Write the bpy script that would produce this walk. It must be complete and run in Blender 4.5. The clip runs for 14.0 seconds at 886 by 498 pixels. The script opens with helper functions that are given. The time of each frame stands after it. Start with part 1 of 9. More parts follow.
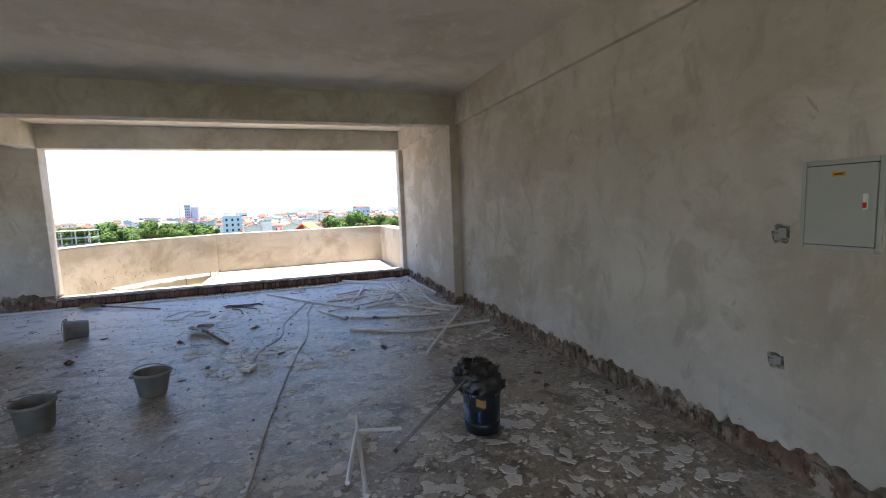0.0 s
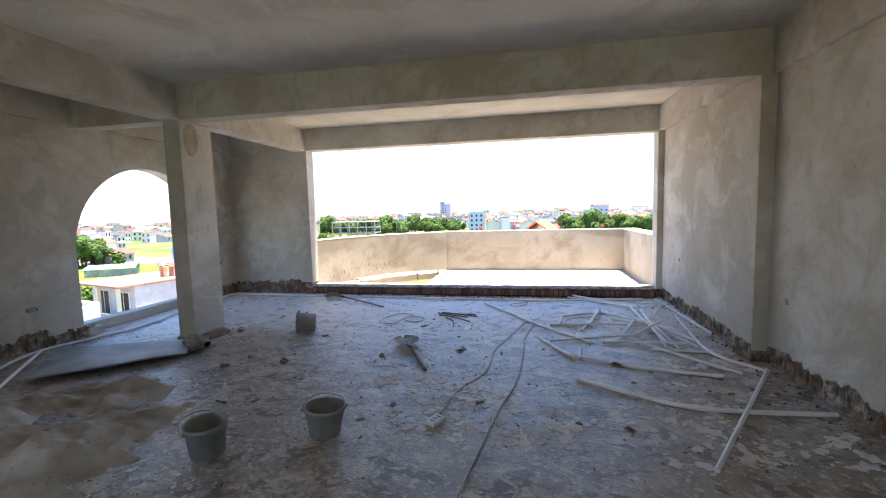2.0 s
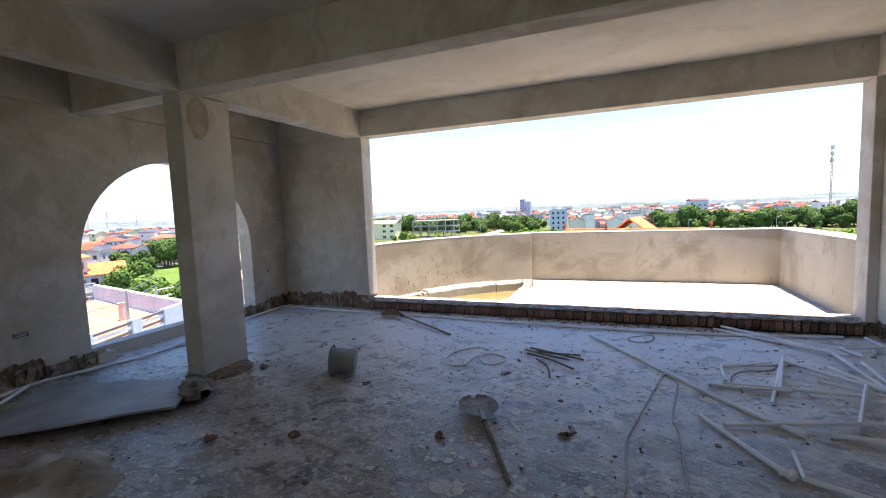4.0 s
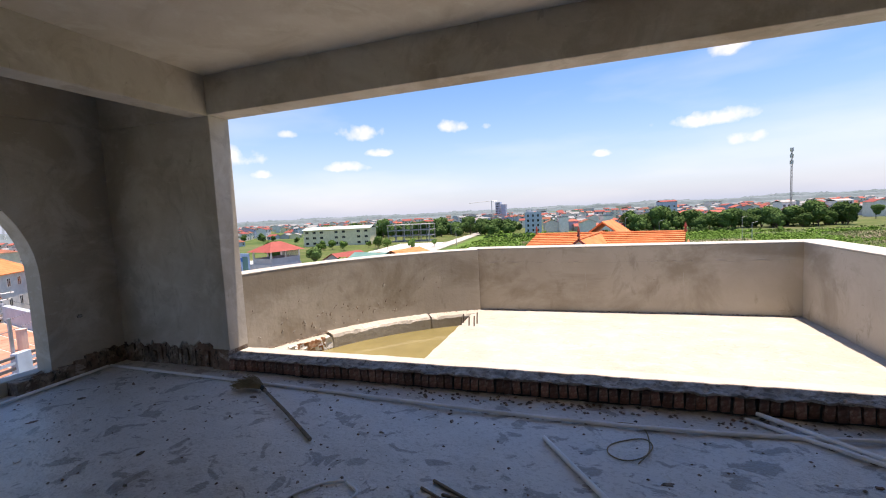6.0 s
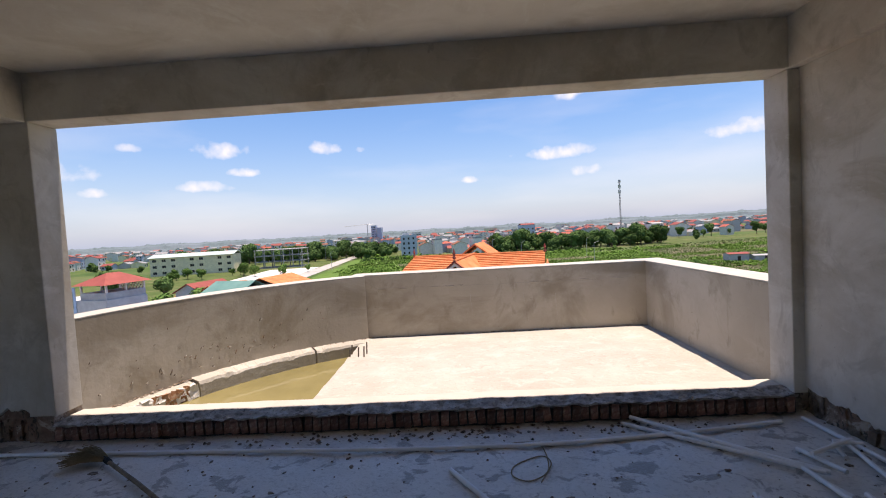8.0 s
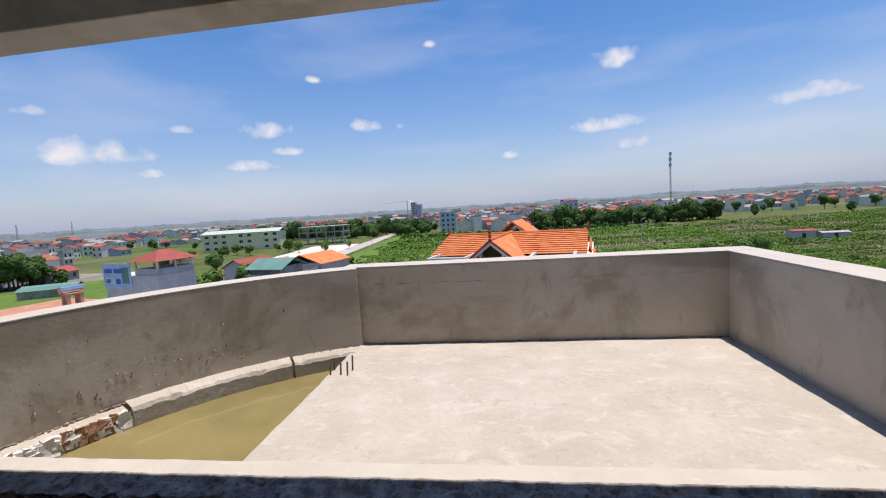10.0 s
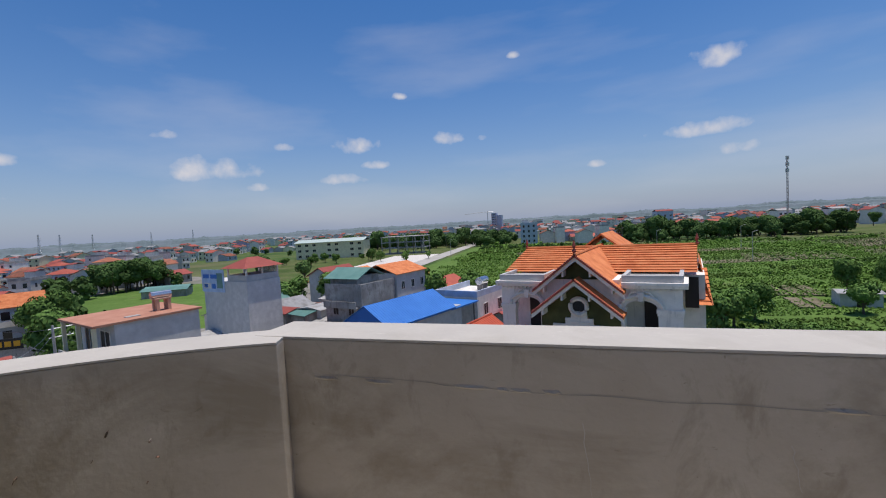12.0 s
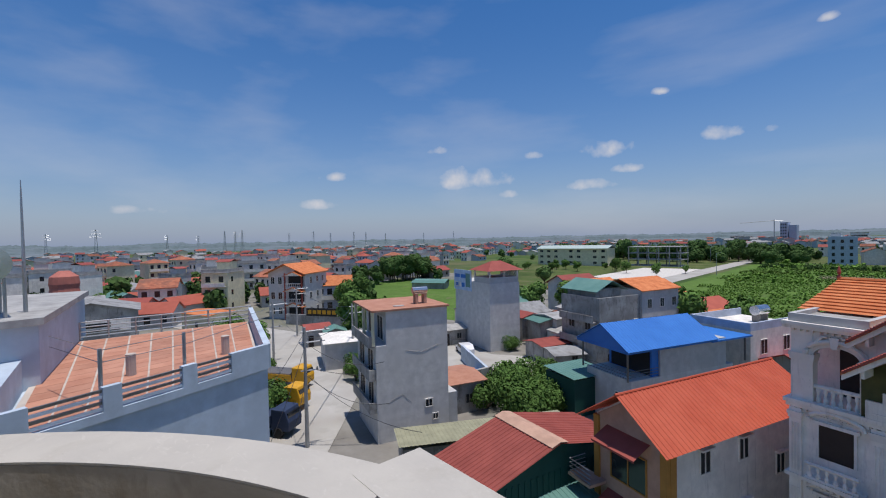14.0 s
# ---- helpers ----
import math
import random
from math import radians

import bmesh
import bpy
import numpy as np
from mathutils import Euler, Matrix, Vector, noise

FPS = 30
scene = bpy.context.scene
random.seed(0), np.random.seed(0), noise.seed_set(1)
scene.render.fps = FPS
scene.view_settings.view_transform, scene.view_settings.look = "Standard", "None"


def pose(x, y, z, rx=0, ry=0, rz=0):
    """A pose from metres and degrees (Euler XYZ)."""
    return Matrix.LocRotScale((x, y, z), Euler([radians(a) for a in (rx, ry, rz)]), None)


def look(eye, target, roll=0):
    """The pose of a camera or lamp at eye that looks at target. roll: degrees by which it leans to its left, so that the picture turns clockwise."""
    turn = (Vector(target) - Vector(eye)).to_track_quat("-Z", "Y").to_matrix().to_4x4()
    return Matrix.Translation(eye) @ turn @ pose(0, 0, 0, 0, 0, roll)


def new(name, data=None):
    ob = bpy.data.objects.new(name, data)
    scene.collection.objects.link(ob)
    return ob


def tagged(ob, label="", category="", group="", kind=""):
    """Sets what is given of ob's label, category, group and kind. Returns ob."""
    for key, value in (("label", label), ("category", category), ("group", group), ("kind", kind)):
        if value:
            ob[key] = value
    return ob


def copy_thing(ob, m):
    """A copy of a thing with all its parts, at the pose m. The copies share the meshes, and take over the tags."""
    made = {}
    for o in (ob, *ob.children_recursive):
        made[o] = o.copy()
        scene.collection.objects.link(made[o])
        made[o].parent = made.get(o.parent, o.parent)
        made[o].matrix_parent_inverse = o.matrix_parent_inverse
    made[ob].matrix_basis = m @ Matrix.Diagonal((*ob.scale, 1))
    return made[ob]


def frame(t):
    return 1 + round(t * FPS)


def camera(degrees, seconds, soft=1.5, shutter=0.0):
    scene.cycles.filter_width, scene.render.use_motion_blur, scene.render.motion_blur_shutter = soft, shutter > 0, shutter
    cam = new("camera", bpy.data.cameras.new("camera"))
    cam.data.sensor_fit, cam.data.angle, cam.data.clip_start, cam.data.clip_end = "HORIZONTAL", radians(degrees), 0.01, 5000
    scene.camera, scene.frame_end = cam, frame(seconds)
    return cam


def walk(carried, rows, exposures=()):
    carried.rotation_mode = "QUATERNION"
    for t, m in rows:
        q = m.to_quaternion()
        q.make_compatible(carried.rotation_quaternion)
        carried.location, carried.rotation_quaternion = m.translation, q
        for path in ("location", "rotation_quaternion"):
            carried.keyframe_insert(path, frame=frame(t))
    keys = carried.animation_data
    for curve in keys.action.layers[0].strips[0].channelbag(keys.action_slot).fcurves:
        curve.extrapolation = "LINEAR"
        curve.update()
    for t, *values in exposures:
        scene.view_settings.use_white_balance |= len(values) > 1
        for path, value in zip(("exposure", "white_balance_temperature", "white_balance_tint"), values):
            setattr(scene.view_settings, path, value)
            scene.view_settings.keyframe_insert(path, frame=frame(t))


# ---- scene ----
cam = camera(91.8, 14.0, soft=1.1)
PATH = [
    (0, (0.389, -0.196, 1.461), (1.046, 1.681, 1.256), -2.2),
    (0.5, (0.465, 0.087, 1.471), (0.673, 2.066, 1.276), -1.9),
    (0.8, (0.533, 0.294, 1.481), (0.564, 2.285, 1.291), -2.0),
    (1, (0.573, 0.454, 1.468), (0.509, 2.445, 1.285), -1.8),
    (1.5, (0.552, 0.877, 1.48), (0.305, 2.853, 1.293), -1.6),
    (2, (0.567, 1.278, 1.471), (0.178, 3.231, 1.291), -1.5),
    (2.5, (0.518, 1.63, 1.465), (-0.047, 3.54, 1.29), -1.2),
    (2.7, (0.458, 1.775, 1.449), (-0.165, 3.668, 1.276), -1.3),
    (4.8, (0.09, 3.798, 1.466), (-0.666, 5.642, 1.29), -2.5),
    (5, (0.099, 4.045, 1.488), (-0.663, 5.886, 1.313), -2.6),
    (5.5, (0.104, 4.606, 1.49), (-0.674, 6.44, 1.313), -2.7),
    (6, (0.199, 5.107, 1.507), (-0.441, 6.995, 1.343), -2.9),
    (6.5, (0.151, 5.248, 1.545), (-0.208, 7.212, 1.437), -2.8),
    (7.2, (-0.006, 5.141, 1.544), (-0.051, 7.14, 1.499), -3.3),
    (9.5, (0.234, 5.894, 1.567), (0.016, 7.873, 1.37), -3.5),
    (10, (0.3, 6.537, 1.57), (0.034, 8.51, 1.385), -3.6),
    (10.5, (0.378, 7.157, 1.559), (0.053, 9.124, 1.397), -3.7),
    (11, (0.446, 7.863, 1.536), (0.064, 9.821, 1.393), -3.5),
    (11.5, (0.346, 8.648, 1.54), (-0.142, 10.583, 1.41), -3.5),
    (12, (0.187, 9.397, 1.508), (-0.438, 11.293, 1.395), -3.4),
    (12.5, (-0.006, 9.951, 1.509), (-0.829, 11.771, 1.41), -3.1),
    (13, (-0.16, 10.438, 1.551), (-1.082, 12.211, 1.459), -2.8),
    (13.5, (0.029, 10.487, 1.766), (-1.104, 12.134, 1.692), -2.1),
    (14, (0.003, 10.469, 1.901), (-1.523, 11.761, 1.859), -1.2),
]
walk(cam, [(t, look(eye, target, roll)) for t, eye, target, roll in PATH],
     exposures=[(0, 2.2, 7600, 16), (1.0, 2.4, 7600, 16), (2.7, 2.3, 7500, 17), (4.8, 1.3, 7400, 19), (5.8, 0.85, 7450, 20), (7.2, 0.58, 7350, 20), (9.4, 0.50, 7100, 18), (10.4, -0.08, 6600, 16), (11.5, -0.27, 6450, 15), (14, -0.36, 6300, 13)])

# ---- world, sun ----
SUN_DIR = Vector((0.115, 0.055, 1.0)).normalized()
world = bpy.data.worlds.new("sky")
scene.world = world
world.use_nodes = True
wn, wl = world.node_tree.nodes, world.node_tree.links
wn.clear()
w_out = wn.new("ShaderNodeOutputWorld")
w_bg = wn.new("ShaderNodeBackground")
w_sky = wn.new("ShaderNodeTexSky")
w_sky.sky_type = "NISHITA"
w_sky.sun_disc = False
w_sky.sun_elevation = math.asin(SUN_DIR.z)
w_sky.sun_rotation = math.atan2(SUN_DIR.x, SUN_DIR.y)
w_sky.altitude = 20
w_sky.air_density, w_sky.dust_density, w_sky.ozone_density = 1.0, 0.2, 1.6
w_bg.inputs["Strength"].default_value = 0.10


def wmath(op, a, b=None, c=None):
    n = wn.new("ShaderNodeMath")
    n.operation = op
    for i, v in enumerate((a, b, c)):
        if v is None:
            continue
        if isinstance(v, (int, float)):
            n.inputs[i].default_value = v
        else:
            wl.new(v, n.inputs[i])
    return n.outputs[0]


# Fair-weather clouds: azimuth and elevation in degrees, half width, half height
CLOUDS = [(-46.1,7.6,5.0,1.5),(-28.3,10.4,3.3,1.2),(-16.9,11.0,2.0,1.0),(-12.4,10.8,0.8,0.5),(-30.5,6.4,2.6,0.8),(-26.4,8.2,1.7,0.7),(14.8,16.0,2.6,1.4),(13.1,8.9,4.0,1.1),(16.9,6.4,1.9,1.0),(-37.8,10.5,1.2,0.6),(-50.2,11.6,1.5,0.6),(-63.4,8.2,1.9,0.7),(-65.7,4.6,2.4,0.7),(-40.9,5.7,1.6,0.6),(-7.8,20.2,1.0,0.5),(-22.8,16.5,1.1,0.5),(2.0,6.4,1.4,0.6),(-85.9,3.8,2.5,0.6),(33.2,9.0,4.5,1.1)]
w_tc = wn.new("ShaderNodeTexCoord")
w_noise = wn.new("ShaderNodeTexNoise")
w_noise.inputs["Scale"].default_value = 26
w_noise.inputs["Detail"].default_value = 7
wl.new(w_tc.outputs["Generated"], w_noise.inputs["Vector"])
w_sep = wn.new("ShaderNodeSeparateXYZ")
wl.new(w_tc.outputs["Generated"], w_sep.inputs[0])
az = wmath("MULTIPLY", wmath("ARCTAN2", w_sep.outputs[0], w_sep.outputs[1]), 57.2958)
el = wmath("MULTIPLY", wmath("ARCSINE", w_sep.outputs[2]), 57.2958)
fuzz = wmath("MULTIPLY", wmath("SUBTRACT", w_noise.outputs["Fac"], 0.5), 3.7)
cloud = None
for ca, ce, cw, ch in CLOUDS:
    dx = wmath("DIVIDE", wmath("SUBTRACT", az, ca), cw * 1.12)
    dy = wmath("DIVIDE", wmath("SUBTRACT", el, ce), ch * 1.15)
    dy = wmath("MAXIMUM", dy, wmath("MULTIPLY", dy, -1.7))  # flatter below than above
    d2 = wmath("ADD", wmath("MULTIPLY", dx, dx), wmath("MULTIPLY", dy, dy))
    m = wmath("SUBTRACT", wmath("ADD", 0.85, fuzz), d2)
    cloud = m if cloud is None else wmath("MAXIMUM", cloud, m)
puff = wmath("MINIMUM", wmath("MAXIMUM", wmath("MULTIPLY", cloud, 0.62), 0.0), 0.92)
w_wisp = wn.new("ShaderNodeTexNoise")
w_wisp.inputs["Scale"].default_value = 2.3
w_wisp.inputs["Detail"].default_value = 6
w_map = wn.new("ShaderNodeMapping")
w_map.inputs["Scale"].default_value = (0.8, 1.4, 4.0)
w_map.inputs["Rotation"].default_value = (0.2, 0.45, 0.4)
w_map.inputs["Location"].default_value = (1.3, 0.4, 0.2)
wl.new(w_tc.outputs["Generated"], w_map.inputs["Vector"])
wl.new(w_map.outputs[0], w_wisp.inputs["Vector"])
wisp = wmath("MULTIPLY", wmath("MAXIMUM", wmath("SUBTRACT", w_wisp.outputs["Fac"], 0.46), 0.0), 0.85)
veil = wmath("MINIMUM", wmath("ADD", puff, wisp), 1.0)
w_mix = wn.new("ShaderNodeMixRGB")
w_mix.inputs[2].default_value = (7.6, 7.7, 8.0, 1)
wl.new(veil, w_mix.inputs[0])
w_sat = wn.new("ShaderNodeHueSaturation")
w_sat.inputs["Saturation"].default_value = 1.42
w_tint = wn.new("ShaderNodeMixRGB")
w_tint.blend_type = "MULTIPLY"
w_tint.inputs[0].default_value = 1.0
w_tint.inputs[2].default_value = (1.30, 1.26, 1.32, 1)
wl.new(w_sky.outputs[0], w_tint.inputs[1])
wl.new(w_tint.outputs[0], w_sat.inputs["Color"])
# summer haze low over the plain
haze = wmath("MULTIPLY", wmath("POWER", 2.7183, wmath("DIVIDE", wmath("ABSOLUTE", el), -9.0)), 0.88)
haze = wmath("ADD", haze, 0.08)
w_haze = wn.new("ShaderNodeMixRGB")
w_haze.inputs[2].default_value = (3.1, 3.95, 5.5, 1)
wl.new(haze, w_haze.inputs[0])
wl.new(w_sat.outputs[0], w_haze.inputs[1])
wl.new(w_haze.outputs[0], w_mix.inputs[1])
wl.new(w_mix.outputs[0], w_bg.inputs[0])
wl.new(w_bg.outputs[0], w_out.inputs[0])

sun = bpy.data.lights.new("sun", "SUN")
sun.energy, sun.angle, sun.color = 4.8, radians(0.53), (1.0, 0.95, 0.87)
new("sun", sun).matrix_world = look((0, 0, 60), Vector((0, 0, 60)) - SUN_DIR)


# ---- materials ----
def material(name, colors, scale=3.0, rough=0.85, bump=0.3, bump_scale=None, metal=0.0, stain=None, stain_scale=0.7, spread=0.0, spec=0.3, detail=6, vary=0.0, coords="Object"):
    """Noise mix of the colours at the given scale (per metre), a second slow mix towards stain, fine relief."""
    m = bpy.data.materials.new(name)
    m.use_nodes = True
    n, l = m.node_tree.nodes, m.node_tree.links
    b = n["Principled BSDF"]
    tc = n.new("ShaderNodeTexCoord")
    t = n.new("ShaderNodeTexNoise")
    t.inputs["Scale"].default_value, t.inputs["Detail"].default_value, t.inputs["Roughness"].default_value = scale, detail, 0.62
    l.new(tc.outputs[coords], t.inputs["Vector"])
    r = n.new("ShaderNodeValToRGB")
    e = r.color_ramp.elements
    lo, hi = 0.36, 0.64
    e[0].position, e[1].position = lo, hi
    e[0].color, e[1].color = (*colors[0], 1), (*colors[-1], 1)
    for i, c in enumerate(colors[1:-1], 1):
        e.new(lo + (hi - lo) * i / (len(colors) - 1)).color = (*c, 1)
    l.new(t.outputs["Fac"], r.inputs[0])
    out = r.outputs[0]
    if stain:
        t2 = n.new("ShaderNodeTexNoise")
        t2.inputs["Scale"].default_value, t2.inputs["Detail"].default_value = stain_scale, 4
        l.new(tc.outputs[coords], t2.inputs["Vector"])
        r2 = n.new("ShaderNodeMapRange")
        r2.inputs[1].default_value, r2.inputs[2].default_value = 0.45, 0.68
        r2.inputs[4].default_value = 0.85
        l.new(t2.outputs["Fac"], r2.inputs[0])
        mx = n.new("ShaderNodeMixRGB")
        mx.inputs[2].default_value = (*stain, 1)
        l.new(r2.outputs[0], mx.inputs[0])
        l.new(out, mx.inputs[1])
        out = mx.outputs[0]
    if vary:
        oi = n.new("ShaderNodeObjectInfo")
        hs = n.new("ShaderNodeHueSaturation")
        mr = n.new("ShaderNodeMapRange")
        mr.inputs[3].default_value, mr.inputs[4].default_value = 1 - vary, 1 + vary
        l.new(oi.outputs["Random"], mr.inputs[0])
        l.new(mr.outputs[0], hs.inputs["Value"])
        l.new(out, hs.inputs["Color"])
        out = hs.outputs[0]
    l.new(out, b.inputs["Base Color"])
    b.inputs["Roughness"].default_value, b.inputs["Metallic"].default_value = rough, metal
    b.inputs["Specular IOR Level"].default_value = spec
    if bump:
        t3 = n.new("ShaderNodeTexNoise")
        t3.inputs["Scale"].default_value, t3.inputs["Detail"].default_value = bump_scale or scale * 9, 5
        l.new(tc.outputs[coords], t3.inputs["Vector"])
        bp = n.new("ShaderNodeBump")
        bp.inputs["Strength"].default_value, bp.inputs["Distance"].default_value = bump, 0.006
        l.new(t3.outputs["Fac"], bp.inputs["Height"])
        l.new(bp.outputs[0], b.inputs["Normal"])
    return m


def layered(m, layers):
    """Lays further noise layers over a material: scale, from, to, colour, amount, distortion, stretch."""
    n, l = m.node_tree.nodes, m.node_tree.links
    b = n["Principled BSDF"]
    src = b.inputs["Base Color"].links[0].from_socket
    tc = n.new("ShaderNodeTexCoord")
    for k, (scale, lo, hi, color, fac, distort, stretch) in enumerate(layers):
        mp = n.new("ShaderNodeMapping")
        mp.inputs["Location"].default_value = (3.1 * k, 1.7 * k, 5.3 * k)
        mp.inputs["Scale"].default_value = stretch
        l.new(tc.outputs["Object"], mp.inputs[0])
        t = n.new("ShaderNodeTexNoise")
        t.inputs["Scale"].default_value, t.inputs["Detail"].default_value = scale, 7
        t.inputs["Distortion"].default_value, t.inputs["Roughness"].default_value = distort, 0.66
        l.new(mp.outputs[0], t.inputs["Vector"])
        r = n.new("ShaderNodeMapRange")
        r.inputs[1].default_value, r.inputs[2].default_value, r.inputs[4].default_value = lo, hi, fac
        l.new(t.outputs["Fac"], r.inputs[0])
        mx = n.new("ShaderNodeMixRGB")
        mx.inputs[2].default_value = (*color, 1)
        l.new(r.outputs[0], mx.inputs[0])
        l.new(src, mx.inputs[1])
        src = mx.outputs[0]
    l.new(src, b.inputs["Base Color"])
    return m


EVEN = (1, 1, 1)
# raw cement render: cloudy trowel patches, damp browner areas, pale scuffs, small pits
M_PLASTER = layered(material("cement_render", [(0.475, 0.443, 0.388), (0.565, 0.536, 0.480)], 1.6, 0.9, 0.5, 30), [
    (0.55, 0.44, 0.58, (0.385, 0.335, 0.262), 0.75, 0.6, EVEN), (1.5, 0.50, 0.62, (0.630, 0.608, 0.556), 0.6, 0.6, (0.9, 0.9, 1.2)),
    (3.2, 0.53, 0.64, (0.365, 0.333, 0.282), 0.55, 1.2, (1, 1, 0.7)), (9, 0.60, 0.72, (0.680, 0.662, 0.616), 0.35, 0.4, (0.7, 0.7, 1.8)),
    (6, 0.65, 0.69, (0.290, 0.260, 0.212), 0.5, 1.2, (1.3, 1.3, 0.8)), (42, 0.68, 0.73, (0.200, 0.180, 0.146), 0.65, 0.2, EVEN)])


def screed():
    """Dirty screed: brown dust, broken pale crusts of dried mortar standing a little proud, dark damp spots and grit."""
    m = material("dusty_screed", [(0.24, 0.205, 0.17), (0.315, 0.275, 0.23), (0.39, 0.345, 0.295)], 1.7, 0.55, 0, spec=0.5)
    layered(m, [(0.45, 0.44, 0.62, (0.34, 0.285, 0.22), 0.6, 0.5, EVEN), (28, 0.58, 0.62, (0.11, 0.09, 0.07), 0.75, 0.4, EVEN)])
    n, l = m.node_tree.nodes, m.node_tree.links
    b = n["Principled BSDF"]
    tc = n.new("ShaderNodeTexCoord")

    def mask(scale, lo, hi, distort, shift, rough=0.55, fine=4):
        mp = n.new("ShaderNodeMapping")
        mp.inputs["Location"].default_value = (shift, 2.3 * shift, 0)
        mp.inputs["Rotation"].default_value = (0, 0, 0.5)
        mp.inputs["Scale"].default_value = (0.92, 1.12, 1)
        l.new(tc.outputs["Object"], mp.inputs[0])
        t = n.new("ShaderNodeTexNoise")
        t.inputs["Scale"].default_value, t.inputs["Detail"].default_value, t.inputs["Roughness"].default_value = scale, fine, rough
        t.inputs["Distortion"].default_value = distort
        l.new(mp.outputs[0], t.inputs["Vector"])
        r = n.new("ShaderNodeMapRange")
        r.inputs[1].default_value, r.inputs[2].default_value = lo, hi
        l.new(t.outputs["Fac"], r.inputs[0])
        return r.outputs[0], t.outputs["Fac"]

    def calc(op, x, y):
        k = n.new("ShaderNodeMath")
        k.operation = op
        for i, v in enumerate((x, y)):
            if isinstance(v, (int, float)):
                k.inputs[i].default_value = v
            else:
                l.new(v, k.inputs[i])
        return k.outputs[0]

    area = mask(0.55, 0.42, 0.58, 0.6, 1.0)[0]
    big, raw = mask(4.2, 0.515, 0.535, 0.3, 4.0, 0.68, 7)
    small = mask(11.0, 0.54, 0.57, 0.4, 7.0, 0.5, 3)[0]
    damp = mask(5.0, 0.565, 0.60, 0.6, 11.0, 0.6, 5)[0]
    crust = calc("MULTIPLY", calc("MAXIMUM", big, calc("MULTIPLY", small, 0.75)), calc("ADD", calc("MULTIPLY", area, 0.62), 0.05))
    # front bay paler: sky sheen put into the colour, with an uneven edge
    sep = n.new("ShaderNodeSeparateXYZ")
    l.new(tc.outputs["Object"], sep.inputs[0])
    front_sheen = n.new("ShaderNodeMapRange")
    front_sheen.inputs[1].default_value, front_sheen.inputs[2].default_value, front_sheen.inputs[4].default_value = 5.2, 6.9, 0.86
    l.new(calc("ADD", sep.outputs[1], calc("MULTIPLY", calc("SUBTRACT", raw, 0.5), 5.0)), front_sheen.inputs[0])
    front_sheen = front_sheen.outputs[0]
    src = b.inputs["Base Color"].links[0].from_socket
    for fac, color in ((front_sheen, (0.74, 0.72, 0.68)), (crust, (0.62, 0.585, 0.53)), (calc("MULTIPLY", damp, calc("SUBTRACT", 1.0, calc("MULTIPLY", front_sheen, 0.35))), (0.13, 0.11, 0.09))):
        mx = n.new("ShaderNodeMixRGB")
        mx.inputs[2].default_value = (*color, 1)
        l.new(calc("MULTIPLY", fac, 0.85), mx.inputs[0])
        l.new(src, mx.inputs[1])
        src = mx.outputs[0]
    for scale, lo, hi, color, amount, shift in ((1.6, 0.52, 0.66, (0.30, 0.25, 0.19), 0.5, 21.0), (34.0, 0.56, 0.60, (0.20, 0.165, 0.13), 0.6, 17.0), (22.0, 0.58, 0.61, (0.72, 0.69, 0.64), 0.5, 23.0)):
        mx = n.new("ShaderNodeMixRGB")
        mx.inputs[2].default_value = (*color, 1)
        l.new(calc("MULTIPLY", mask(scale, lo, hi, 0.3, shift)[0], calc("MULTIPLY", calc("SUBTRACT", 1.0, calc("MULTIPLY", front_sheen, 0.7)), amount)), mx.inputs[0])
        l.new(src, mx.inputs[1])
        src = mx.outputs[0]
    l.new(src, b.inputs["Base Color"])
    grit = mask(60.0, 0.3, 0.7, 0.2, 3.0)[0]
    h = calc("ADD", calc("MULTIPLY", crust, 0.55), calc("ADD", calc("MULTIPLY", grit, 0.35), calc("MULTIPLY", raw, 1.2)))
    bp = n.new("ShaderNodeBump")
    bp.inputs["Strength"].default_value, bp.inputs["Distance"].default_value = 0.6, 0.010
    l.new(h, bp.inputs["Height"])
    l.new(bp.outputs[0], b.inputs["Normal"])
    l.new(calc("ADD", calc("MULTIPLY", raw, 0.45), 0.12), b.inputs["Roughness"])
    return m


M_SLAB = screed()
M_CEILING = layered(material("ceiling_render", [(0.620, 0.582, 0.515), (0.700, 0.664, 0.600)], 0.9, 0.92, 0.3, 30), [
    (1.4, 0.48, 0.64, (0.490, 0.448, 0.378), 0.6, 1.0, (0.8, 1.1, 1)), (3.0, 0.54, 0.66, (0.720, 0.712, 0.650), 0.6, 1.4, (1.3, 0.9, 1)), (0.5, 0.48, 0.66, (0.530, 0.484, 0.412), 0.5, 0.4, EVEN), (14, 0.62, 0.68, (0.720, 0.719, 0.663), 0.45, 1.2, (2.4, 0.6, 1)), (45, 0.69, 0.73, (0.300, 0.263, 0.225), 0.5, 0.2, EVEN)])
M_FLAKE = layered(material("dried_mortar_flake", [(0.60, 0.58, 0.55), (0.76, 0.74, 0.71)], 4, 0.85, 0.7, 50), [(20, 0.58, 0.64, (0.30, 0.27, 0.23), 0.6, 0.4, EVEN)])
M_ROUGH = layered(material("rough_mortar", [(0.10, 0.075, 0.055), (0.20, 0.15, 0.11), (0.34, 0.285, 0.23)], 10, 0.95, 1.0, 60, stain=(0.21, 0.115, 0.075), stain_scale=3), [(6, 0.56, 0.62, (0.46, 0.41, 0.35), 0.75, 0.5, EVEN), (22, 0.56, 0.61, (0.05, 0.04, 0.03), 0.85, 0.4, (1, 1, 0.6))])
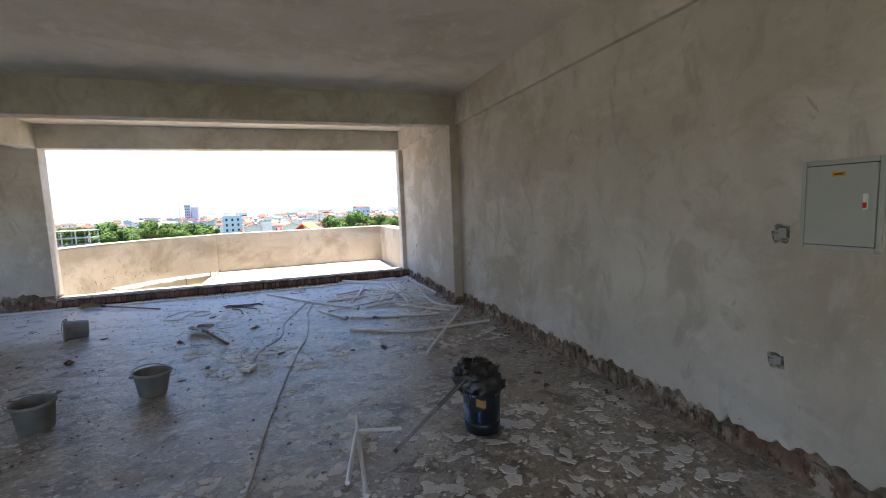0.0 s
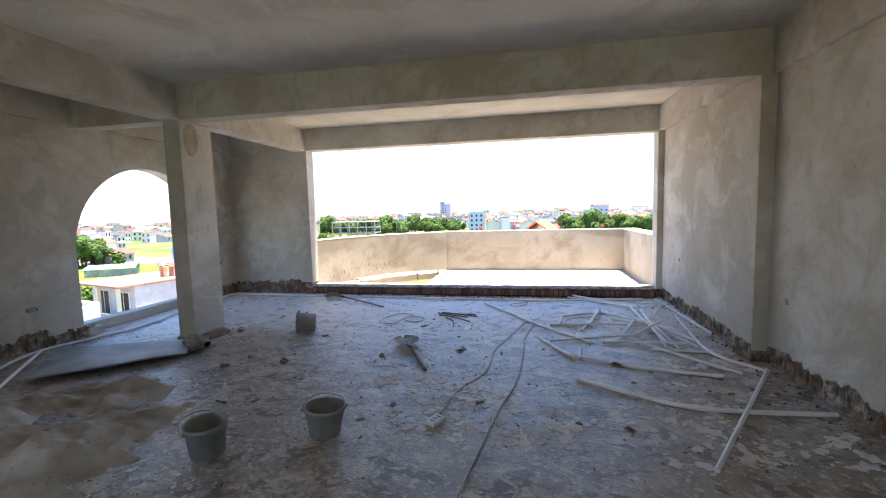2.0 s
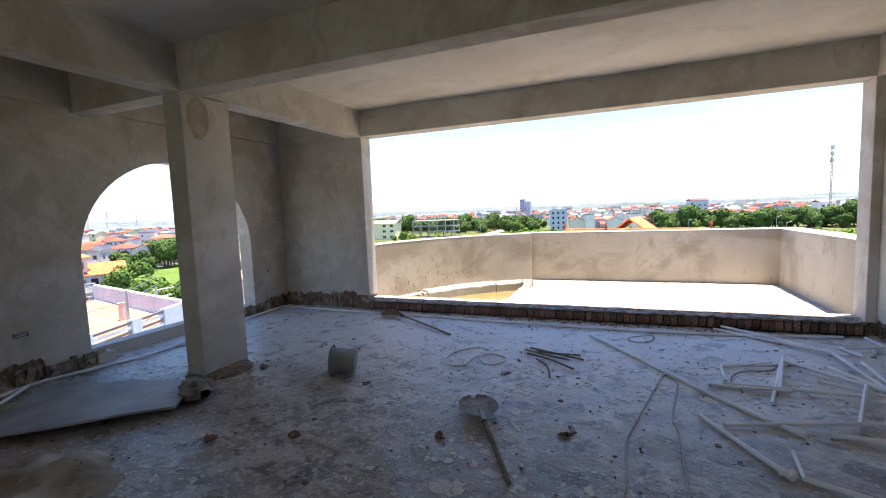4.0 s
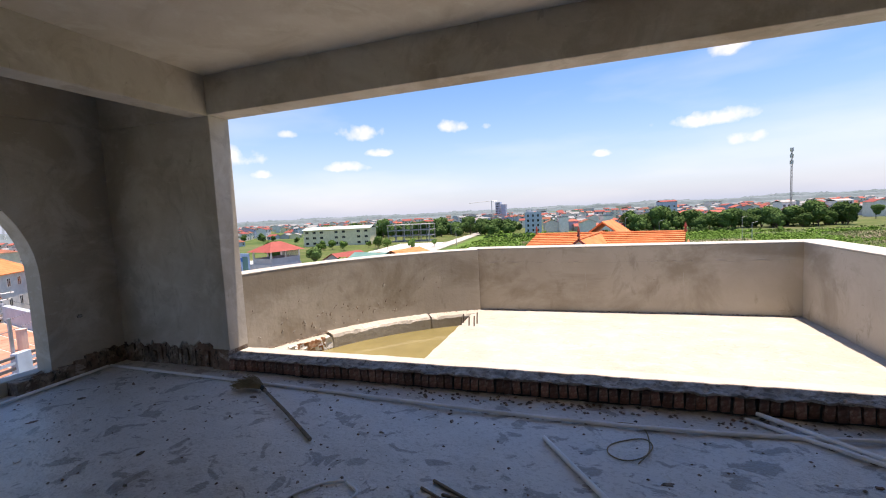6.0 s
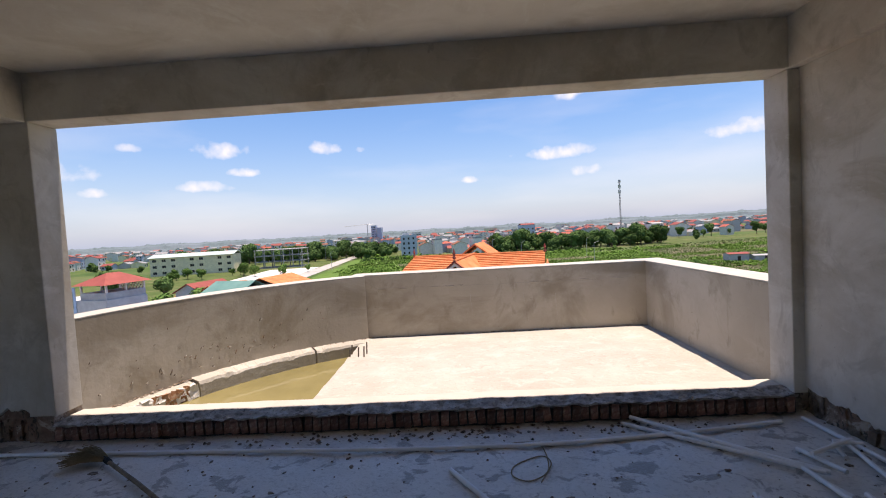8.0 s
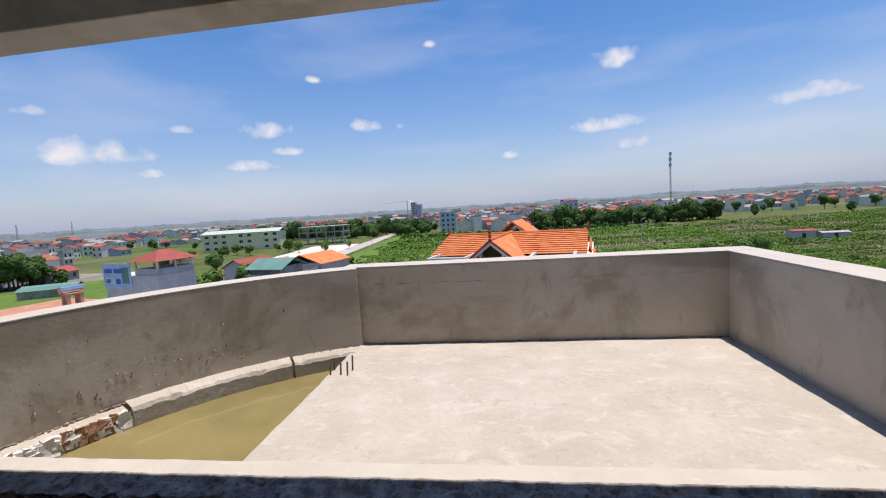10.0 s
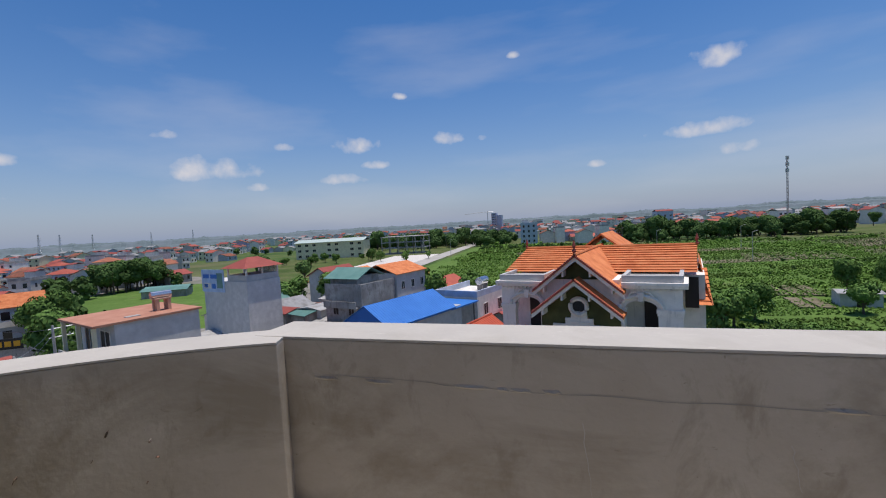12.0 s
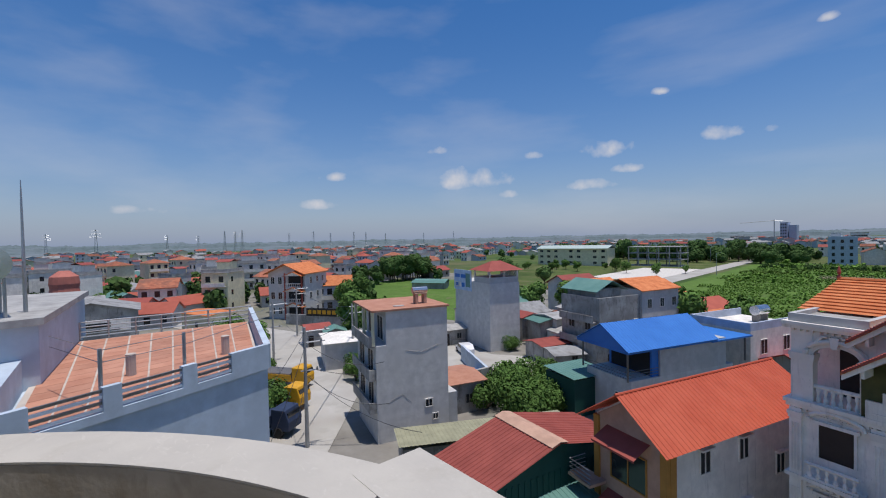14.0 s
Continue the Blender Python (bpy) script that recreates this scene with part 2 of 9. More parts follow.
M_SILLCRUST = layered(material("sill_mortar_crust", [(0.17, 0.145, 0.12), (0.30, 0.265, 0.225), (0.42, 0.385, 0.335)], 12, 0.95, 1.0, 60), [(25, 0.56, 0.62, (0.08, 0.066, 0.052), 0.7, 0.4, EVEN)])
M_BRICK = material("fired_clay_brick", [(0.12, 0.062, 0.046), (0.24, 0.125, 0.092), (0.40, 0.32, 0.265)], 14, 0.92, 0.9, 90, vary=0.4, stain=(0.06, 0.045, 0.038), stain_scale=9)
M_REDBRICK = material("broken_orange_brick", [(0.22, 0.10, 0.05), (0.34, 0.17, 0.09), (0.40, 0.30, 0.21)], 16, 0.95, 0.9, 80)
M_TERRACE = layered(material("sunlit_screed", [(0.405, 0.372, 0.318), (0.462, 0.428, 0.376)], 2.2, 0.9, 1.0, 20), [
    (0.9, 0.48, 0.66, (0.365, 0.336, 0.286), 0.6, 0.6, EVEN), (4, 0.53, 0.64, (0.520, 0.494, 0.444), 0.6, 0.7, (1, 1.4, 1)), (9, 0.58, 0.66, (0.345, 0.315, 0.268), 0.6, 0.8, EVEN),
    (22, 0.58, 0.64, (0.335, 0.306, 0.262), 0.5, 0.4, EVEN), (26, 0.60, 0.66, (0.560, 0.534, 0.486), 0.45, 0.4, EVEN), (60, 0.66, 0.70, (0.240, 0.215, 0.180), 0.6, 0.2, EVEN)])
M_PARAPET = layered(material("parapet_render", [(0.425, 0.372, 0.298), (0.490, 0.438, 0.360)], 1.3, 0.9, 0.4, 28), [
    (0.8, 0.47, 0.62, (0.285, 0.238, 0.172), 0.75, 0.9, (0.8, 0.8, 1.2)), (2.2, 0.53, 0.70, (0.545, 0.498, 0.425), 0.45, 0.5, (0.9, 0.9, 1.3)), (3.4, 0.57, 0.68, (0.270, 0.226, 0.166), 0.55, 0.7, (1.2, 1.2, 0.7)),
    (7, 0.66, 0.71, (0.225, 0.190, 0.142), 0.5, 0.8, (0.7, 0.7, 1.5)), (20, 0.66, 0.72, (0.570, 0.528, 0.462), 0.3, 0.3, (1.6, 1.6, 0.7)), (40, 0.68, 0.72, (0.205, 0.178, 0.138), 0.6, 0.2, EVEN)])
M_COPING = layered(material("smooth_cement_coping", [(0.450, 0.420, 0.370), (0.490, 0.458, 0.400)], 3, 0.85, 0.3, 40), [
    (2.2, 0.52, 0.68, (0.400, 0.368, 0.312), 0.6, 0.8, EVEN), (9, 0.58, 0.68, (0.560, 0.525, 0.466), 0.5, 1.4, (1, 2, 1)), (30, 0.68, 0.72, (0.300, 0.272, 0.229), 0.5, 0.3, EVEN)])
M_WATER = material("muddy_water", [(0.19, 0.16, 0.066), (0.25, 0.21, 0.09)], 1.2, 0.06, 0.03, 6, spec=0.5)
M_PVC = material("white_pvc", [(0.74, 0.74, 0.74), (0.82, 0.82, 0.82)], 8, 0.4, 0.1, 60, stain=(0.62, 0.60, 0.56), stain_scale=3, spec=0.5)
M_CORD = material("grey_cable", [(0.42, 0.40, 0.36), (0.52, 0.50, 0.46)], 20, 0.6, 0.2)
M_BUCKET = material("grey_rubber", [(0.19, 0.20, 0.19), (0.26, 0.265, 0.25)], 9, 0.7, 0.3, 40, stain=(0.29, 0.275, 0.25), stain_scale=6)
M_WOOD = material("weathered_wood", [(0.15, 0.11, 0.075), (0.25, 0.19, 0.13)], 15, 0.8, 0.5, 80)
M_SAND = layered(material("river_sand", [(0.38, 0.325, 0.255), (0.45, 0.40, 0.325), (0.52, 0.47, 0.40)], 3.5, 0.95, 0.9, 90, stain=(0.25, 0.195, 0.135), stain_scale=2.5), [(30, 0.60, 0.66, (0.14, 0.11, 0.08), 0.6, 0.3, EVEN)])
M_STEEL = material("worn_steel", [(0.16, 0.15, 0.14), (0.24, 0.23, 0.22)], 12, 0.5, 0.3, metal=0.6)
M_BLACK = material("black_plastic", [(0.012, 0.012, 0.013), (0.02, 0.02, 0.022)], 10, 0.28, 0.2, spec=0.6)
M_STRAW = material("straw", [(0.22, 0.16, 0.085), (0.33, 0.25, 0.15)], 25, 0.9, 0.4)
M_BOARD = material("grey_board", [(0.30, 0.305, 0.305), (0.38, 0.385, 0.385)], 5, 0.6, 0.3, 40, stain=(0.22, 0.21, 0.195), stain_scale=2)
M_PANEL = material("grey_enamel", [(0.37, 0.39, 0.355), (0.41, 0.43, 0.395)], 2, 0.5, 0.02, spec=0.5)
M_DARK = material("dark_recess", [(0.02, 0.02, 0.02), (0.05, 0.048, 0.045)], 20, 0.9, 0.5)
M_REBAR = material("rusty_rebar", [(0.12, 0.10, 0.085), (0.22, 0.17, 0.13)], 40, 0.8, 0.5)
M_WIRE = material("galvanised_wire", [(0.25, 0.25, 0.25), (0.32, 0.32, 0.32)], 30, 0.45, 0, metal=0.7)


def plain(name, c, rough=0.8, vary=0.0, scale=1.2, amount=0.12, bump=0.15, stain=None, metal=0.0, spec=0.3):
    lo = tuple(v * (1 - amount) for v in c)
    hi = tuple(min(1, v * (1 + amount)) for v in c)
    return material(name, [lo, hi], scale, rough, bump, 14, vary=vary, stain=stain, stain_scale=0.35, metal=metal, spec=spec)


M_WHITE = layered(plain("white_house_paint", (0.80, 0.755, 0.68), vary=0.08, stain=(0.70, 0.655, 0.585)), [(1.4, 0.56, 0.70, (0.44, 0.42, 0.385), 0.6, 0.4, (2.5, 2.5, 0.25)), (6, 0.60, 0.70, (0.50, 0.475, 0.44), 0.5, 0.4, (1.5, 1.5, 0.6))])
M_GREYWALL = layered(plain("grey_cement_wall", (0.50, 0.495, 0.48), vary=0.1, stain=(0.45, 0.44, 0.425)), [(0.9, 0.56, 0.74, (0.36, 0.35, 0.335), 0.4, 0.4, (1.6, 1.6, 0.5)), (5, 0.60, 0.72, (0.56, 0.55, 0.53), 0.35, 0.5, EVEN)])
M_PALEWALL = layered(plain("pale_cement_wall", (0.60, 0.585, 0.555), stain=(0.55, 0.535, 0.505)), [(0.8, 0.58, 0.76, (0.46, 0.445, 0.415), 0.35, 0.4, (1.6, 1.6, 0.5))])
M_STAINED = layered(material("weather_stained_wall", [(0.26, 0.245, 0.22), (0.39, 0.375, 0.345), (0.50, 0.48, 0.44)], 0.9, 0.95, 0.3, 12, stain=(0.20, 0.19, 0.17), stain_scale=0.45), [(1.6, 0.55, 0.64, (0.14, 0.132, 0.12), 0.6, 0.6, (2.0, 2.0, 0.4))])
M_CREAM = plain("cream_paint", (0.74, 0.68, 0.46), stain=(0.66, 0.60, 0.40))
M_BLUEWASH = plain("pale_blue_paint", (0.47, 0.54, 0.61), stain=(0.43, 0.50, 0.57))
M_BLUEWALL = plain("light_blue_house_paint", (0.42, 0.47, 0.56), vary=0.1)
M_TILE = material("orange_clay_tile", [(0.50, 0.145, 0.045), (0.60, 0.19, 0.065), (0.66, 0.24, 0.09)], 1.4, 0.75, 0.3, 12, vary=0.15)
M_OLDTILE = material("weathered_clay_tile", [(0.22, 0.075, 0.045), (0.32, 0.11, 0.06), (0.40, 0.15, 0.08)], 1.0, 0.85, 0.3, 12, vary=0.3, stain=(0.17, 0.085, 0.06), stain_scale=0.4)
M_REDROOF = material("red_metal_sheet", [(0.37, 0.085, 0.05), (0.44, 0.11, 0.065)], 0.7, 0.6, 0.05, 8, vary=0.12)
M_BRIGHTRED = material("bright_red_metal_sheet", [(0.46, 0.085, 0.04), (0.52, 0.11, 0.055)], 0.7, 0.55, 0.05, 8)
M_RUSTROOF = material("faded_red_sheet", [(0.26, 0.06, 0.045), (0.33, 0.08, 0.06)], 0.8, 0.7, 0.05, 8, vary=0.2)
M_BLUEROOF = material("blue_metal_sheet", [(0.035, 0.165, 0.50), (0.045, 0.195, 0.56)], 0.5, 0.5, 0.05, 8)
M_GREENROOF = material("green_metal_sheet", [(0.10, 0.22, 0.19), (0.14, 0.27, 0.23)], 0.6, 0.6, 0.05, 8, vary=0.15)
M_DARKGREEN = material("dark_green_sheet", [(0.012, 0.06, 0.05), (0.018, 0.075, 0.062)], 0.6, 0.6, 0.05, 8)
M_GREYROOF = material("grey_fibre_cement", [(0.30, 0.30, 0.30), (0.40, 0.40, 0.39)], 0.8, 0.9, 0.1, 8, vary=0.2, stain=(0.2, 0.19, 0.18))
M_OLIVE = plain("olive_gable_paint", (0.075, 0.08, 0.028), amount=0.25)
M_GLASSD = material("dark_window_pane", [(0.018, 0.02, 0.022), (0.03, 0.033, 0.036)], 0.5, 0.12, 0, spec=0.6)
M_BROWNWIN = plain("dark_brown_shutter", (0.035, 0.025, 0.022), rough=0.5)
M_TERRATILE = material("terracotta_deck_tile", [(0.42, 0.19, 0.12), (0.50, 0.25, 0.165)], 1.1, 0.8, 0.1, 12, vary=0.12)
M_JOINT = plain("pale_grout", (0.50, 0.44, 0.38))
M_CONCROAD = material("concrete_road", [(0.38, 0.36, 0.32), (0.46, 0.44, 0.40)], 0.5, 0.95, 0.2, 10, stain=(0.33, 0.30, 0.26), stain_scale=0.25)
M_LEAF = material("leaves", [(0.065, 0.125, 0.03), (0.10, 0.18, 0.045), (0.14, 0.23, 0.065)], 1.5, 0.95, 0, vary=0.25, spec=0.03)
M_LEAFDARK = material("dark_leaves", [(0.06, 0.115, 0.035), (0.105, 0.17, 0.055)], 0.8, 0.95, 0, vary=0.25, spec=0.03)
M_BARK = material("bark", [(0.08, 0.06, 0.04), (0.14, 0.11, 0.08)], 4, 0.95, 0.6)
M_GALV = plain("galvanised_steel", (0.42, 0.43, 0.44), rough=0.4, metal=0.8)
M_CONC = plain("concrete", (0.36, 0.35, 0.33), amount=0.2)
M_YELLOW = plain("yellow_machine_paint", (0.62, 0.32, 0.02), rough=0.5)
M_RED = plain("red_sign", (0.55, 0.03, 0.02), rough=0.5)
M_PEACH = plain("peach_render", (0.50, 0.31, 0.22))
M_OCHRE = plain("ochre_pilaster", (0.42, 0.21, 0.05))
M_STEELTANK = plain("polished_steel", (0.62, 0.63, 0.65), rough=0.2, metal=0.9)
M_SIGNBLUE = plain("pale_blue_banner", (0.45, 0.58, 0.75), rough=0.5)
M_CARWHITE = plain("white_car_paint", (0.7, 0.7, 0.7), rough=0.3, spec=0.5)
M_TYRE = plain("rubber_tyre", (0.02, 0.02, 0.02))
M_TARP = plain("navy_tarpaulin", (0.03, 0.045, 0.09), rough=0.6)


# ---- mesh helpers ----
class Mesh:
    """Collects faces for one mesh object."""

    def __init__(self):
        self.v, self.f = [], []

    def add(self, verts, faces):
        o = len(self.v)
        self.v += [tuple(p) for p in verts]
        self.f += [tuple(i + o for i in q) for q in faces]
        return self

    def box(self, x0, x1, y0, y1, z0, z1):
        return self.add([(x0, y0, z0), (x1, y0, z0), (x1, y1, z0), (x0, y1, z0), (x0, y0, z1), (x1, y0, z1), (x1, y1, z1), (x0, y1, z1)],
                        [(3, 2, 1, 0), (4, 5, 6, 7), (0, 1, 5, 4), (1, 2, 6, 5), (2, 3, 7, 6), (3, 0, 4, 7)])

    def prism(self, poly, z0, z1):
        """A closed outline in plan, anticlockwise, from z0 to z1."""
        n = len(poly)
        return self.add([(x, y, z0) for x, y in poly] + [(x, y, z1) for x, y in poly],
                        [tuple(range(n - 1, -1, -1)), tuple(range(n, 2 * n))] + [(i, (i + 1) % n, n + (i + 1) % n, n + i) for i in range(n)])

    def extrude(self, poly, axis, a, b):
        """An outline in the plane across the axis, drawn from a to b along it. x: (y, z); y: (x, z)."""
        n = len(poly)
        put = (lambda p, c: (c, p[0], p[1])) if axis == "x" else (lambda p, c: (p[0], c, p[1]))
        return self.add([put(p, a) for p in poly] + [put(p, b) for p in poly],
                        [tuple(range(n)), tuple(range(2 * n - 1, n - 1, -1))] + [(i, n + i, n + (i + 1) % n, (i + 1) % n) for i in range(n)])

    def tube(self, pts, r, seg=8, taper=None):
        pts = [Vector(p) for p in pts]
        o, n = len(self.v), len(pts)
        for i, p in enumerate(pts):
            d = (pts[min(i + 1, n - 1)] - pts[max(i - 1, 0)]).normalized()
            u = d.cross(Vector((0, 0, 1)) if abs(d.z) < 0.9 else Vector((1, 0, 0))).normalized()
            w = d.cross(u)
            rr = r if taper is None else r + (taper - r) * i / (n - 1)
            for k in range(seg):
                a = 2 * math.pi * k / seg
                self.v.append(tuple(p + (u * math.cos(a) + w * math.sin(a)) * rr))
        for i in range(n - 1):
            for k in range(seg):
                self.f.append((o + i * seg + k, o + i * seg + (k + 1) % seg, o + (i + 1) * seg + (k + 1) % seg, o + (i + 1) * seg + k))
        self.f.append(tuple(o + k for k in range(seg - 1, -1, -1)))
        self.f.append(tuple(o + (n - 1) * seg + k for k in range(seg)))
        return self

    def lathe(self, prof, cx=0, cy=0, seg=24, z=0):
        """Rings of (radius, height), turned about a vertical axis."""
        o, n = len(self.v), len(prof)
        for r, h in prof:
            for k in range(seg):
                a = 2 * math.pi * k / seg
                self.v.append((cx + r * math.cos(a), cy + r * math.sin(a), z + h))
        for i in range(n - 1):
            for k in range(seg):
                self.f.append((o + i * seg + k, o + i * seg + (k + 1) % seg, o + (i + 1) * seg + (k + 1) % seg, o + (i + 1) * seg + k))
        self.f.append(tuple(o + k for k in range(seg - 1, -1, -1)))
        self.f.append(tuple(o + (n - 1) * seg + k for k in range(seg)))
        return self

    def data(self, name, mat, smooth=False):
        me = bpy.data.meshes.new(name)
        me.from_pydata(self.v, [], self.f)
        me.materials.append(mat)
        bm = bmesh.new()
        bm.from_mesh(me)
        bmesh.ops.recalc_face_normals(bm, faces=bm.faces)
        bm.to_mesh(me)
        bm.free()
        if smooth:
            me.polygons.foreach_set("use_smooth", [True] * len(me.polygons))
        return me


def part(name, mesh, mat, parent, label="", smooth=False, kind=""):
    ob = new(name, mesh.data(name, mat, smooth) if isinstance(mesh, Mesh) else mesh)
    ob.parent = parent
    return tagged(ob, label, kind=kind)


def thing(name, label, category, group="", m=None, kind=""):
    ob = new(name)
    ob.empty_display_size = 0.2
    if m is not None:
        ob.matrix_basis = m
    return tagged(ob, label, category, group, kind)


def solid(name, mesh, mat, label, category, group="", kind="", smooth=False):
    return tagged(new(name, mesh.data(name, mat, smooth)), label, category, group, kind)


def bevel(ob, width, segments=2):
    md = ob.modifiers.new("bevel", "BEVEL")
    md.width, md.segments, md.limit_method = width, segments, "ANGLE"
    return ob


rng = random.Random(7)


def smooth_path(pts, steps=6):
    """Catmull-Rom through the points."""
    pts = [Vector(p) for p in pts]
    q = [pts[0] * 2 - pts[1]] + pts + [pts[-1] * 2 - pts[-2]]
    out = []
    for i in range(1, len(q) - 2):
        for s in range(steps):
            t = s / steps
            a, b, c, d = q[i - 1], q[i], q[i + 1], q[i + 2]
            out.append(0.5 * ((2 * b) + (c - a) * t + (2 * a - 5 * b + 4 * c - d) * t * t + (3 * b - a - 3 * c + d) * t ** 3))
    return out + [pts[-1]]


# ---- the building ----
CEIL, BEAM, LINTEL = 2.98, 2.58, 2.60
XL, XR = -4.93, 2.72
OPEN_L, OPEN_R, FRONT_IN, FRONT_OUT = -3.345, 2.545, 8.515, 8.77
BACK = -4.5


def floor_height(x, y):
    v = Vector((x, y, 0))
    return 0.008 * noise.noise(v * 1.3) + 0.011 * noise.noise(v * 5.5) + 0.005 * noise.noise(v * 15.0) - 0.004


def floor_sheet(x0, x1, y0, y1, step):
    nx, ny = round((x1 - x0) / step), round((y1 - y0) / step)
    m = Mesh()
    vs = [(x0 + (x1 - x0) * i / nx, y0 + (y1 - y0) * j / ny) for j in range(ny + 1) for i in range(nx + 1)]
    m.add([(x, y, floor_height(x, y)) for x, y in vs], [(j * (nx + 1) + i, j * (nx + 1) + i + 1, (j + 1) * (nx + 1) + i + 1, (j + 1) * (nx + 1) + i) for j in range(ny) for i in range(nx)])
    return m


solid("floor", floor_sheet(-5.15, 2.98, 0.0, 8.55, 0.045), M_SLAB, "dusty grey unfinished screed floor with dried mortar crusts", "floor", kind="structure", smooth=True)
solid("floor_back", Mesh().box(-5.15, 2.98, BACK - 0.2, -0.0, -0.2, -0.004), M_SLAB, "dusty grey unfinished screed floor", "floor", kind="structure")
solid("floor_slab", Mesh().box(-5.15, 2.98, BACK - 0.2, 8.77, -0.4, -0.2), M_CONC, "concrete floor slab of the storey", "floor", kind="structure")


def ragged_wall(name, ax, face, a, b, z1, thick, side, low=0.16, label="raw grey cement rendered wall", holes=()):
    """A rendered wall on the plane ax = face from a to b. Its render ends raggedly above the floor and bares rough mortar."""
    m = Mesh()
    n = max(8, int((b - a) / 0.03))
    edge = [max(0.04, low + 0.05 * noise.noise(Vector((i * 0.11, face * 3, 1.0))) + 0.06 * noise.noise(Vector((i * 0.55, face * 3, 5.0))) + 0.035 * noise.noise(Vector((i * 1.37, face * 3, 8.0)))) for i in range(n + 1)]
    put = (lambda u, d, z: (face + d * side, u, z)) if ax == "x" else (lambda u, d, z: (u, face + d * side, z))
    us = [a + (b - a) * i / n for i in range(n + 1)]
    vs = [put(u, 0, e) for u, e in zip(us, edge)] + [put(u, 0, z1) for u in us] + [put(u, 0.022, e - 0.01) for u, e in zip(us, edge)] + [put(u, 0.022, z1) for u in us]
    k = n + 1
    fs = []
    for i in range(n):
        fs += [(i, i + 1, k + i + 1, k + i), (2 * k + i, 2 * k + i + 1, i + 1, i)]
    fs += [(k - 1, 3 * k - 1, 4 * k - 1, 2 * k - 1), (0, k, 3 * k, 2 * k)]
    m.add(vs, fs)
    wall = solid(name, m, M_PLASTER, label, "wall", kind="structure")
    core = Mesh()
    lo, hi = sorted((face + 0.022 * side, face + thick * side))
    core.box(lo, hi, a, b, -0.2, z1) if ax == "x" else core.box(a, b, lo, hi, -0.2, z1)
    part("wall_core", core, M_ROUGH, wall)
    # lumps of old mortar along the bared foot
    foot = Mesh()
    nz, nu = 9, int((b - a) / 0.02)
    gv, gf = [], []
    for j in range(nz):
        for i in range(nu + 1):
            u = a + (b - a) * i / nu
            z = -0.03 + 0.28 * j / (nz - 1)
            p = Vector((u * 9, z * 11, face))
            d = 0.019 - 0.034 * max(0, noise.noise(p) + 0.5 * noise.noise(p * 2.7)) - 0.03 * max(0, (0.05 - z)) / 0.08
            gv.append(put(u, min(d, 0.0215), z))
    for j in range(nz - 1):
        for i in range(nu):
            q = j * (nu + 1) + i
            gf.append((q, q + 1, q + nu + 2, q + nu + 1))
    # keep the lumps below the edge of the render
    foot.add(gv, [q for q in gf if (-0.03 + 0.28 * (q[0] // (nu + 1)) / (nz - 1)) < edge[min(n, int((q[0] % (nu + 1)) / nu * n))] - 0.015])
    tq = random.Random(int(abs(face) * 100 + abs(a) * 10))
    u = a + 0.02
    while u < b - 0.05:
        wd = tq.uniform(0.025, 0.07)
        tooth = tq.uniform(0.01, 0.035)
        z0, z1_ = tq.uniform(0.0, 0.05), tq.uniform(0.6, 0.95) * edge[min(n, int((u - a) / (b - a) * n))]
        ring_ = [(0, z0), (wd, z0 + tq.uniform(-.01, .01)), (wd * tq.uniform(0.7, 1), z1_), (wd * tq.uniform(0, 0.3), z1_ + tq.uniform(-.02, .01))]
        foot.add([put(u + p_, 0.02, q_) for p_, q_ in ring_] + [put(u + p_, 0.02 - tooth * tq.uniform(0.7, 1.1), q_) for p_, q_ in ring_], [(4, 5, 6, 7)] + [(i, (i + 1) % 4, 4 + (i + 1) % 4, 4 + i) for i in range(4)])
        u += wd + tq.uniform(0.015, 0.06)
    part("bared_mortar", foot, M_ROUGH, wall, "rough chipped mortar and brick along the wall foot", kind="stuff")
    return wall


ragged_wall("wall_east", "x", XR, BACK, 5.64, CEIL, 0.24, 1)
ragged_wall("wall_east_front", "x", 2.63, 6.15, FRONT_IN, CEIL, 0.3, 1)
ragged_wall("pilaster_east", "x", 2.59, 5.645, 6.148, CEIL, 0.3, 1, label="raw cement rendered pilaster in the wall")
solid("pilaster_east_side", Mesh().box(2.592, XR - 0.001, 5.632, 5.644, 0.1, BEAM), M_PLASTER, "narrow rendered side of the pilaster", "wall", kind="structure")
ragged_wall("wall_front_stub", "y", FRONT_IN + 0.03, -5.15, -3.575, CEIL, 0.22, 1, low=0.22)
bevel(solid("jamb_west", Mesh().box(-3.57, OPEN_L, FRONT_IN, FRONT_OUT, 0.20, LINTEL), M_PLASTER, "raw rendered jamb beside the wide terrace opening", "wall", kind="structure"), 0.008)
solid("jamb_west_foot", Mesh().box(-3.58, OPEN_L - 0.01, FRONT_IN - 0.012, FRONT_OUT, -0.1, 0.21), M_ROUGH, "rough chipped mortar foot of the jamb", "wall", kind="structure")
bevel(solid("jamb_east", Mesh().box(OPEN_R, 2.95, FRONT_IN, FRONT_OUT, 0.14, LINTEL), M_PLASTER, "raw rendered jamb beside the wide terrace opening", "wall", kind="structure"), 0.008)
solid("jamb_east_foot", Mesh().box(OPEN_R + 0.005, 2.95, FRONT_IN + 0.004, FRONT_OUT, -0.1, 0.145), M_ROUGH, "rough mortar foot of the jamb", "wall", kind="structure")
# closing wall behind the camera; its two openings are added to let light in
south = Mesh()
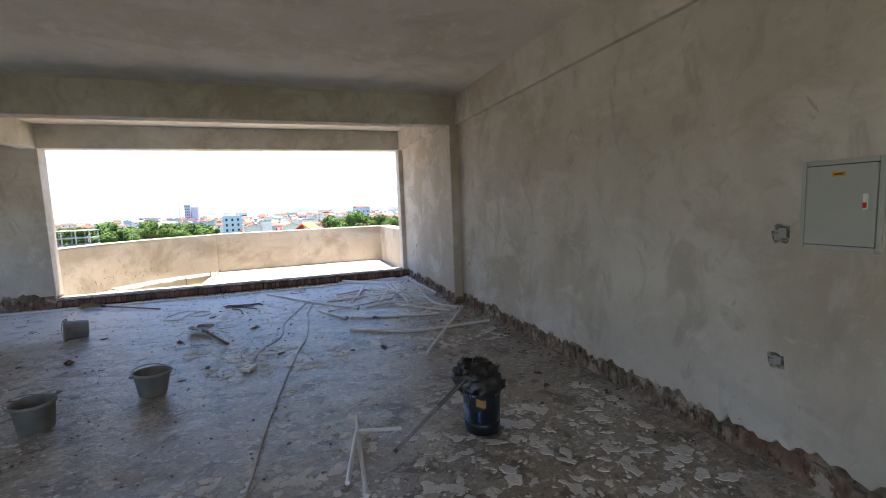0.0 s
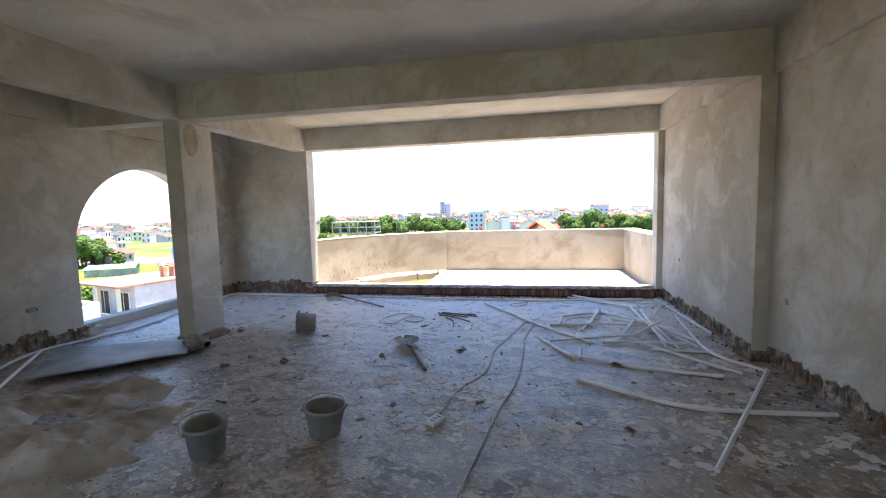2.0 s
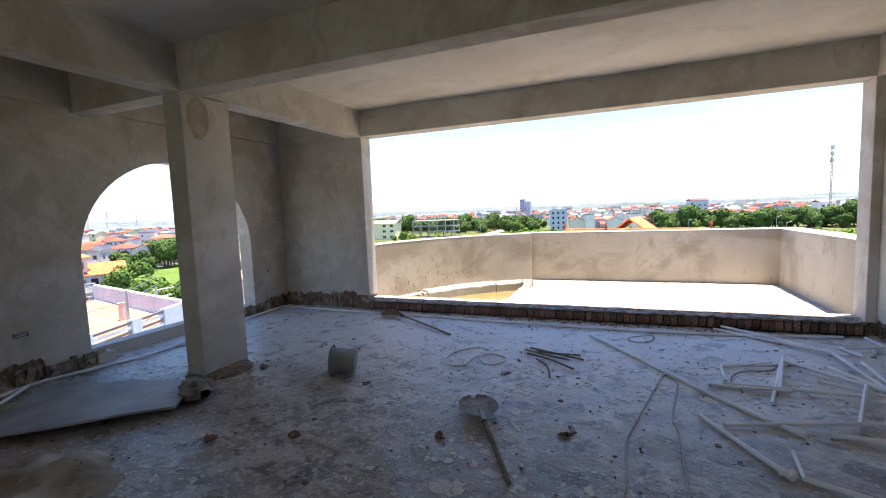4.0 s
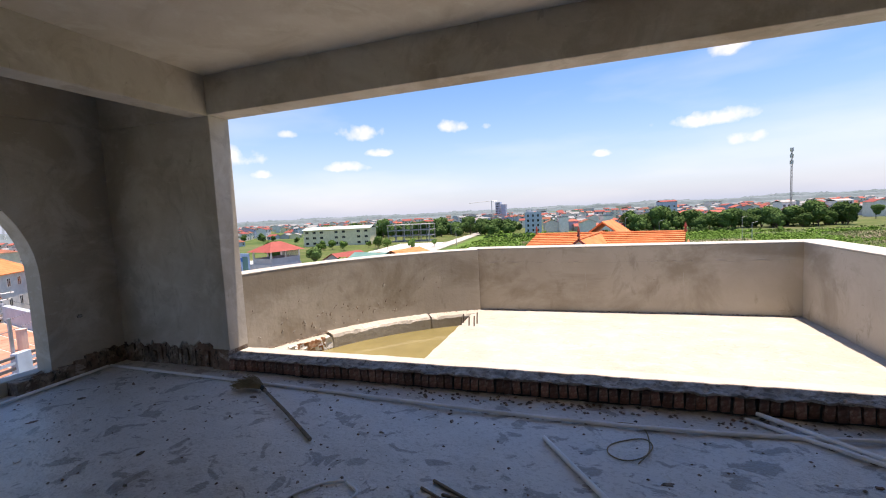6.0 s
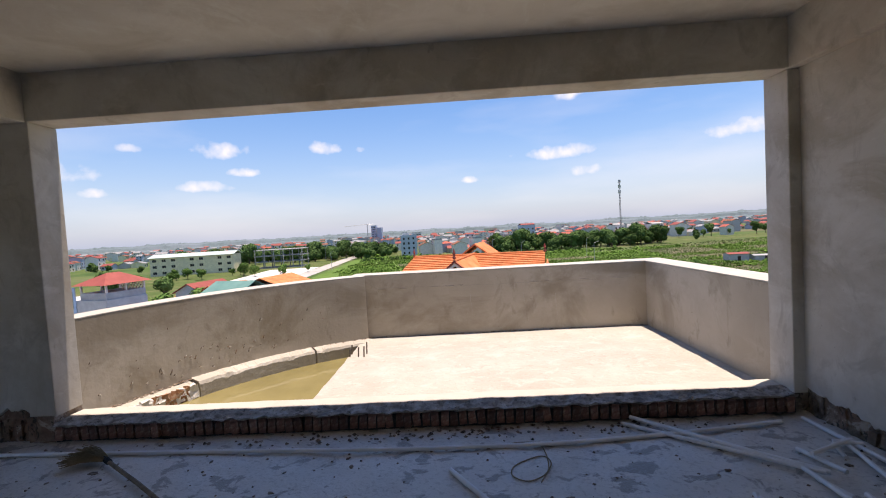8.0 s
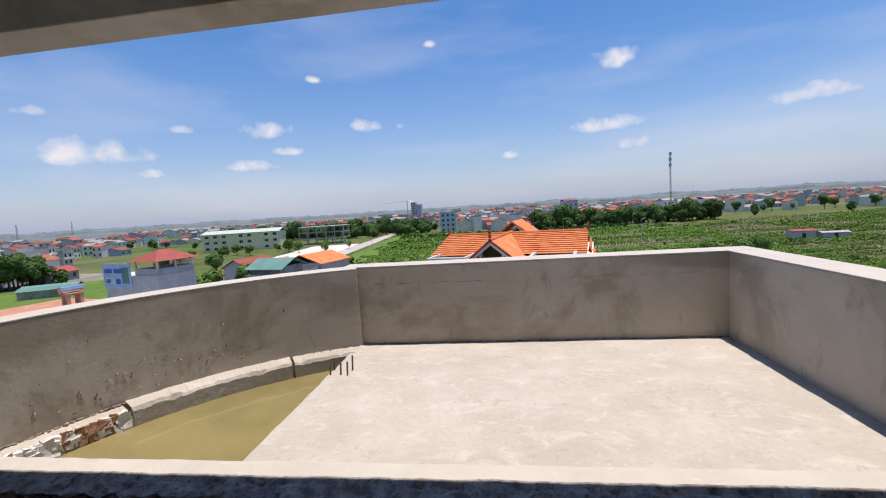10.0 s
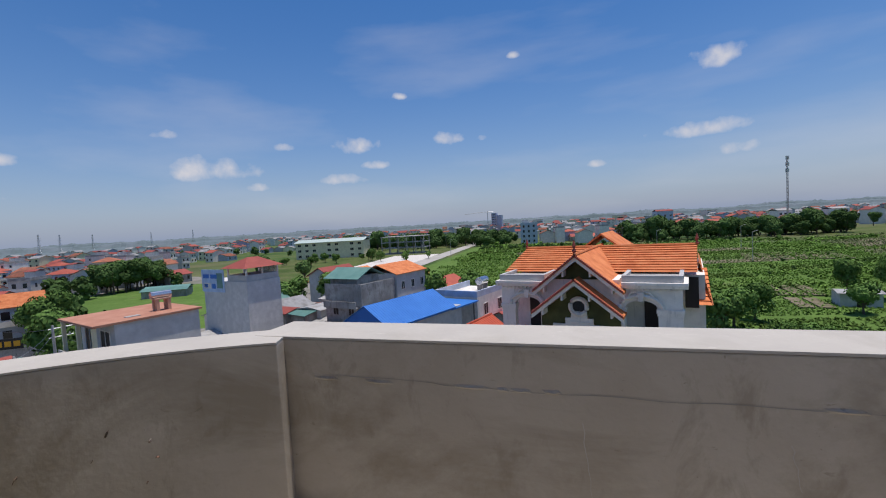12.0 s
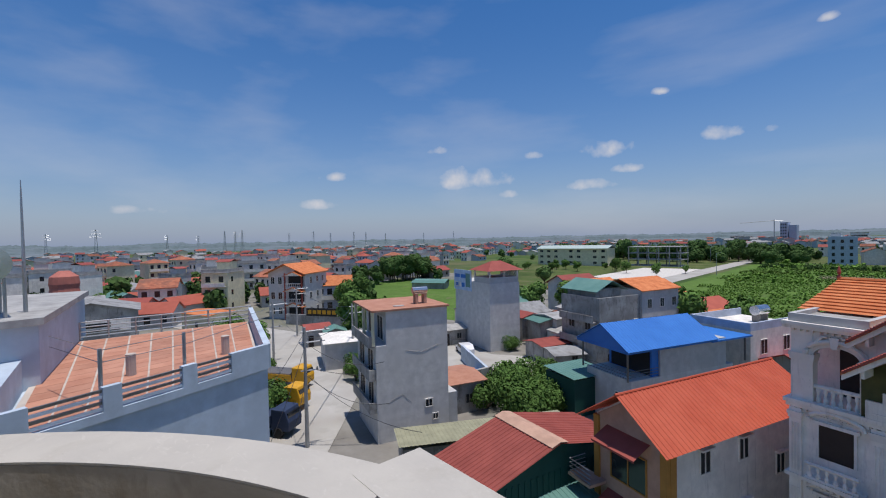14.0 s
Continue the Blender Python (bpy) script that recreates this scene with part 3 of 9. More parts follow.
for x0, x1, z0, z1 in ((-5.15, -4.6, -0.2, CEIL), (-1.1, -0.9, -0.2, CEIL), (2.5, 2.98, -0.2, CEIL), (-4.6, -1.1, -0.2, 0.05), (-4.6, -1.1, 2.0, CEIL), (-0.9, 2.5, -0.2, 0.05), (-0.9, 2.5, 2.0, CEIL)):
    south.box(x0, x1, BACK - 0.2, BACK, z0, z1)
solid("wall_south", south, M_PLASTER, "raw cement rendered wall with two unseen openings added for light", "wall", kind="structure")

# added slab, never in view: bounces sunlight up to the ceiling
solid("bounce_slab_south", Mesh().box(-5.15, 2.98, -9.2, BACK - 0.2, -0.25, -0.05), M_TERRACE, "pale cement slab added out of view to bounce sunlight inside", "floor", kind="structure")

# west wall with the round-headed opening
ARCH_Y0, ARCH_Y1, ARCH_Z = 5.60, 7.82, 2.18
arch_r = (ARCH_Y1 - ARCH_Y0) / 2
arch_c, arch_s = (ARCH_Y0 + ARCH_Y1) / 2, ARCH_Z - arch_r


def arch_panel(x0, x1, y0, y1, z0, z1):
    """Wall panel with the arched opening cut through it."""
    m = Mesh()
    k = 28
    curve = [(arch_c - arch_r * math.cos(math.pi * i / k), arch_s + arch_r * math.sin(math.pi * i / k)) for i in range(k + 1)]
    outer = []
    for i in range(k + 1):
        u = i / k
        y, z = curve[i]
        outer.append((y0 + (y1 - y0) * u, z1))
    for x in (x0, x1):
        o = len(m.v)
        m.add([(x, y, z) for y, z in curve] + [(x, y, z) for y, z in outer], [(i, i + 1, k + 2 + i, k + 1 + i) for i in range(k)])
        m.add([(x, y0, z0), (x, y0, arch_s), (x, ARCH_Y0, arch_s), (x, ARCH_Y0, z0), (x, y0, z1)], [(0, 1, 2, 3), (1, 4, 2)])
        m.add([(x, y1, z0), (x, y1, arch_s), (x, ARCH_Y1, arch_s), (x, ARCH_Y1, z0), (x, y1, z1)], [(0, 1, 2, 3), (1, 4, 2)])
    rim = [(ARCH_Y0, z0)] + curve + [(ARCH_Y1, z0)]
    n = len(rim)
    m.add([(x0, y, z) for y, z in rim] + [(x1, y, z) for y, z in rim], [(i, i + 1, n + i + 1, n + i) for i in range(n - 1)])
    return m


solid("wall_west", arch_panel(XL - 0.22, XL, 5.2, 8.2, 0.02, CEIL), M_PLASTER, "raw cement rendered wall with a tall round-headed opening", "wall", kind="structure")
ragged_wall("wall_west_back", "x", XL, 2.2, 5.2, CEIL, 0.22, -1, low=0.2)
# unseen end of the west wall; the wide opening is added to brighten the room
solid("wall_west_end", Mesh().box(XL - 0.22, XL, BACK, -3.2, -0.2, CEIL).box(XL - 0.22, XL, -3.2, 1.2, -0.2, 0.2).box(XL - 0.22, XL, -3.2, 1.2, 2.3, CEIL).box(XL - 0.22, XL, 1.2, 2.2, -0.2, CEIL), M_PLASTER, "raw cement rendered wall with a wide unseen opening added for light", "wall", kind="structure")
ragged_wall("wall_west_front", "x", XL, 8.2, FRONT_IN + 0.03, CEIL, 0.22, -1, low=0.2)


def rubble_foot(name, y0, y1, x, h, depth):
    """Broken mortar left at a wall foot: irregular blocks."""
    t = thing(name, "broken brick and mortar crust at the wall foot", "rubble", kind="structure")
    y = y0
    while y < y1 - 0.03:
        w = rng.uniform(0.05, 0.14)
        m = Mesh()
        hh = h * rng.uniform(0.55, 1.1)
        m.box(x - 0.03, x + depth * rng.uniform(0.5, 1.2), y, min(y1, y + w), -0.02, hh)
        m.v = [(a + rng.uniform(-.012, .012), b + rng.uniform(-.01, .01), c + rng.uniform(-.02, .015)) for a, b, c in m.v]
        part("chunk", m, M_ROUGH, t)
        y += w * 0.98
    return t


rubble_foot("rubble_west", 5.2, 5.74, XL, 0.17, 0.035)
rubble_foot("rubble_west_front", 7.66, 8.2, XL, 0.2, 0.04)
# raised kerb on the outer half of the arched opening
bevel(solid("arch_kerb", Mesh().box(XL - 0.30, XL - 0.12, 5.5, 7.9, -0.2, 0.13), M_COPING, "low smooth cement kerb across the arched opening", "kerb", kind="structure"), 0.012)
solid("arch_kerb_base", Mesh().box(XL - 0.30, XL - 0.13, 5.0, 8.8, -0.5, -0.02), M_CONC, "concrete edge of the slab", "floor", kind="structure")
bevel(solid("arch_block", Mesh().box(XL - 0.14, XL + 0.06, 5.62, 5.80, -0.02, 0.10), M_COPING, "small cement block at the foot of the arch", "kerb", kind="structure"), 0.015)
solid("arch_block_front", Mesh().box(XL - 0.14, XL + 0.03, 7.52, 7.74, -0.02, 0.12), M_ROUGH, "broken cement block at the foot of the arch", "kerb", kind="structure")

column = thing("column", "raw cement rendered square concrete column", "column", kind="structure")
bevel(part("shaft", Mesh().box(-3.577, -3.357, 5.640, 6.150, -0.02, BEAM), M_PLASTER, column), 0.01)
part("mortar_heap", Mesh().lathe([(0.30, 0), (0.27, 0.02), (0.2, 0.035), (0.05, 0.04)], -3.42, 5.86, 18), M_ROUGH, column)

# beams, ceilings
bevel(solid("beam_main", Mesh().box(-5.15, 2.98, 5.642, 5.862, BEAM, CEIL + 0.05), M_PLASTER, "deep raw rendered ceiling beam across the room", "beam", kind="structure"), 0.008)
bevel(solid("beam_west_bay", Mesh().box(-3.577, OPEN_L - 0.012, 5.862, FRONT_IN, BEAM + 0.012, CEIL + 0.05), M_PLASTER, "raw rendered ceiling beam from column to front wall", "beam", kind="structure"), 0.008)
bevel(solid("beam_west_back", Mesh().box(-3.577, -3.357, BACK, 5.642, BEAM, CEIL + 0.05), M_PLASTER, "raw rendered ceiling beam along the room", "beam", kind="structure"), 0.008)
solid("beam_west_wall", Mesh().box(XL - 0.2, XL + 0.05, BACK, 8.5, 2.62, CEIL + 0.05), M_PLASTER, "rendered beam above the west wall", "beam", kind="structure")
solid("beam_front_stub", Mesh().box(-4.92, -3.577, FRONT_IN - 0.01, FRONT_OUT, 2.63, CEIL + 0.05), M_PLASTER, "rendered beam above the front wall", "beam", kind="structure")
bevel(solid("lintel", Mesh().box(-5.15, 2.98, FRONT_IN - 0.003, FRONT_OUT, LINTEL, CEIL + 0.05), M_PLASTER, "raw rendered lintel beam over the terrace opening", "beam", kind="structure"), 0.008)
bevel(solid("beam_east_front", Mesh().box(2.55, 2.95, 5.862, FRONT_IN, 2.60, CEIL + 0.05), M_PLASTER, "raw rendered beam along the east wall", "beam", kind="structure"), 0.008)
bevel(solid("beam_east", Mesh().box(2.675, 2.95, BACK, 5.642, 2.585, CEIL + 0.05), M_PLASTER, "raw rendered beam along the east wall", "beam", kind="structure"), 0.008)
solid("ceiling", Mesh().box(-5.15, 2.98, BACK - 0.2, 8.77, CEIL, CEIL + 0.18), M_CEILING, "raw cement rendered ceiling with faint trowel marks", "ceiling", kind="structure")
solid("roof_slab", Mesh().box(-5.2, 3.0, BACK - 0.25, 8.80, CEIL + 0.18, CEIL + 0.5), M_COPING, "flat roof slab over the room", "roof", kind="structure")
solid("building_walls", Mesh().box(-5.16, 2.96, BACK - 0.3, 8.77, -15.0, -0.42), M_GREYWALL, "lower storeys of the unfinished building", "building", kind="structure")

# ---- terrace ----
PY, PX, PZ, KX = 11.285, 2.627, 0.955, -1.35
ARC_A, ARC_B = Vector((-3.38, 8.77)), Vector((-1.325, 11.178))


def arc_points(off, n=24, sag=0.40):
    chord = ARC_B - ARC_A
    h = chord.length / 2
    R = (h * h + sag * sag) / (2 * sag)
    nrm = Vector((-chord.y, chord.x)).normalized()
    c = (ARC_A + ARC_B) / 2 - nrm * (R - sag)
    a0 = math.atan2(ARC_A.y - c.y, ARC_A.x - c.x)
    a1 = math.atan2(ARC_B.y - c.y, ARC_B.x - c.x)
    return [(c.x + (R + off) * math.cos(a0 + (a1 - a0) * i / n), c.y + (R + off) * math.sin(a0 + (a1 - a0) * i / n)) for i in range(n + 1)]


def ribbon(off0, off1, z0, z1, n=24):
    a, b = arc_points(off0, n), arc_points(off1, n)
    m = Mesh()
    k = n + 1
    m.add([(*p, z0) for p in a] + [(*p, z1) for p in a] + [(*p, z0) for p in b] + [(*p, z1) for p in b],
          [q for i in range(n) for q in ((i, i + 1, k + i + 1, k + i), (2 * k + i + 1, 2 * k + i, 3 * k + i, 3 * k + i + 1), (k + i, k + i + 1, 3 * k + i + 1, 3 * k + i), (2 * k + i, 2 * k + i + 1, i + 1, i))] + [(0, k, 3 * k, 2 * k), (k - 1, 3 * k - 1, 4 * k - 1, 2 * k - 1)])
    return m


bevel(solid("parapet_curved", ribbon(0, 0.30, -0.6, PZ - 0.008), M_PARAPET, "curved terrace parapet in raw cement render, patched and streaked", "parapet", kind="structure"), 0.006)
solid("parapet_curved_coping", ribbon(-0.002, 0.302, PZ - 0.006, PZ + 0.004), M_COPING, "smooth pale cement top of the curved parapet", "parapet", kind="structure")
bevel(solid("parapet_north", Mesh().box(KX - 0.20, PX + 0.33, PY, PY + 0.335, -0.6, PZ - 0.008), M_PARAPET, "straight terrace parapet in raw cement render with a long crack", "parapet", kind="structure"), 0.006)
solid("parapet_north_coping", Mesh().box(KX - 0.202, PX + 0.332, PY - 0.002, PY + 0.337, PZ - 0.006, PZ + 0.006), M_COPING, "smooth pale cement top of the parapet", "parapet", kind="structure")
bevel(solid("parapet_east", Mesh().box(PX, PX + 0.33, 8.775, PY - 0.001, -0.6, PZ - 0.008), M_PARAPET, "terrace parapet in raw cement render with worn patches", "parapet", kind="structure"), 0.006)
solid("parapet_east_coping", Mesh().box(PX - 0.002, PX + 0.332, 8.775, PY - 0.003, PZ - 0.006, PZ + 0.005), M_COPING, "smooth pale cement top of the parapet", "parapet", kind="structure")


def terrace_floor():
    m = Mesh()
    nx, ny = 200, 130
    x0, x1, y0, y1 = -1.40, PX + 0.01, 8.60, PY + 0.005
    for j in range(ny + 1):
        for i in range(nx + 1):
            x, y = x0 + (x1 - x0) * i / nx, y0 + (y1 - y0) * j / ny
            if i == 0:
                x += 0.012 * noise.noise(Vector((y * 5, 0, 0)))
            m.v.append((x, y, 0.05 + 0.006 * noise.noise(Vector((x * 2, y * 2, 3))) + 0.004 * noise.noise(Vector((x * 9, y * 9, 3))) + 0.003 * noise.noise(Vector((x * 21, y * 21, 5)))))
    m.f += [(j * (nx + 1) + i, j * (nx + 1) + i + 1, (j + 1) * (nx + 1) + i + 1, (j + 1) * (nx + 1) + i) for j in range(ny) for i in range(nx)]
    o = len(m.v)
    m.v += [(m.v[j * (nx + 1)][0] + 0.01, m.v[j * (nx + 1)][1], -0.5) for j in range(ny + 1)]
    m.f += [(j * (nx + 1), (j + 1) * (nx + 1), o + j + 1, o + j) for j in range(ny)]
    return m


solid("terrace_floor", terrace_floor(), M_TERRACE, "sunlit pale cement terrace floor with trowel marks", "floor", kind="structure", smooth=False)
solid("terrace_slab", Mesh().box(-1.38, PX + 0.3, 8.77, PY + 0.3, -0.6, -0.02), M_CONC, "concrete terrace slab", "floor", kind="structure")
solid("water", Mesh().box(-3.6, -1.37, 8.6, 11.35, -0.30, -0.10), M_WATER, "still muddy olive rainwater in the sunken basin", "water", kind="structure")


def kerb_length(i0, i1, top, inner):
    """A rough cast length of kerb between two steps of the arc, with a chipped edge."""
    n = 120
    a, b = arc_points(inner, n)[i0:i1 + 1], arc_points(0.004, n)[i0:i1 + 1]
    m, k = Mesh(), len(a)
    for row, (pts, z) in enumerate(((a, -0.3), (a, top - 0.03), (a, top), (b, top + 0.012), (b, -0.3))):
        for i, (x, y) in enumerate(pts):
            p = Vector((x * 7, y * 7, row))
            chip = 0.030 * max(0.0, noise.noise(p * 1.5) + 0.4 * noise.noise(p * 4)) if row in (1, 2) else 0
            q_ = 0.10 if row == 2 else 0.0
            xx, yy = x + (b[i][0] - x) * q_, y + (b[i][1] - y) * q_
            jag = 0.007 * noise.noise(p * 3) if 0 < row < 3 else 0
            m.v.append((xx + jag, yy + jag, z - chip + (0.006 * noise.noise(p * 2) if row > 1 else 0)))
    m.f += [(r * k + i, r * k + i + 1, (r + 1) * k + i + 1, (r + 1) * k + i) for r in range(4) for i in range(k - 1)]
    m.f += [tuple(r * k for r in range(5)), tuple(r * k + k - 1 for r in range(4, -1, -1))]
    return m


kerb = thing("basin_kerb", "rough cast cement kerb round the rainwater basin", "kerb", kind="structure")
for i0, i1, top, inner in ((0, 37, 0.045, -0.165), (38, 91, 0.068, -0.19), (92, 120, 0.062, -0.182)):
    part("kerb_length", kerb_length(i0, i1, top, inner), M_TERRACE, kerb)
solid("basin_edge", Mesh().box(-3.36, -1.42, 8.77, 8.80, -0.3, 0.14), M_COPING, "pale cement edge of the basin below the sill", "kerb", kind="structure")
rebars = thing("rebar_stubs", "short rusty steel rebar stubs standing in the slab", "rebar", m=pose(0, 0, 0))
for rx, ry, rh in ((-1.385, 10.36, 0.10), (-1.39, 10.48, 0.12), (-1.28, 10.36, 0.12), (-1.21, 10.35, 0.13), (-1.20, 10.47, 0.15)):
    part("rod", Mesh().tube([(rx, ry, 0.03), (rx + 0.004, ry, 0.05 + rh * 0.5), (rx + 0.008, ry + 0.003, 0.05 + rh)], 0.009, 8), M_REBAR, rebars)

# sill of bricks on edge with a crust of mortar
sill = thing("door_sill", "row of bricks on edge under a broken mortar crust", "sill", kind="structure")
crust = Mesh()
nu, nv = 300, 12
for j in range(nv + 1):
    for i in range(nu + 1):
        x = OPEN_L + (OPEN_R - OPEN_L) * i / nu
        y = 8.468 + (8.775 - 8.468) * j / nv
        p = Vector((x * 7, y * 7, 0))
        z = 0.146 + 0.020 * noise.noise(p) + 0.016 * noise.noise(p * 3) + 0.010 * noise.noise(p * 7)
        if y > 8.62:
            z = 0.158 + 0.006 * noise.noise(p)
        if j == 0:
            y += 0.03 * noise.noise(Vector((x * 11, 2, 2)))
        crust.v.append((x, y, z))
crust.f += [(j * (nu + 1) + i, j * (nu + 1) + i + 1, (j + 1) * (nu + 1) + i + 1, (j + 1) * (nu + 1) + i) for j in range(7) for i in range(nu)]
smooth_bed = Mesh()
smooth_bed.add(crust.v, [(j * (nu + 1) + i, j * (nu + 1) + i + 1, (j + 1) * (nu + 1) + i + 1, (j + 1) * (nu + 1) + i) for j in range(7, nv) for i in range(nu)])
o = len(crust.v)
crust.v += [(x, y + 0.01, 0.128 + 0.01 * noise.noise(Vector((x * 9, 3, 3)))) for x, y, z in crust.v[:nu + 1]]
crust.f += [(i + 1, i, o + i, o + i + 1) for i in range(nu)]
part("mortar_crust", crust, M_SILLCRUST, sill, "grey broken mortar crust", smooth=False)
part("mortar_strip", smooth_bed, M_COPING, sill, "smoother mortar strip along the terrace side")
part("mortar_bed", Mesh().box(OPEN_L, OPEN_R, 8.50, 8.772, -0.2, 0.10), M_DARK, sill)


# ---- outside: ground, fields, roads ----
G = -15.0


def ground_material():
    m = material("open_country", [(0.045, 0.085, 0.022), (0.075, 0.12, 0.035), (0.13, 0.145, 0.055)], 0.03, 1.0, 0.4, 0.9, stain=(0.16, 0.135, 0.085), stain_scale=0.011, spec=0.1)
    return m


def crop_material(name, dark, light, rows, turn):
    """Planted rows: a wave along the field and a slower mottling."""
    m = material(name, [dark, light], 0.12, 1.0, 0.6, 2.5, stain=tuple(0.75 * c for c in dark), stain_scale=0.05, spec=0.1)
    n, l = m.node_tree.nodes, m.node_tree.links
    b = n["Principled BSDF"]
    src = b.inputs["Base Color"].links[0].from_socket
    tc = n.new("ShaderNodeTexCoord")
    mp = n.new("ShaderNodeMapping")
    mp.inputs["Rotation"].default_value = (0, 0, turn)
    w = n.new("ShaderNodeTexWave")
    w.inputs["Scale"].default_value, w.inputs["Distortion"].default_value, w.inputs["Detail"].default_value = rows, 3.0, 3
    l.new(tc.outputs["Object"], mp.inputs[0])
    l.new(mp.outputs[0], w.inputs["Vector"])
    mx = n.new("ShaderNodeMixRGB")
    mx.blend_type = "MULTIPLY"
    mx.inputs[0].default_value = 0.4
    l.new(src, mx.inputs[1])
    l.new(w.outputs["Color"], mx.inputs[2])
    l.new(mx.outputs[0], b.inputs["Base Color"])
    return m


M_GROUND = ground_material()
M_RICE = layered(material("field_green", [(0.085, 0.155, 0.03), (0.12, 0.20, 0.045)], 0.35, 1.0, 0.8, 3, spec=0.1), [(0.045, 0.46, 0.62, (0.065, 0.12, 0.025), 0.6, 0.6, EVEN), (1.6, 0.52, 0.62, (0.14, 0.20, 0.06), 0.5, 0.5, EVEN), (0.12, 0.62, 0.67, (0.16, 0.145, 0.08), 0.5, 0.6, EVEN)])
M_CROPS = layered(crop_material("vegetable_rows", (0.085, 0.135, 0.035), (0.15, 0.17, 0.06), 0.12, 1.3), [(0.06, 0.52, 0.6, (0.19, 0.17, 0.09), 0.7, 0.3, (0.3, 3, 1)), (0.15, 0.55, 0.62, (0.05, 0.085, 0.02), 0.7, 0.5, (0.5, 4, 1))])
M_FALLOW = crop_material("fallow_plots", (0.10, 0.105, 0.05), (0.165, 0.15, 0.085), 0.1, 0.2)
M_DIRT = material("packed_town_dirt", [(0.20, 0.185, 0.16), (0.28, 0.265, 0.235)], 0.2, 1.0, 0.3, 3, stain=(0.10, 0.115, 0.06), stain_scale=0.06)
# grey-blue base colour carries the haze over the far woods
M_HAZED_WOODS = material("hazed_distant_woods", [(0.105, 0.14, 0.14), (0.14, 0.18, 0.19)], 0.06, 1.0, 0, stain=(0.17, 0.20, 0.22), stain_scale=0.01)


def sheet(poly, z):
    return Mesh().add([(x, y, z) for x, y in poly], [tuple(range(len(poly)))])


solid("ground", sheet([(-4800, -4800), (4800, -4800), (4800, 4800), (-4800, 4800)], G), M_GROUND, "flat green farmland reaching the horizon", "ground", kind="structure")
solid("ground_town", sheet([(-330, -60), (8, -60), (8, 60), (-20, 100), (-60, 120), (-110, 150), (-330, 170)], G + 0.03), M_DIRT, "packed dirt and concrete ground between the houses", "ground", kind="structure")
solid("field_rice", sheet([(-58, 132), (-18, 66), (10, 62), (70, 70), (95, 258), (20, 262), (-72, 330)], G + 0.06), M_RICE, "bright green rice field", "field", kind="structure")
solid("field_lawn", sheet([(-96, 64), (-66, 70), (-82, 100), (-128, 136), (-158, 116), (-140, 84)], G + 0.06), M_RICE, "bright green field between the houses", "field", kind="structure")
solid("field_crops", sheet([(-76, 335), (22, 266), (24, 330), (-76, 420)], G + 0.06), M_CROPS, "vegetable plots in rows", "field", kind="structure")
solid("field_fallow", sheet([(75, 90), (260, 110), (300, 250), (100, 230)], G + 0.07), M_FALLOW, "brown and green garden plots", "field", kind="structure")
solid("field_rows", sheet([(100, 236), (300, 256), (420, 380), (112, 330)], G + 0.07), M_CROPS, "vegetable plots in rows", "field", kind="structure")
solid("field_west", sheet([(-96, 126), (-62, 140), (-84, 330), (-190, 330), (-160, 160)], G + 0.05), M_CROPS, "rough green plots beside the road", "field", kind="structure")
solid("road_far", sheet([(-60, 126), (-69, 126), (-84, 330), (-100, 560), (-92, 560), (-76, 330)], G + 0.12), M_CONCROAD, "pale concrete country road", "road", kind="structure")
solid("yard_far", sheet([(-71, 168), (-98, 174), (-104, 236), (-78, 240)], G + 0.11), plain("pale_paving", (0.62, 0.58, 0.52)), "pale paved empty lot beside the road", "pavement", kind="structure")
solid("road_lane", sheet([(-20, 15), (-25, 8), (-50, 26), (-72, 33), (-120, 20), (-122, 28), (-74, 43), (-55, 38), (-47.5, 34.5), (-43, 34.2)], G + 0.10), M_CONCROAD, "dusty pale concrete lane", "road", kind="structure")
solid("yard", sheet([(-44, 44), (-31, 50), (-34, 62), (-43, 56), (-50, 56), (-56, 50)], G + 0.09), M_CONCROAD, "pale concrete yard", "pavement", kind="structure")


# ---- trees ----
def crown_mesh(r, h, leaves, seed, size):
    """Clumps of small leaf quads round several lobes, with gaps between them."""
    q = random.Random(seed)
    lobes = [(Vector((q.uniform(-.55, .55) * r, q.uniform(-.55, .55) * r, h * q.uniform(0.25, 0.85))), r * q.uniform(0.38, 0.62)) for _ in range(9)]
    m = Mesh()
    for _ in range(leaves):
        c, lr = q.choice(lobes)
        d = Vector((q.gauss(0, 1), q.gauss(0, 1), q.gauss(0, 1) * 0.8)).normalized()
        p = c + d * lr * q.uniform(0.72, 1.05)
        a = Vector((q.gauss(0, 1), q.gauss(0, 1), q.gauss(0, 1))).normalized()
        u = (d + a * 0.8).cross(a).normalized() * size * q.uniform(0.6, 1.3)
        w = u.cross(d + a * 0.5).normalized() * size * q.uniform(0.5, 1.0)
        m.add([p - u - w * 0.4, p + u * 0.2 - w, p + u + w * 0.3, p - u * 0.1 + w], [(0, 1, 2, 3)])
    return m


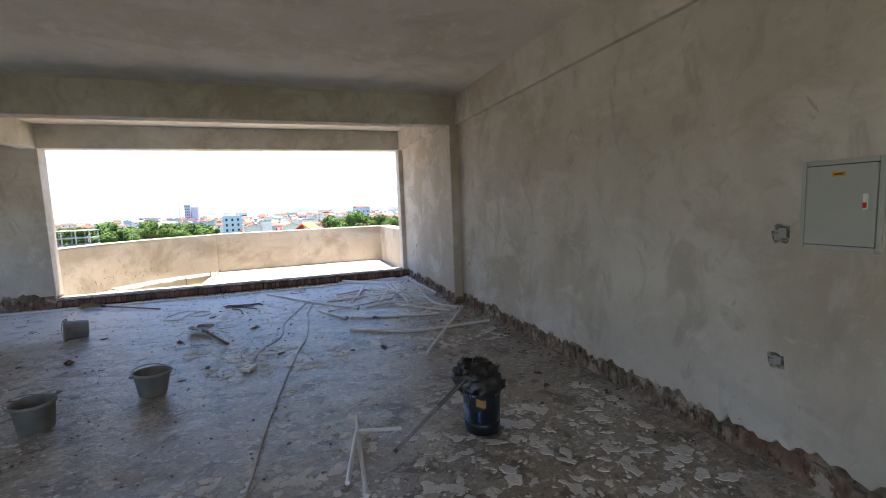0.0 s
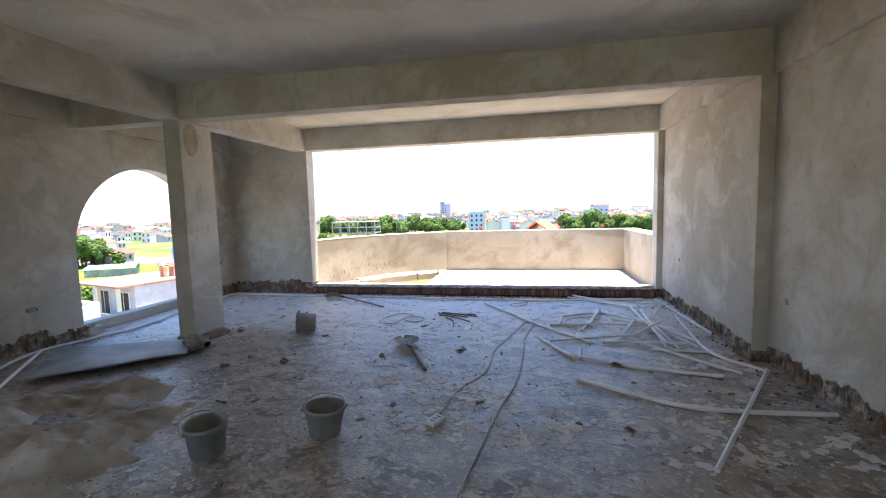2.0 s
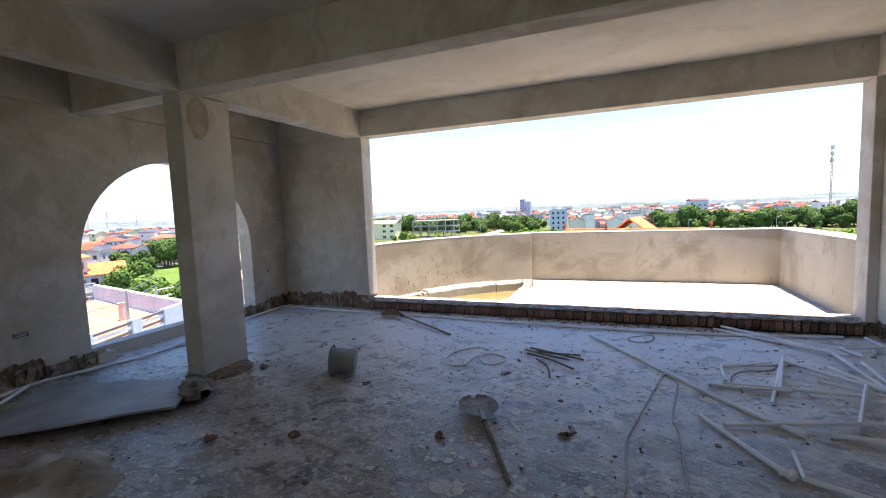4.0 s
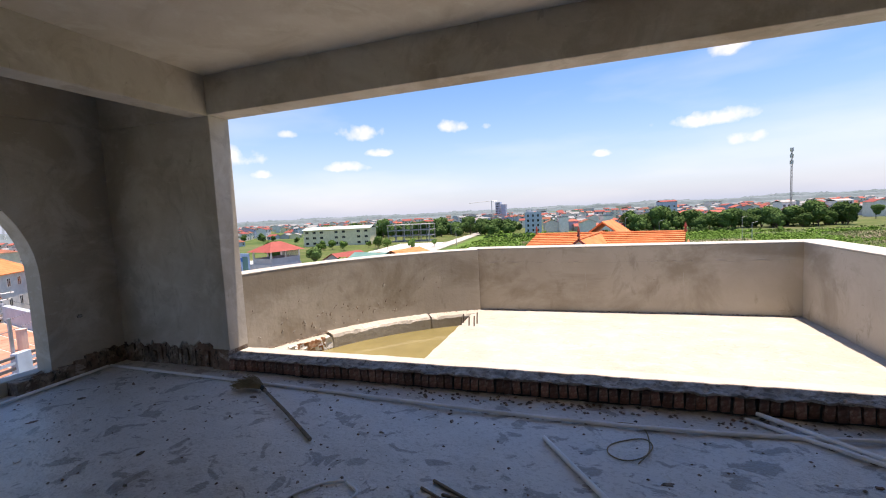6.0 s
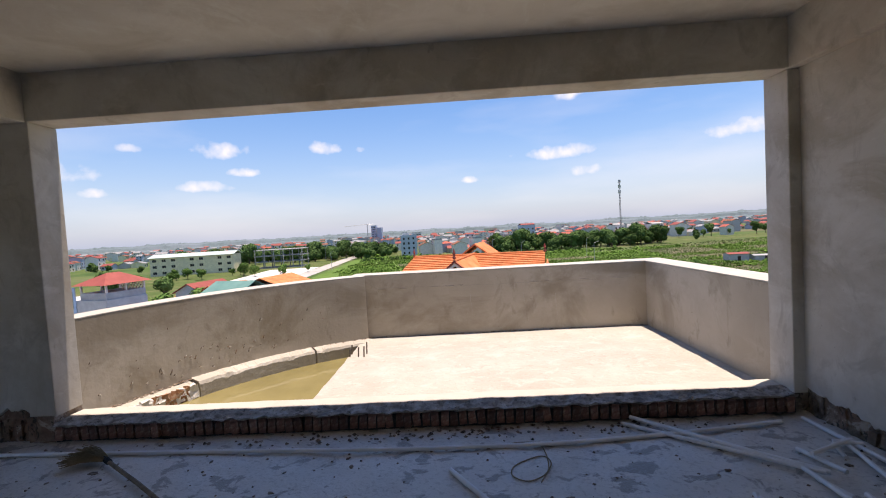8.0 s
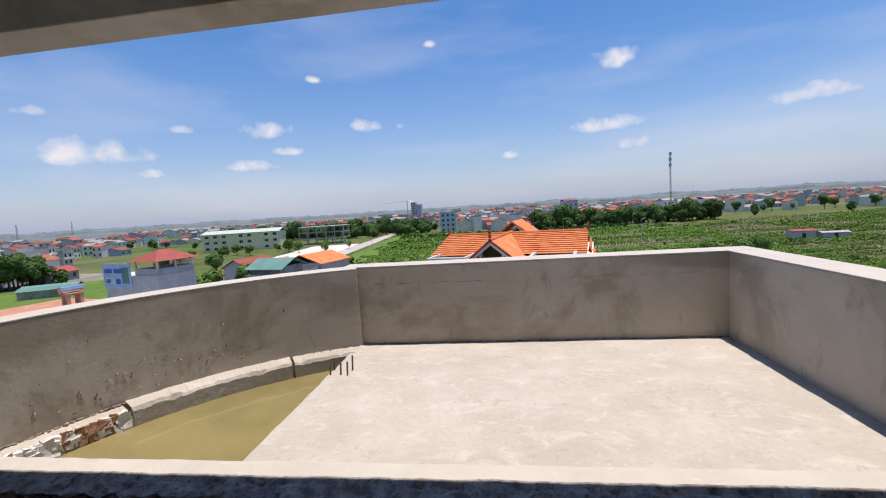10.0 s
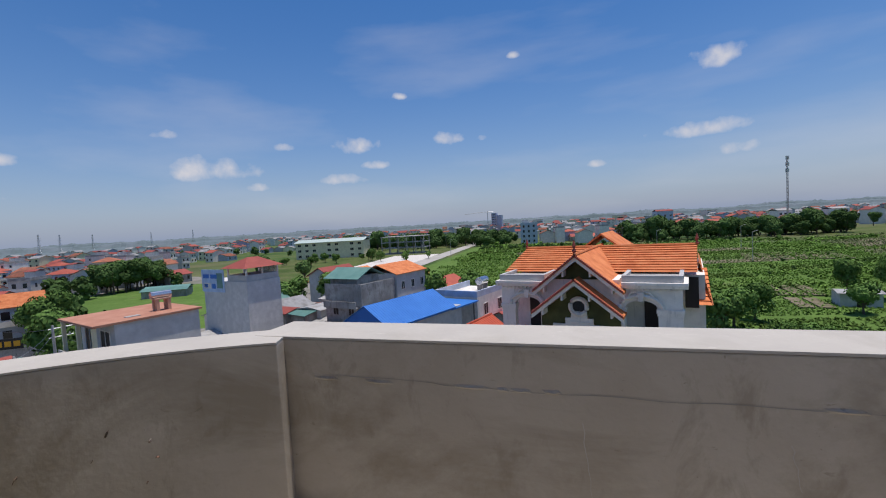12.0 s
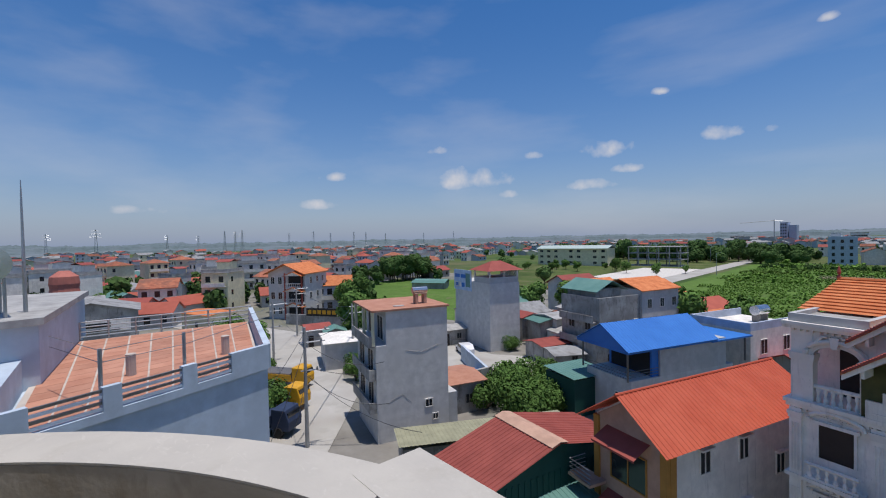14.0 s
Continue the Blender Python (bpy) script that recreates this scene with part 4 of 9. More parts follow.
def tree(name, label, r, h, trunk_h, leaves, seed, mat, size, m):
    t = thing(name, label, "tree", "trees across the plain", m)
    q = random.Random(seed)
    tk = Mesh()
    tk.tube([(0, 0, -0.1), (0.05 * r, 0, trunk_h * 0.6), (0, 0.05 * r, trunk_h + h * 0.4)], 0.055 * r + 0.08, 7, 0.03 * r)
    for k in range(5):
        a = k * 1.26 + q.uniform(-.3, .3)
        tk.tube([(0, 0, trunk_h * 0.75), (math.cos(a) * r * 0.3, math.sin(a) * r * 0.3, trunk_h + h * 0.25), (math.cos(a) * r * 0.6, math.sin(a) * r * 0.6, trunk_h + h * 0.5)], 0.03 * r + 0.03, 5, 0.015 * r)
    part("trunk", tk, M_BARK, t)
    cm = crown_mesh(r, h, leaves, seed, size)
    cm.v = [(x, y, z + trunk_h * 0.8) for x, y, z in cm.v]
    part("crown", cm, mat, t)
    return t


tree_kinds = [
    tree("broadleaf_tree", "broad dense green tree with an uneven rounded crown", 4.2, 7.5, 3.2, 2600, 1, M_LEAFDARK, 0.36, pose(30, 292, G)),
    tree("broadleaf_tree", "broad dense green tree with an uneven rounded crown", 3.4, 6.0, 2.6, 2200, 2, M_LEAFDARK, 0.34, pose(40, 296, G)),
    tree("broadleaf_tree", "leafy light green tree with an open crown", 2.6, 4.6, 2.2, 2200, 3, M_LEAF, 0.24, pose(-62, 46, G)),
    tree("garden_bush", "dense low green bush of many small leaves", 1.9, 2.1, 0.5, 2600, 4, M_LEAF, 0.13, pose(-56, 27.5, G)),
]
trng = random.Random(21)


def copy_scaled(kind, x, y, s, z=G):
    ob = copy_thing(tree_kinds[kind], pose(x, y, z, 0, 0, trng.uniform(0, 360)))
    ob.scale = (s * trng.uniform(0.9, 1.12), s * trng.uniform(0.9, 1.12), s * trng.uniform(0.85, 1.15))
    return ob


for i in range(62):  # belt beside the mast
    copy_scaled(i % 2, 24 + i * 1.75 + trng.uniform(-1.5, 1.5), 288 + trng.uniform(-10, 14), trng.uniform(1.05, 1.5), G - 2.4)
for i in range(46):  # belt behind the school
    copy_scaled(i % 2, -205 + i * 3.4 + trng.uniform(-2, 2), 305 + trng.uniform(-14, 26), trng.uniform(0.95, 1.55), G - 2.6)
for i in range(14):
    copy_scaled(i % 2, 112 + i * 14 + trng.uniform(-3, 3), 345 + trng.uniform(-15, 15), trng.uniform(0.6, 1.0))
for i in range(16):
    copy_scaled(2, -150 + i * 5 + trng.uniform(-2, 2), 205 + trng.uniform(-22, 12), trng.uniform(0.5, 0.9))
for x, y, k, s in ((-91, 60, 2, 1.3), (-94, 62.5, 0, 0.7), (-92, 57.5, 2, 1.0), (-97.5, 64, 1, 0.8), (-66, 30, 2, 0.9), (-70, 27, 2, 1.0), (-60, 25, 2, 0.8), (-79, 55, 3, 1.3), (-76, 57, 3, 1.1), (-100, 124, 0, 0.9), (-90, 132, 1, 1.0)):
    copy_scaled(k, x, y, s)
for i in range(20):  # grove behind the green field
    copy_scaled(i % 2, -147 - 2.2 * (i % 5) + trng.uniform(-1.5, 1.5), 108 + 5.0 * (i // 4) + trng.uniform(-2, 2), trng.uniform(0.8, 1.15))
for i in range(16):  # shrubs along the field edge behind the roofs
    copy_scaled(3 if i % 3 else 2, -26 + i * 2.6 + trng.uniform(-1, 1), 74 + trng.uniform(-5, 9), trng.uniform(0.9, 1.5))
for i in range(40):  # wild shrubs beside the villa
    copy_scaled(3, 9.3 + trng.uniform(0, 8), 34 + trng.uniform(0, 14), trng.uniform(0.7, 1.25))
for x, y, k, sc in ((19, 76, 2, 1.0), (23, 81, 2, 0.9), (16, 70, 2, 0.9), (38, 86, 2, 0.8), (43, 101, 2, 0.9), (47, 97, 2, 1.0), (52, 104, 2, 0.9), (58, 112, 2, 0.9), (50, 90, 2, 0.8)):
    copy_scaled(k, x, y, sc)
for i in range(22):
    copy_scaled(3, 12 + trng.uniform(0, 17), 44 + trng.uniform(0, 24), trng.uniform(0.7, 1.3))
for i in range(8):
    copy_scaled(3, 45 + trng.uniform(0, 90), 80 + trng.uniform(0, 70), trng.uniform(0.8, 1.6))
for i in range(22):  # creepers over the plot behind the shed
    copy_scaled(3, -33 + trng.uniform(0, 8.5), 40 + trng.uniform(0, 14), trng.uniform(0.75, 1.2), G - 0.4)
for x, y, s in ((-44, 24, 1.3), (-47, 23, 1.0), (-46.5, 35.6, 0.9), (-50, 37.5, 0.8), (-40.5, 21.5, 1.2)):
    copy_scaled(3, x, y, s)


def leaf_material(name, dark, light):
    """Leaves that differ from tuft to tuft and slowly over the field."""
    m = material(name, [dark, light], 0.09, 0.95, 0, spec=0.05, detail=3)
    n, l = m.node_tree.nodes, m.node_tree.links
    b = n["Principled BSDF"]
    src = b.inputs["Base Color"].links[0].from_socket
    g, hs, mr = n.new("ShaderNodeNewGeometry"), n.new("ShaderNodeHueSaturation"), n.new("ShaderNodeMapRange")
    mr.inputs[3].default_value, mr.inputs[4].default_value = 0.7, 1.35
    l.new(g.outputs["Random Per Island"], mr.inputs[0])
    l.new(mr.outputs[0], hs.inputs["Value"])
    l.new(src, hs.inputs["Color"])
    l.new(hs.outputs[0], b.inputs["Base Color"])
    return m


FIELD_LEAVES = [leaf_material("weed_leaves", (0.07, 0.125, 0.028), (0.11, 0.175, 0.04)), leaf_material("crop_leaves", (0.105, 0.195, 0.038), (0.15, 0.25, 0.055)),
                leaf_material("pale_crop_leaves", (0.15, 0.20, 0.08), (0.22, 0.26, 0.12))]
M_SOIL = layered(material("garden_soil", [(0.15, 0.125, 0.085), (0.23, 0.19, 0.13)], 0.6, 1.0, 0.8, 5, spec=0.1), [(0.25, 0.5, 0.62, (0.09, 0.11, 0.04), 0.7, 0.5, EVEN)])
PLOT_TURN = radians(9)


def in_poly(x, y, poly):
    ok = False
    for (x0, y0), (x1, y1) in zip(poly, poly[1:] + poly[:1]):
        if (y0 > y) != (y1 > y) and x < (x1 - x0) * (y - y0) / (y1 - y0) + x0:
            ok = not ok
    return ok


def garden(poly, u0, u1, v0, v1, seed, weights):
    """Garden plots: beds of soil and tufts of leaves, in rows or wild. weights: wild, rows, young beds."""
    q = random.Random(seed)
    spots = [[], [], []]
    beds = Mesh()
    c, s_ = math.cos(PLOT_TURN), math.sin(PLOT_TURN)
    v = v0
    while v < v1:
        dv = q.uniform(7, 15) * (1 + max(0, v - 120) / 300)
        u = u0 + q.uniform(-8, 0)
        while u < u1:
            du = q.uniform(13, 34)
            kind = q.choices((0, 1, 2), weights)[0]
            wide = 0.58 + max(0.0, v - 45) / 140
            tone = (0 if q.random() < 0.25 else 1) if kind < 2 else 2
            a = v + 0.7
            if kind == 2:
                ring_ = [(u + 0.8, v + 0.6), (u + du - 0.8, v + 0.6), (u + du - 0.8, v + dv - 0.6), (u + 0.8, v + dv - 0.6)]
                ring_ = [(x * c - y * s_, x * s_ + y * c) for x, y in ring_]
                if all(in_poly(x, y, poly) for x, y in ring_):
                    beds.prism(ring_, G + 0.07, G + 0.14)
            while a < v + dv - 0.7:
                b = u + 0.6
                while b < u + du - 0.6:
                    x, y = b + q.uniform(-.25, .25) * wide, a + (q.uniform(-.4, .4) if kind == 0 else q.uniform(-.08, .08)) * wide
                    x, y = x * c - y * s_, x * s_ + y * c
                    if in_poly(x, y, poly) and (kind or q.random() < 0.85):
                        spots[tone].append((x, y, wide * ((q.uniform(0.35, 0.7) if kind == 0 else q.uniform(0.3, 0.5)) * (1.9 if kind == 0 and q.random() < 0.03 else 1))))
                    b += (0.85, 0.62, 0.8)[kind] * wide
                a += (0.85, 1.25, 1.7)[kind] * wide
            u += du + q.uniform(0.4, 1.2)
        v += dv + q.choice((0.4, 0.6, 1.6))
    return spots, beds


def tuft_mesh(name, spots, mat, seed):
    """Six leaves to a tuft, leaning outwards from its foot."""
    gen = np.random.default_rng(seed)
    p = np.repeat(np.array(spots), 6, axis=0)
    n = len(p)
    a, r = gen.uniform(0, 2 * np.pi, n), p[:, 2] * gen.uniform(0.6, 1.2, n)
    out = np.stack([np.cos(a), np.sin(a), np.zeros(n)], 1)
    side = np.stack([-np.sin(a), np.cos(a), gen.uniform(-.3, .3, n)], 1) * (0.38 * r)[:, None]
    foot = np.stack([p[:, 0], p[:, 1], np.full(n, G + 0.06)], 1)
    up = np.zeros((n, 3))
    up[:, 2] = r * gen.uniform(0.25, 1.0, n)
    tip = foot + out * (r * 0.85)[:, None] + up * 0.8
    mid = foot + out * (r * 0.4)[:, None] + up
    verts = np.stack([foot, mid - side, tip, mid + side], 1).reshape(-1, 3)
    me = bpy.data.meshes.new(name)
    me.from_pydata(verts.tolist(), [], np.arange(4 * n).reshape(-1, 4).tolist())
    me.materials.append(mat)
    return me


def raised_beds(x0, y0, dx, dy, count, along, rot):
    """A block of small raised beds with pale leaves."""
    q = random.Random(int(x0 * 7))
    beds, spots = Mesh(), []
    m = pose(x0, y0, G, 0, 0, rot)
    for i in range(count):
        u = i * dx
        ring_ = [m @ Vector(p) for p in ((u, 0, 0), (u + dx * 0.72, 0, 0), (u + dx * 0.72, dy, 0), (u, dy, 0))]
        beds.prism([(p.x, p.y) for p in ring_], G + 0.05, G + 0.32)
        for j in range(along):
            p = m @ Vector((u + dx * 0.72 * q.random(), dy * q.random(), 0))
            spots.append((p.x, p.y, q.uniform(0.35, 0.6)))
    return beds, spots


RICE_POLY = [(-18, 66), (10, 40), (70, 60), (95, 258), (20, 262), (-60, 315), (-56, 132)]
EAST_POLY = [(60, 62), (190, 90), (260, 200), (240, 300), (97, 258)]
left_spots, left_beds = garden(RICE_POLY, -20, 120, 38, 300, 3, (5, 5, 0.5))
east_spots, east_beds = garden(EAST_POLY, 60, 300, 40, 260, 4, (2, 2, 5))
for x0, y0, dx, dy, count, along, rot in ((30.5, 101.5, 2.6, 11.5, 4, 34, -6), (32.0, 90.0, 2.6, 8.5, 2, 4, -6), (48.0, 164.0, 4.4, 22.0, 6, 110, -10)):
    b_, s_ = raised_beds(x0, y0, dx, dy, count, along, rot)
    left_beds.add(b_.v, b_.f)
    left_spots[2] += s_
for k_, (lab, mat_) in enumerate(zip(("dense green weeds over the plots", "rows of green crops in the fields", "pale young crops in rows on soil beds"), FIELD_LEAVES)):
    tagged(new("field_plants", tuft_mesh("field_plants", left_spots[k_] + east_spots[k_], mat_, 50 + k_)), lab, "crops", kind="stuff")
solid("soil_beds", left_beds, M_SOIL, "bare brown soil beds between the crops", "soil", kind="stuff")
solid("soil_beds_east", east_beds, M_SOIL, "bare brown soil beds of the garden plots", "soil", kind="stuff")


def wood_line(seed, dist, a0, a1, h):
    """A far strip of treetops with an uneven outline and some depth."""
    m = Mesh()
    n = 900
    for j in range(3):
        o = len(m.v)
        for i in range(n + 1):
            a = radians(a0 + (a1 - a0) * i / n)
            d = dist * (1 + 0.05 * j) + 30 * noise.noise(Vector((i * 0.05, j, seed)))
            t = h * (0.7 + 0.35 * abs(noise.noise(Vector((i * 0.9, j * 7, seed)))) + 0.4 * noise.noise(Vector((i * 0.033, j * 3, seed + 4)))) * (1 + 0.12 * j)
            x, y = math.sin(a) * d, math.cos(a) * d + 10
            m.v += [(x, y, G - 1), (x * 1.01, y * 1.01, G + max(2.0, t) * 0.75), (x * 1.025, y * 1.025, G + max(2.0, t))]
        m.f += [(o + 3 * i + k, o + 3 * i + 3 + k, o + 3 * i + 4 + k, o + 3 * i + 1 + k) for i in range(n) for k in (0, 1)]
    return m


solid("backdrop_woods", wood_line(1, 1150, -110, 70, 9), M_HAZED_WOODS, "low wooded skyline far across the plain", "backdrop", kind="structure")
solid("backdrop_woods_far", wood_line(5, 2300, -110, 70, 27), M_HAZED_WOODS, "low wooded skyline on the horizon", "backdrop", kind="structure")


# ---- houses ----
def pane(parent, x, y, z, w, h, axis, mat=None, frame_mat=None, name="window", framed=True):
    """A framed window on a wall: axis 'y-' faces -y, 'y+', 'x-', 'x+'."""
    fr, gl = Mesh(), Mesh()
    s = -1 if axis[1] == "-" else 1
    t = 0.07
    for (a0, a1, b0, b1) in ((-w / 2, w / 2, 0, t), (-w / 2, w / 2, h - t, h), (-w / 2, -w / 2 + t, t, h - t), (w / 2 - t, w / 2, t, h - t), (-t / 3, t / 3, t, h - t)):
        lo, hi = sorted((0, 0.06 * s))
        if axis[0] == "y":
            fr.box(x + a0, x + a1, y + lo, y + hi, z + b0, z + b1)
        else:
            fr.box(x + lo, x + hi, y + a0, y + a1, z + b0, z + b1)
    lo, hi = sorted((-0.02 * s, 0.02 * s))
    if axis[0] == "y":
        gl.box(x - w / 2 + 0.02, x + w / 2 - 0.02, y + lo, y + hi, z + 0.02, z + h - 0.02)
    else:
        gl.box(x + lo, x + hi, y - w / 2 + 0.02, y + w / 2 - 0.02, z + 0.02, z + h - 0.02)
    win = part(name, gl, mat or M_GLASSD, parent)
    if framed:
        part("frame", fr, frame_mat or M_WHITE, win)
    return win


def gable(x0, x1, y0, y1, z, rise, over=0.35, th=0.12, along="x"):
    m = Mesh()
    if along == "x":
        c = (y0 + y1) / 2
        hw = (y1 - y0) / 2 + over
        k = rise / ((y1 - y0) / 2)
        m.extrude([(c - hw, z - over * k), (c, z + rise), (c + hw, z - over * k), (c + hw, z - over * k + th), (c, z + rise + th), (c - hw, z - over * k + th)], "x", x0 - over, x1 + over)
    else:
        c = (x0 + x1) / 2
        hw = (x1 - x0) / 2 + over
        k = rise / ((x1 - x0) / 2)
        m.extrude([(c - hw, z - over * k), (c, z + rise), (c + hw, z - over * k), (c + hw, z - over * k + th), (c, z + rise + th), (c - hw, z - over * k + th)], "y", y0 - over, y1 + over)
    return m


def gable_walls(x0, x1, y0, y1, z0, z1, rise, along="x"):
    m = Mesh()
    if along == "x":
        c = (y0 + y1) / 2
        m.extrude([(y0, z0), (y1, z0), (y1, z1), (c, z1 + rise - 0.01), (y0, z1)], "x", x0, x1)
    else:
        c = (x0 + x1) / 2
        m.extrude([(x0, z0), (x1, z0), (x1, z1), (c, z1 + rise - 0.01), (x0, z1)], "y", y0, y1)
    return m


def town_house(label, w, d, storeys, roof, wall_mat, roof_mat, m, along="x"):
    t = thing("town_house", label, "house", "houses of the town", m)
    H = storeys * 3.3
    if roof == "gable":
        rise = min(w, d) * 0.24
        part("wall", gable_walls(-w / 2, w / 2, -d / 2, d / 2, 0, H, rise, along), wall_mat, t)
        part("roof", gable(-w / 2, w / 2, -d / 2, d / 2, H, rise, 0.45, 0.14, along), roof_mat, t)
    elif roof == "hip":
        part("wall", Mesh().box(-w / 2, w / 2, -d / 2, d / 2, 0, H), wall_mat, t)
        o, r = 0.5, min(w, d) * 0.22
        rf = Mesh()
        k = max(0.1, w / 2 - d / 2)
        rf.add([(-w / 2 - o, -d / 2 - o, H), (w / 2 + o, -d / 2 - o, H), (w / 2 + o, d / 2 + o, H), (-w / 2 - o, d / 2 + o, H), (-k, 0, H + r), (k, 0, H + r)],
               [(0, 1, 5, 4), (1, 2, 5), (2, 3, 4, 5), (3, 0, 4), (3, 2, 1, 0)])
        part("roof", rf, roof_mat, t)
    else:
        part("wall", Mesh().box(-w / 2, w / 2, -d / 2, d / 2, 0, H), wall_mat, t)
        rf = Mesh().box(-w / 2 - 0.2, w / 2 + 0.2, -d / 2 - 0.4, d / 2 + 0.1, H, H + 0.15)
        rf.box(-w / 2, w / 2, -d / 2, -d / 2 + 0.12, H + 0.15, H + 0.9).box(-w / 2, w / 2, d / 2 - 0.12, d / 2, H + 0.15, H + 0.9).box(-w / 2, -w / 2 + 0.12, -d / 2 + 0.12, d / 2 - 0.12, H + 0.15, H + 0.9).box(w / 2 - 0.12, w / 2, -d / 2 + 0.12, d / 2 - 0.12, H + 0.15, H + 0.9)
        part("roof", rf, roof_mat, t)
        part("stair_house", Mesh().box(-w / 4, w / 4, 0, d / 2 - 0.3, H + 0.15, H + 2.6), wall_mat, t)
        part("stair_roof", gable(-w / 4, w / 4, 0, d / 2 - 0.3, H + 2.6, 0.5, 0.3, 0.08), M_RUSTROOF, t)
    n = 2 if w < 7 else 3
    for s in range(storeys):
        for i in range(n):
            x = -w / 2 + w * (i + 0.5) / n
            pane(t, x, -d / 2, s * 3.3 + 1.0, 1.2, 1.5, "y-", framed=False)
        pane(t, w / 2, -d / 4, s * 3.3 + 1.0, 1.0, 1.3, "x+", framed=False)
        if s:
            part("balcony", Mesh().box(-w / 2 + 0.4, w / 2 - 0.4, -d / 2 - 0.9, -d / 2 - 0.001, s * 3.3 - 0.12, s * 3.3 + 0.05).box(-w / 2 + 0.4, w / 2 - 0.4, -d / 2 - 0.9, -d / 2 - 0.82, s * 3.3 + 0.05, s * 3.3 + 0.85), M_WHITE, t)
    return t


house_kinds = [
    town_house("two-storey white house with an orange tiled gable roof", 8, 9, 2, "gable", M_WHITE, M_OLDTILE, pose(-140, 58, G, 0, 0, 20)),
    town_house("low grey house with a red sheet-metal gable roof", 9, 7, 1, "gable", M_GREYWALL, M_REDROOF, pose(-146, 78, G, 0, 0, 35)),
    town_house("narrow flat-roofed white town house", 5.5, 11, 3, "flat", M_WHITE, M_CONC, pose(-154, 66, G, 0, 0, 30)),
    town_house("pale blue house with a red hipped roof", 8.5, 8, 2, "hip", M_BLUEWALL, M_REDROOF, pose(-166, 126, G, 0, 0, 25)),
    town_house("low grey house with a faded red gable roof", 11, 7, 1, "gable", M_STAINED, M_RUSTROOF, pose(-160, 84, G, 0, 0, 15), "x"),
    town_house("cream three-storey house with an orange hipped roof", 7.5, 9, 3, "hip", M_CREAM, M_OLDTILE, pose(-180, 130, G, 0, 0, 40)),
    town_house("grey concrete town house with a flat roof", 6, 10, 2, "flat", M_GREYWALL, M_GREYROOF, pose(-172, 100, G, 0, 0, 30)),
    town_house("long low house under a green metal roof", 12, 8, 1, "gable", M_GREYWALL, M_GREENROOF, pose(-170, 62, G, 0, 0, 28)),
    town_house("low house under a pale grey roof", 10, 8, 1, "gable", M_WHITE, M_GREYROOF, pose(-180, 76, G, 0, 0, 12)),
]
hrng = random.Random(5)
far_trees = []
placed = [(k.location.x, k.location.y) for k in house_kinds]
WEIGHTS = [5, 6, 3, 4, 5, 2, 2, 1, 2]


def scatter(count, a0, a1, d0, d1, gap, keep_out=()):
    done = tries = 0
    while done < count and tries < count * 60:
        tries += 1
        a = radians(hrng.uniform(a0, a1))
        d = math.sqrt(hrng.uniform(d0 * d0, d1 * d1))
        x, y = math.sin(a) * d, 10 + math.cos(a) * d
        if any((x - px) ** 2 + (y - py) ** 2 < gap * gap for px, py in placed) or any(x0 < x < x1 and y0 < y < y1 for x0, x1, y0, y1 in keep_out):
            continue
        k = hrng.choices(range(len(house_kinds)), WEIGHTS)[0]
        copy_thing(house_kinds[k], pose(x, y, G, 0, 0, hrng.choice((0, 90, 180, 270)) + 14 + hrng.uniform(-12, 12)))
        placed.append((x, y))
        done += 1
        if done % 2 == 0:
            far_trees.append((x + 9, y - 6, hrng.uniform(0.6, 1.1)))


KEEP = ((-158, -60, 30, 134), (-110, -60, 120, 560))
scatter(130, -98, -50, 112, 330, 10.5, KEEP)

for i in range(330):
    a, d = radians(trng.uniform(-97, 50)), trng.uniform(330, 900)
    if not -112 < math.sin(a) * d < -62:
        far_trees.append((math.sin(a) * d, 10 + math.cos(a) * d, trng.uniform(0.45, 0.95)))
for i in range(120):
    a, d = radians(trng.uniform(-98, -58)), trng.uniform(112, 330)
    far_trees.append((math.sin(a) * d, 10 + math.cos(a) * d, trng.uniform(0.5, 0.95)))
for i in range(90):
    far_trees.append((-215 + i * 1.8 + trng.uniform(-2, 2), 330 + trng.uniform(-10, 30), trng.uniform(0.9, 1.4)))


def far_town(count, a0, a1, d0, d1):
    """Small houses of the far town: walls, roofs and window openings."""
    done = 0
    while done < count:
        a = radians(hrng.uniform(a0, a1))
        d = math.sqrt(hrng.uniform(d0 * d0, d1 * d1))
        x, y = math.sin(a) * d, 10 + math.cos(a) * d
        done += 1
        if -112 < x < -62 and y < 560:
            continue
        w, dp, st = hrng.uniform(6, 11), hrng.uniform(7, 11), hrng.choice((1, 1, 2, 2, 2, 3))
        h = st * 3.3
        r = radians(hrng.choice((14, 104)) + hrng.uniform(-14, 14))
        wm, rm = hrng.choice((0, 0, 0, 1, 2, 3)), hrng.choice((4, 5, 6, 6, 7, 7))
        pieces = [(gable_walls(-w / 2, w / 2, -dp / 2, dp / 2, 0, h, 1.6), wm), (gable(-w / 2, w / 2, -dp / 2, dp / 2, h, 1.6, 0.4, 0.15), rm)]
        for s in range(st):
            for k in (-0.28, 0.28):
                pieces.append((Mesh().box(k * w - 0.6, k * w + 0.6, -dp / 2 - 0.05, -dp / 2 - 0.01, s * 3.3 + 1, s * 3.3 + 2.4), 8))
        for m, slot in pieces:
            town_faces.extend([slot] * len(m.f))
            town.add([(x + a_ * math.cos(r) - b_ * math.sin(r), y + a_ * math.sin(r) + b_ * math.cos(r), G + c_) for a_, b_, c_ in m.v], m.f)


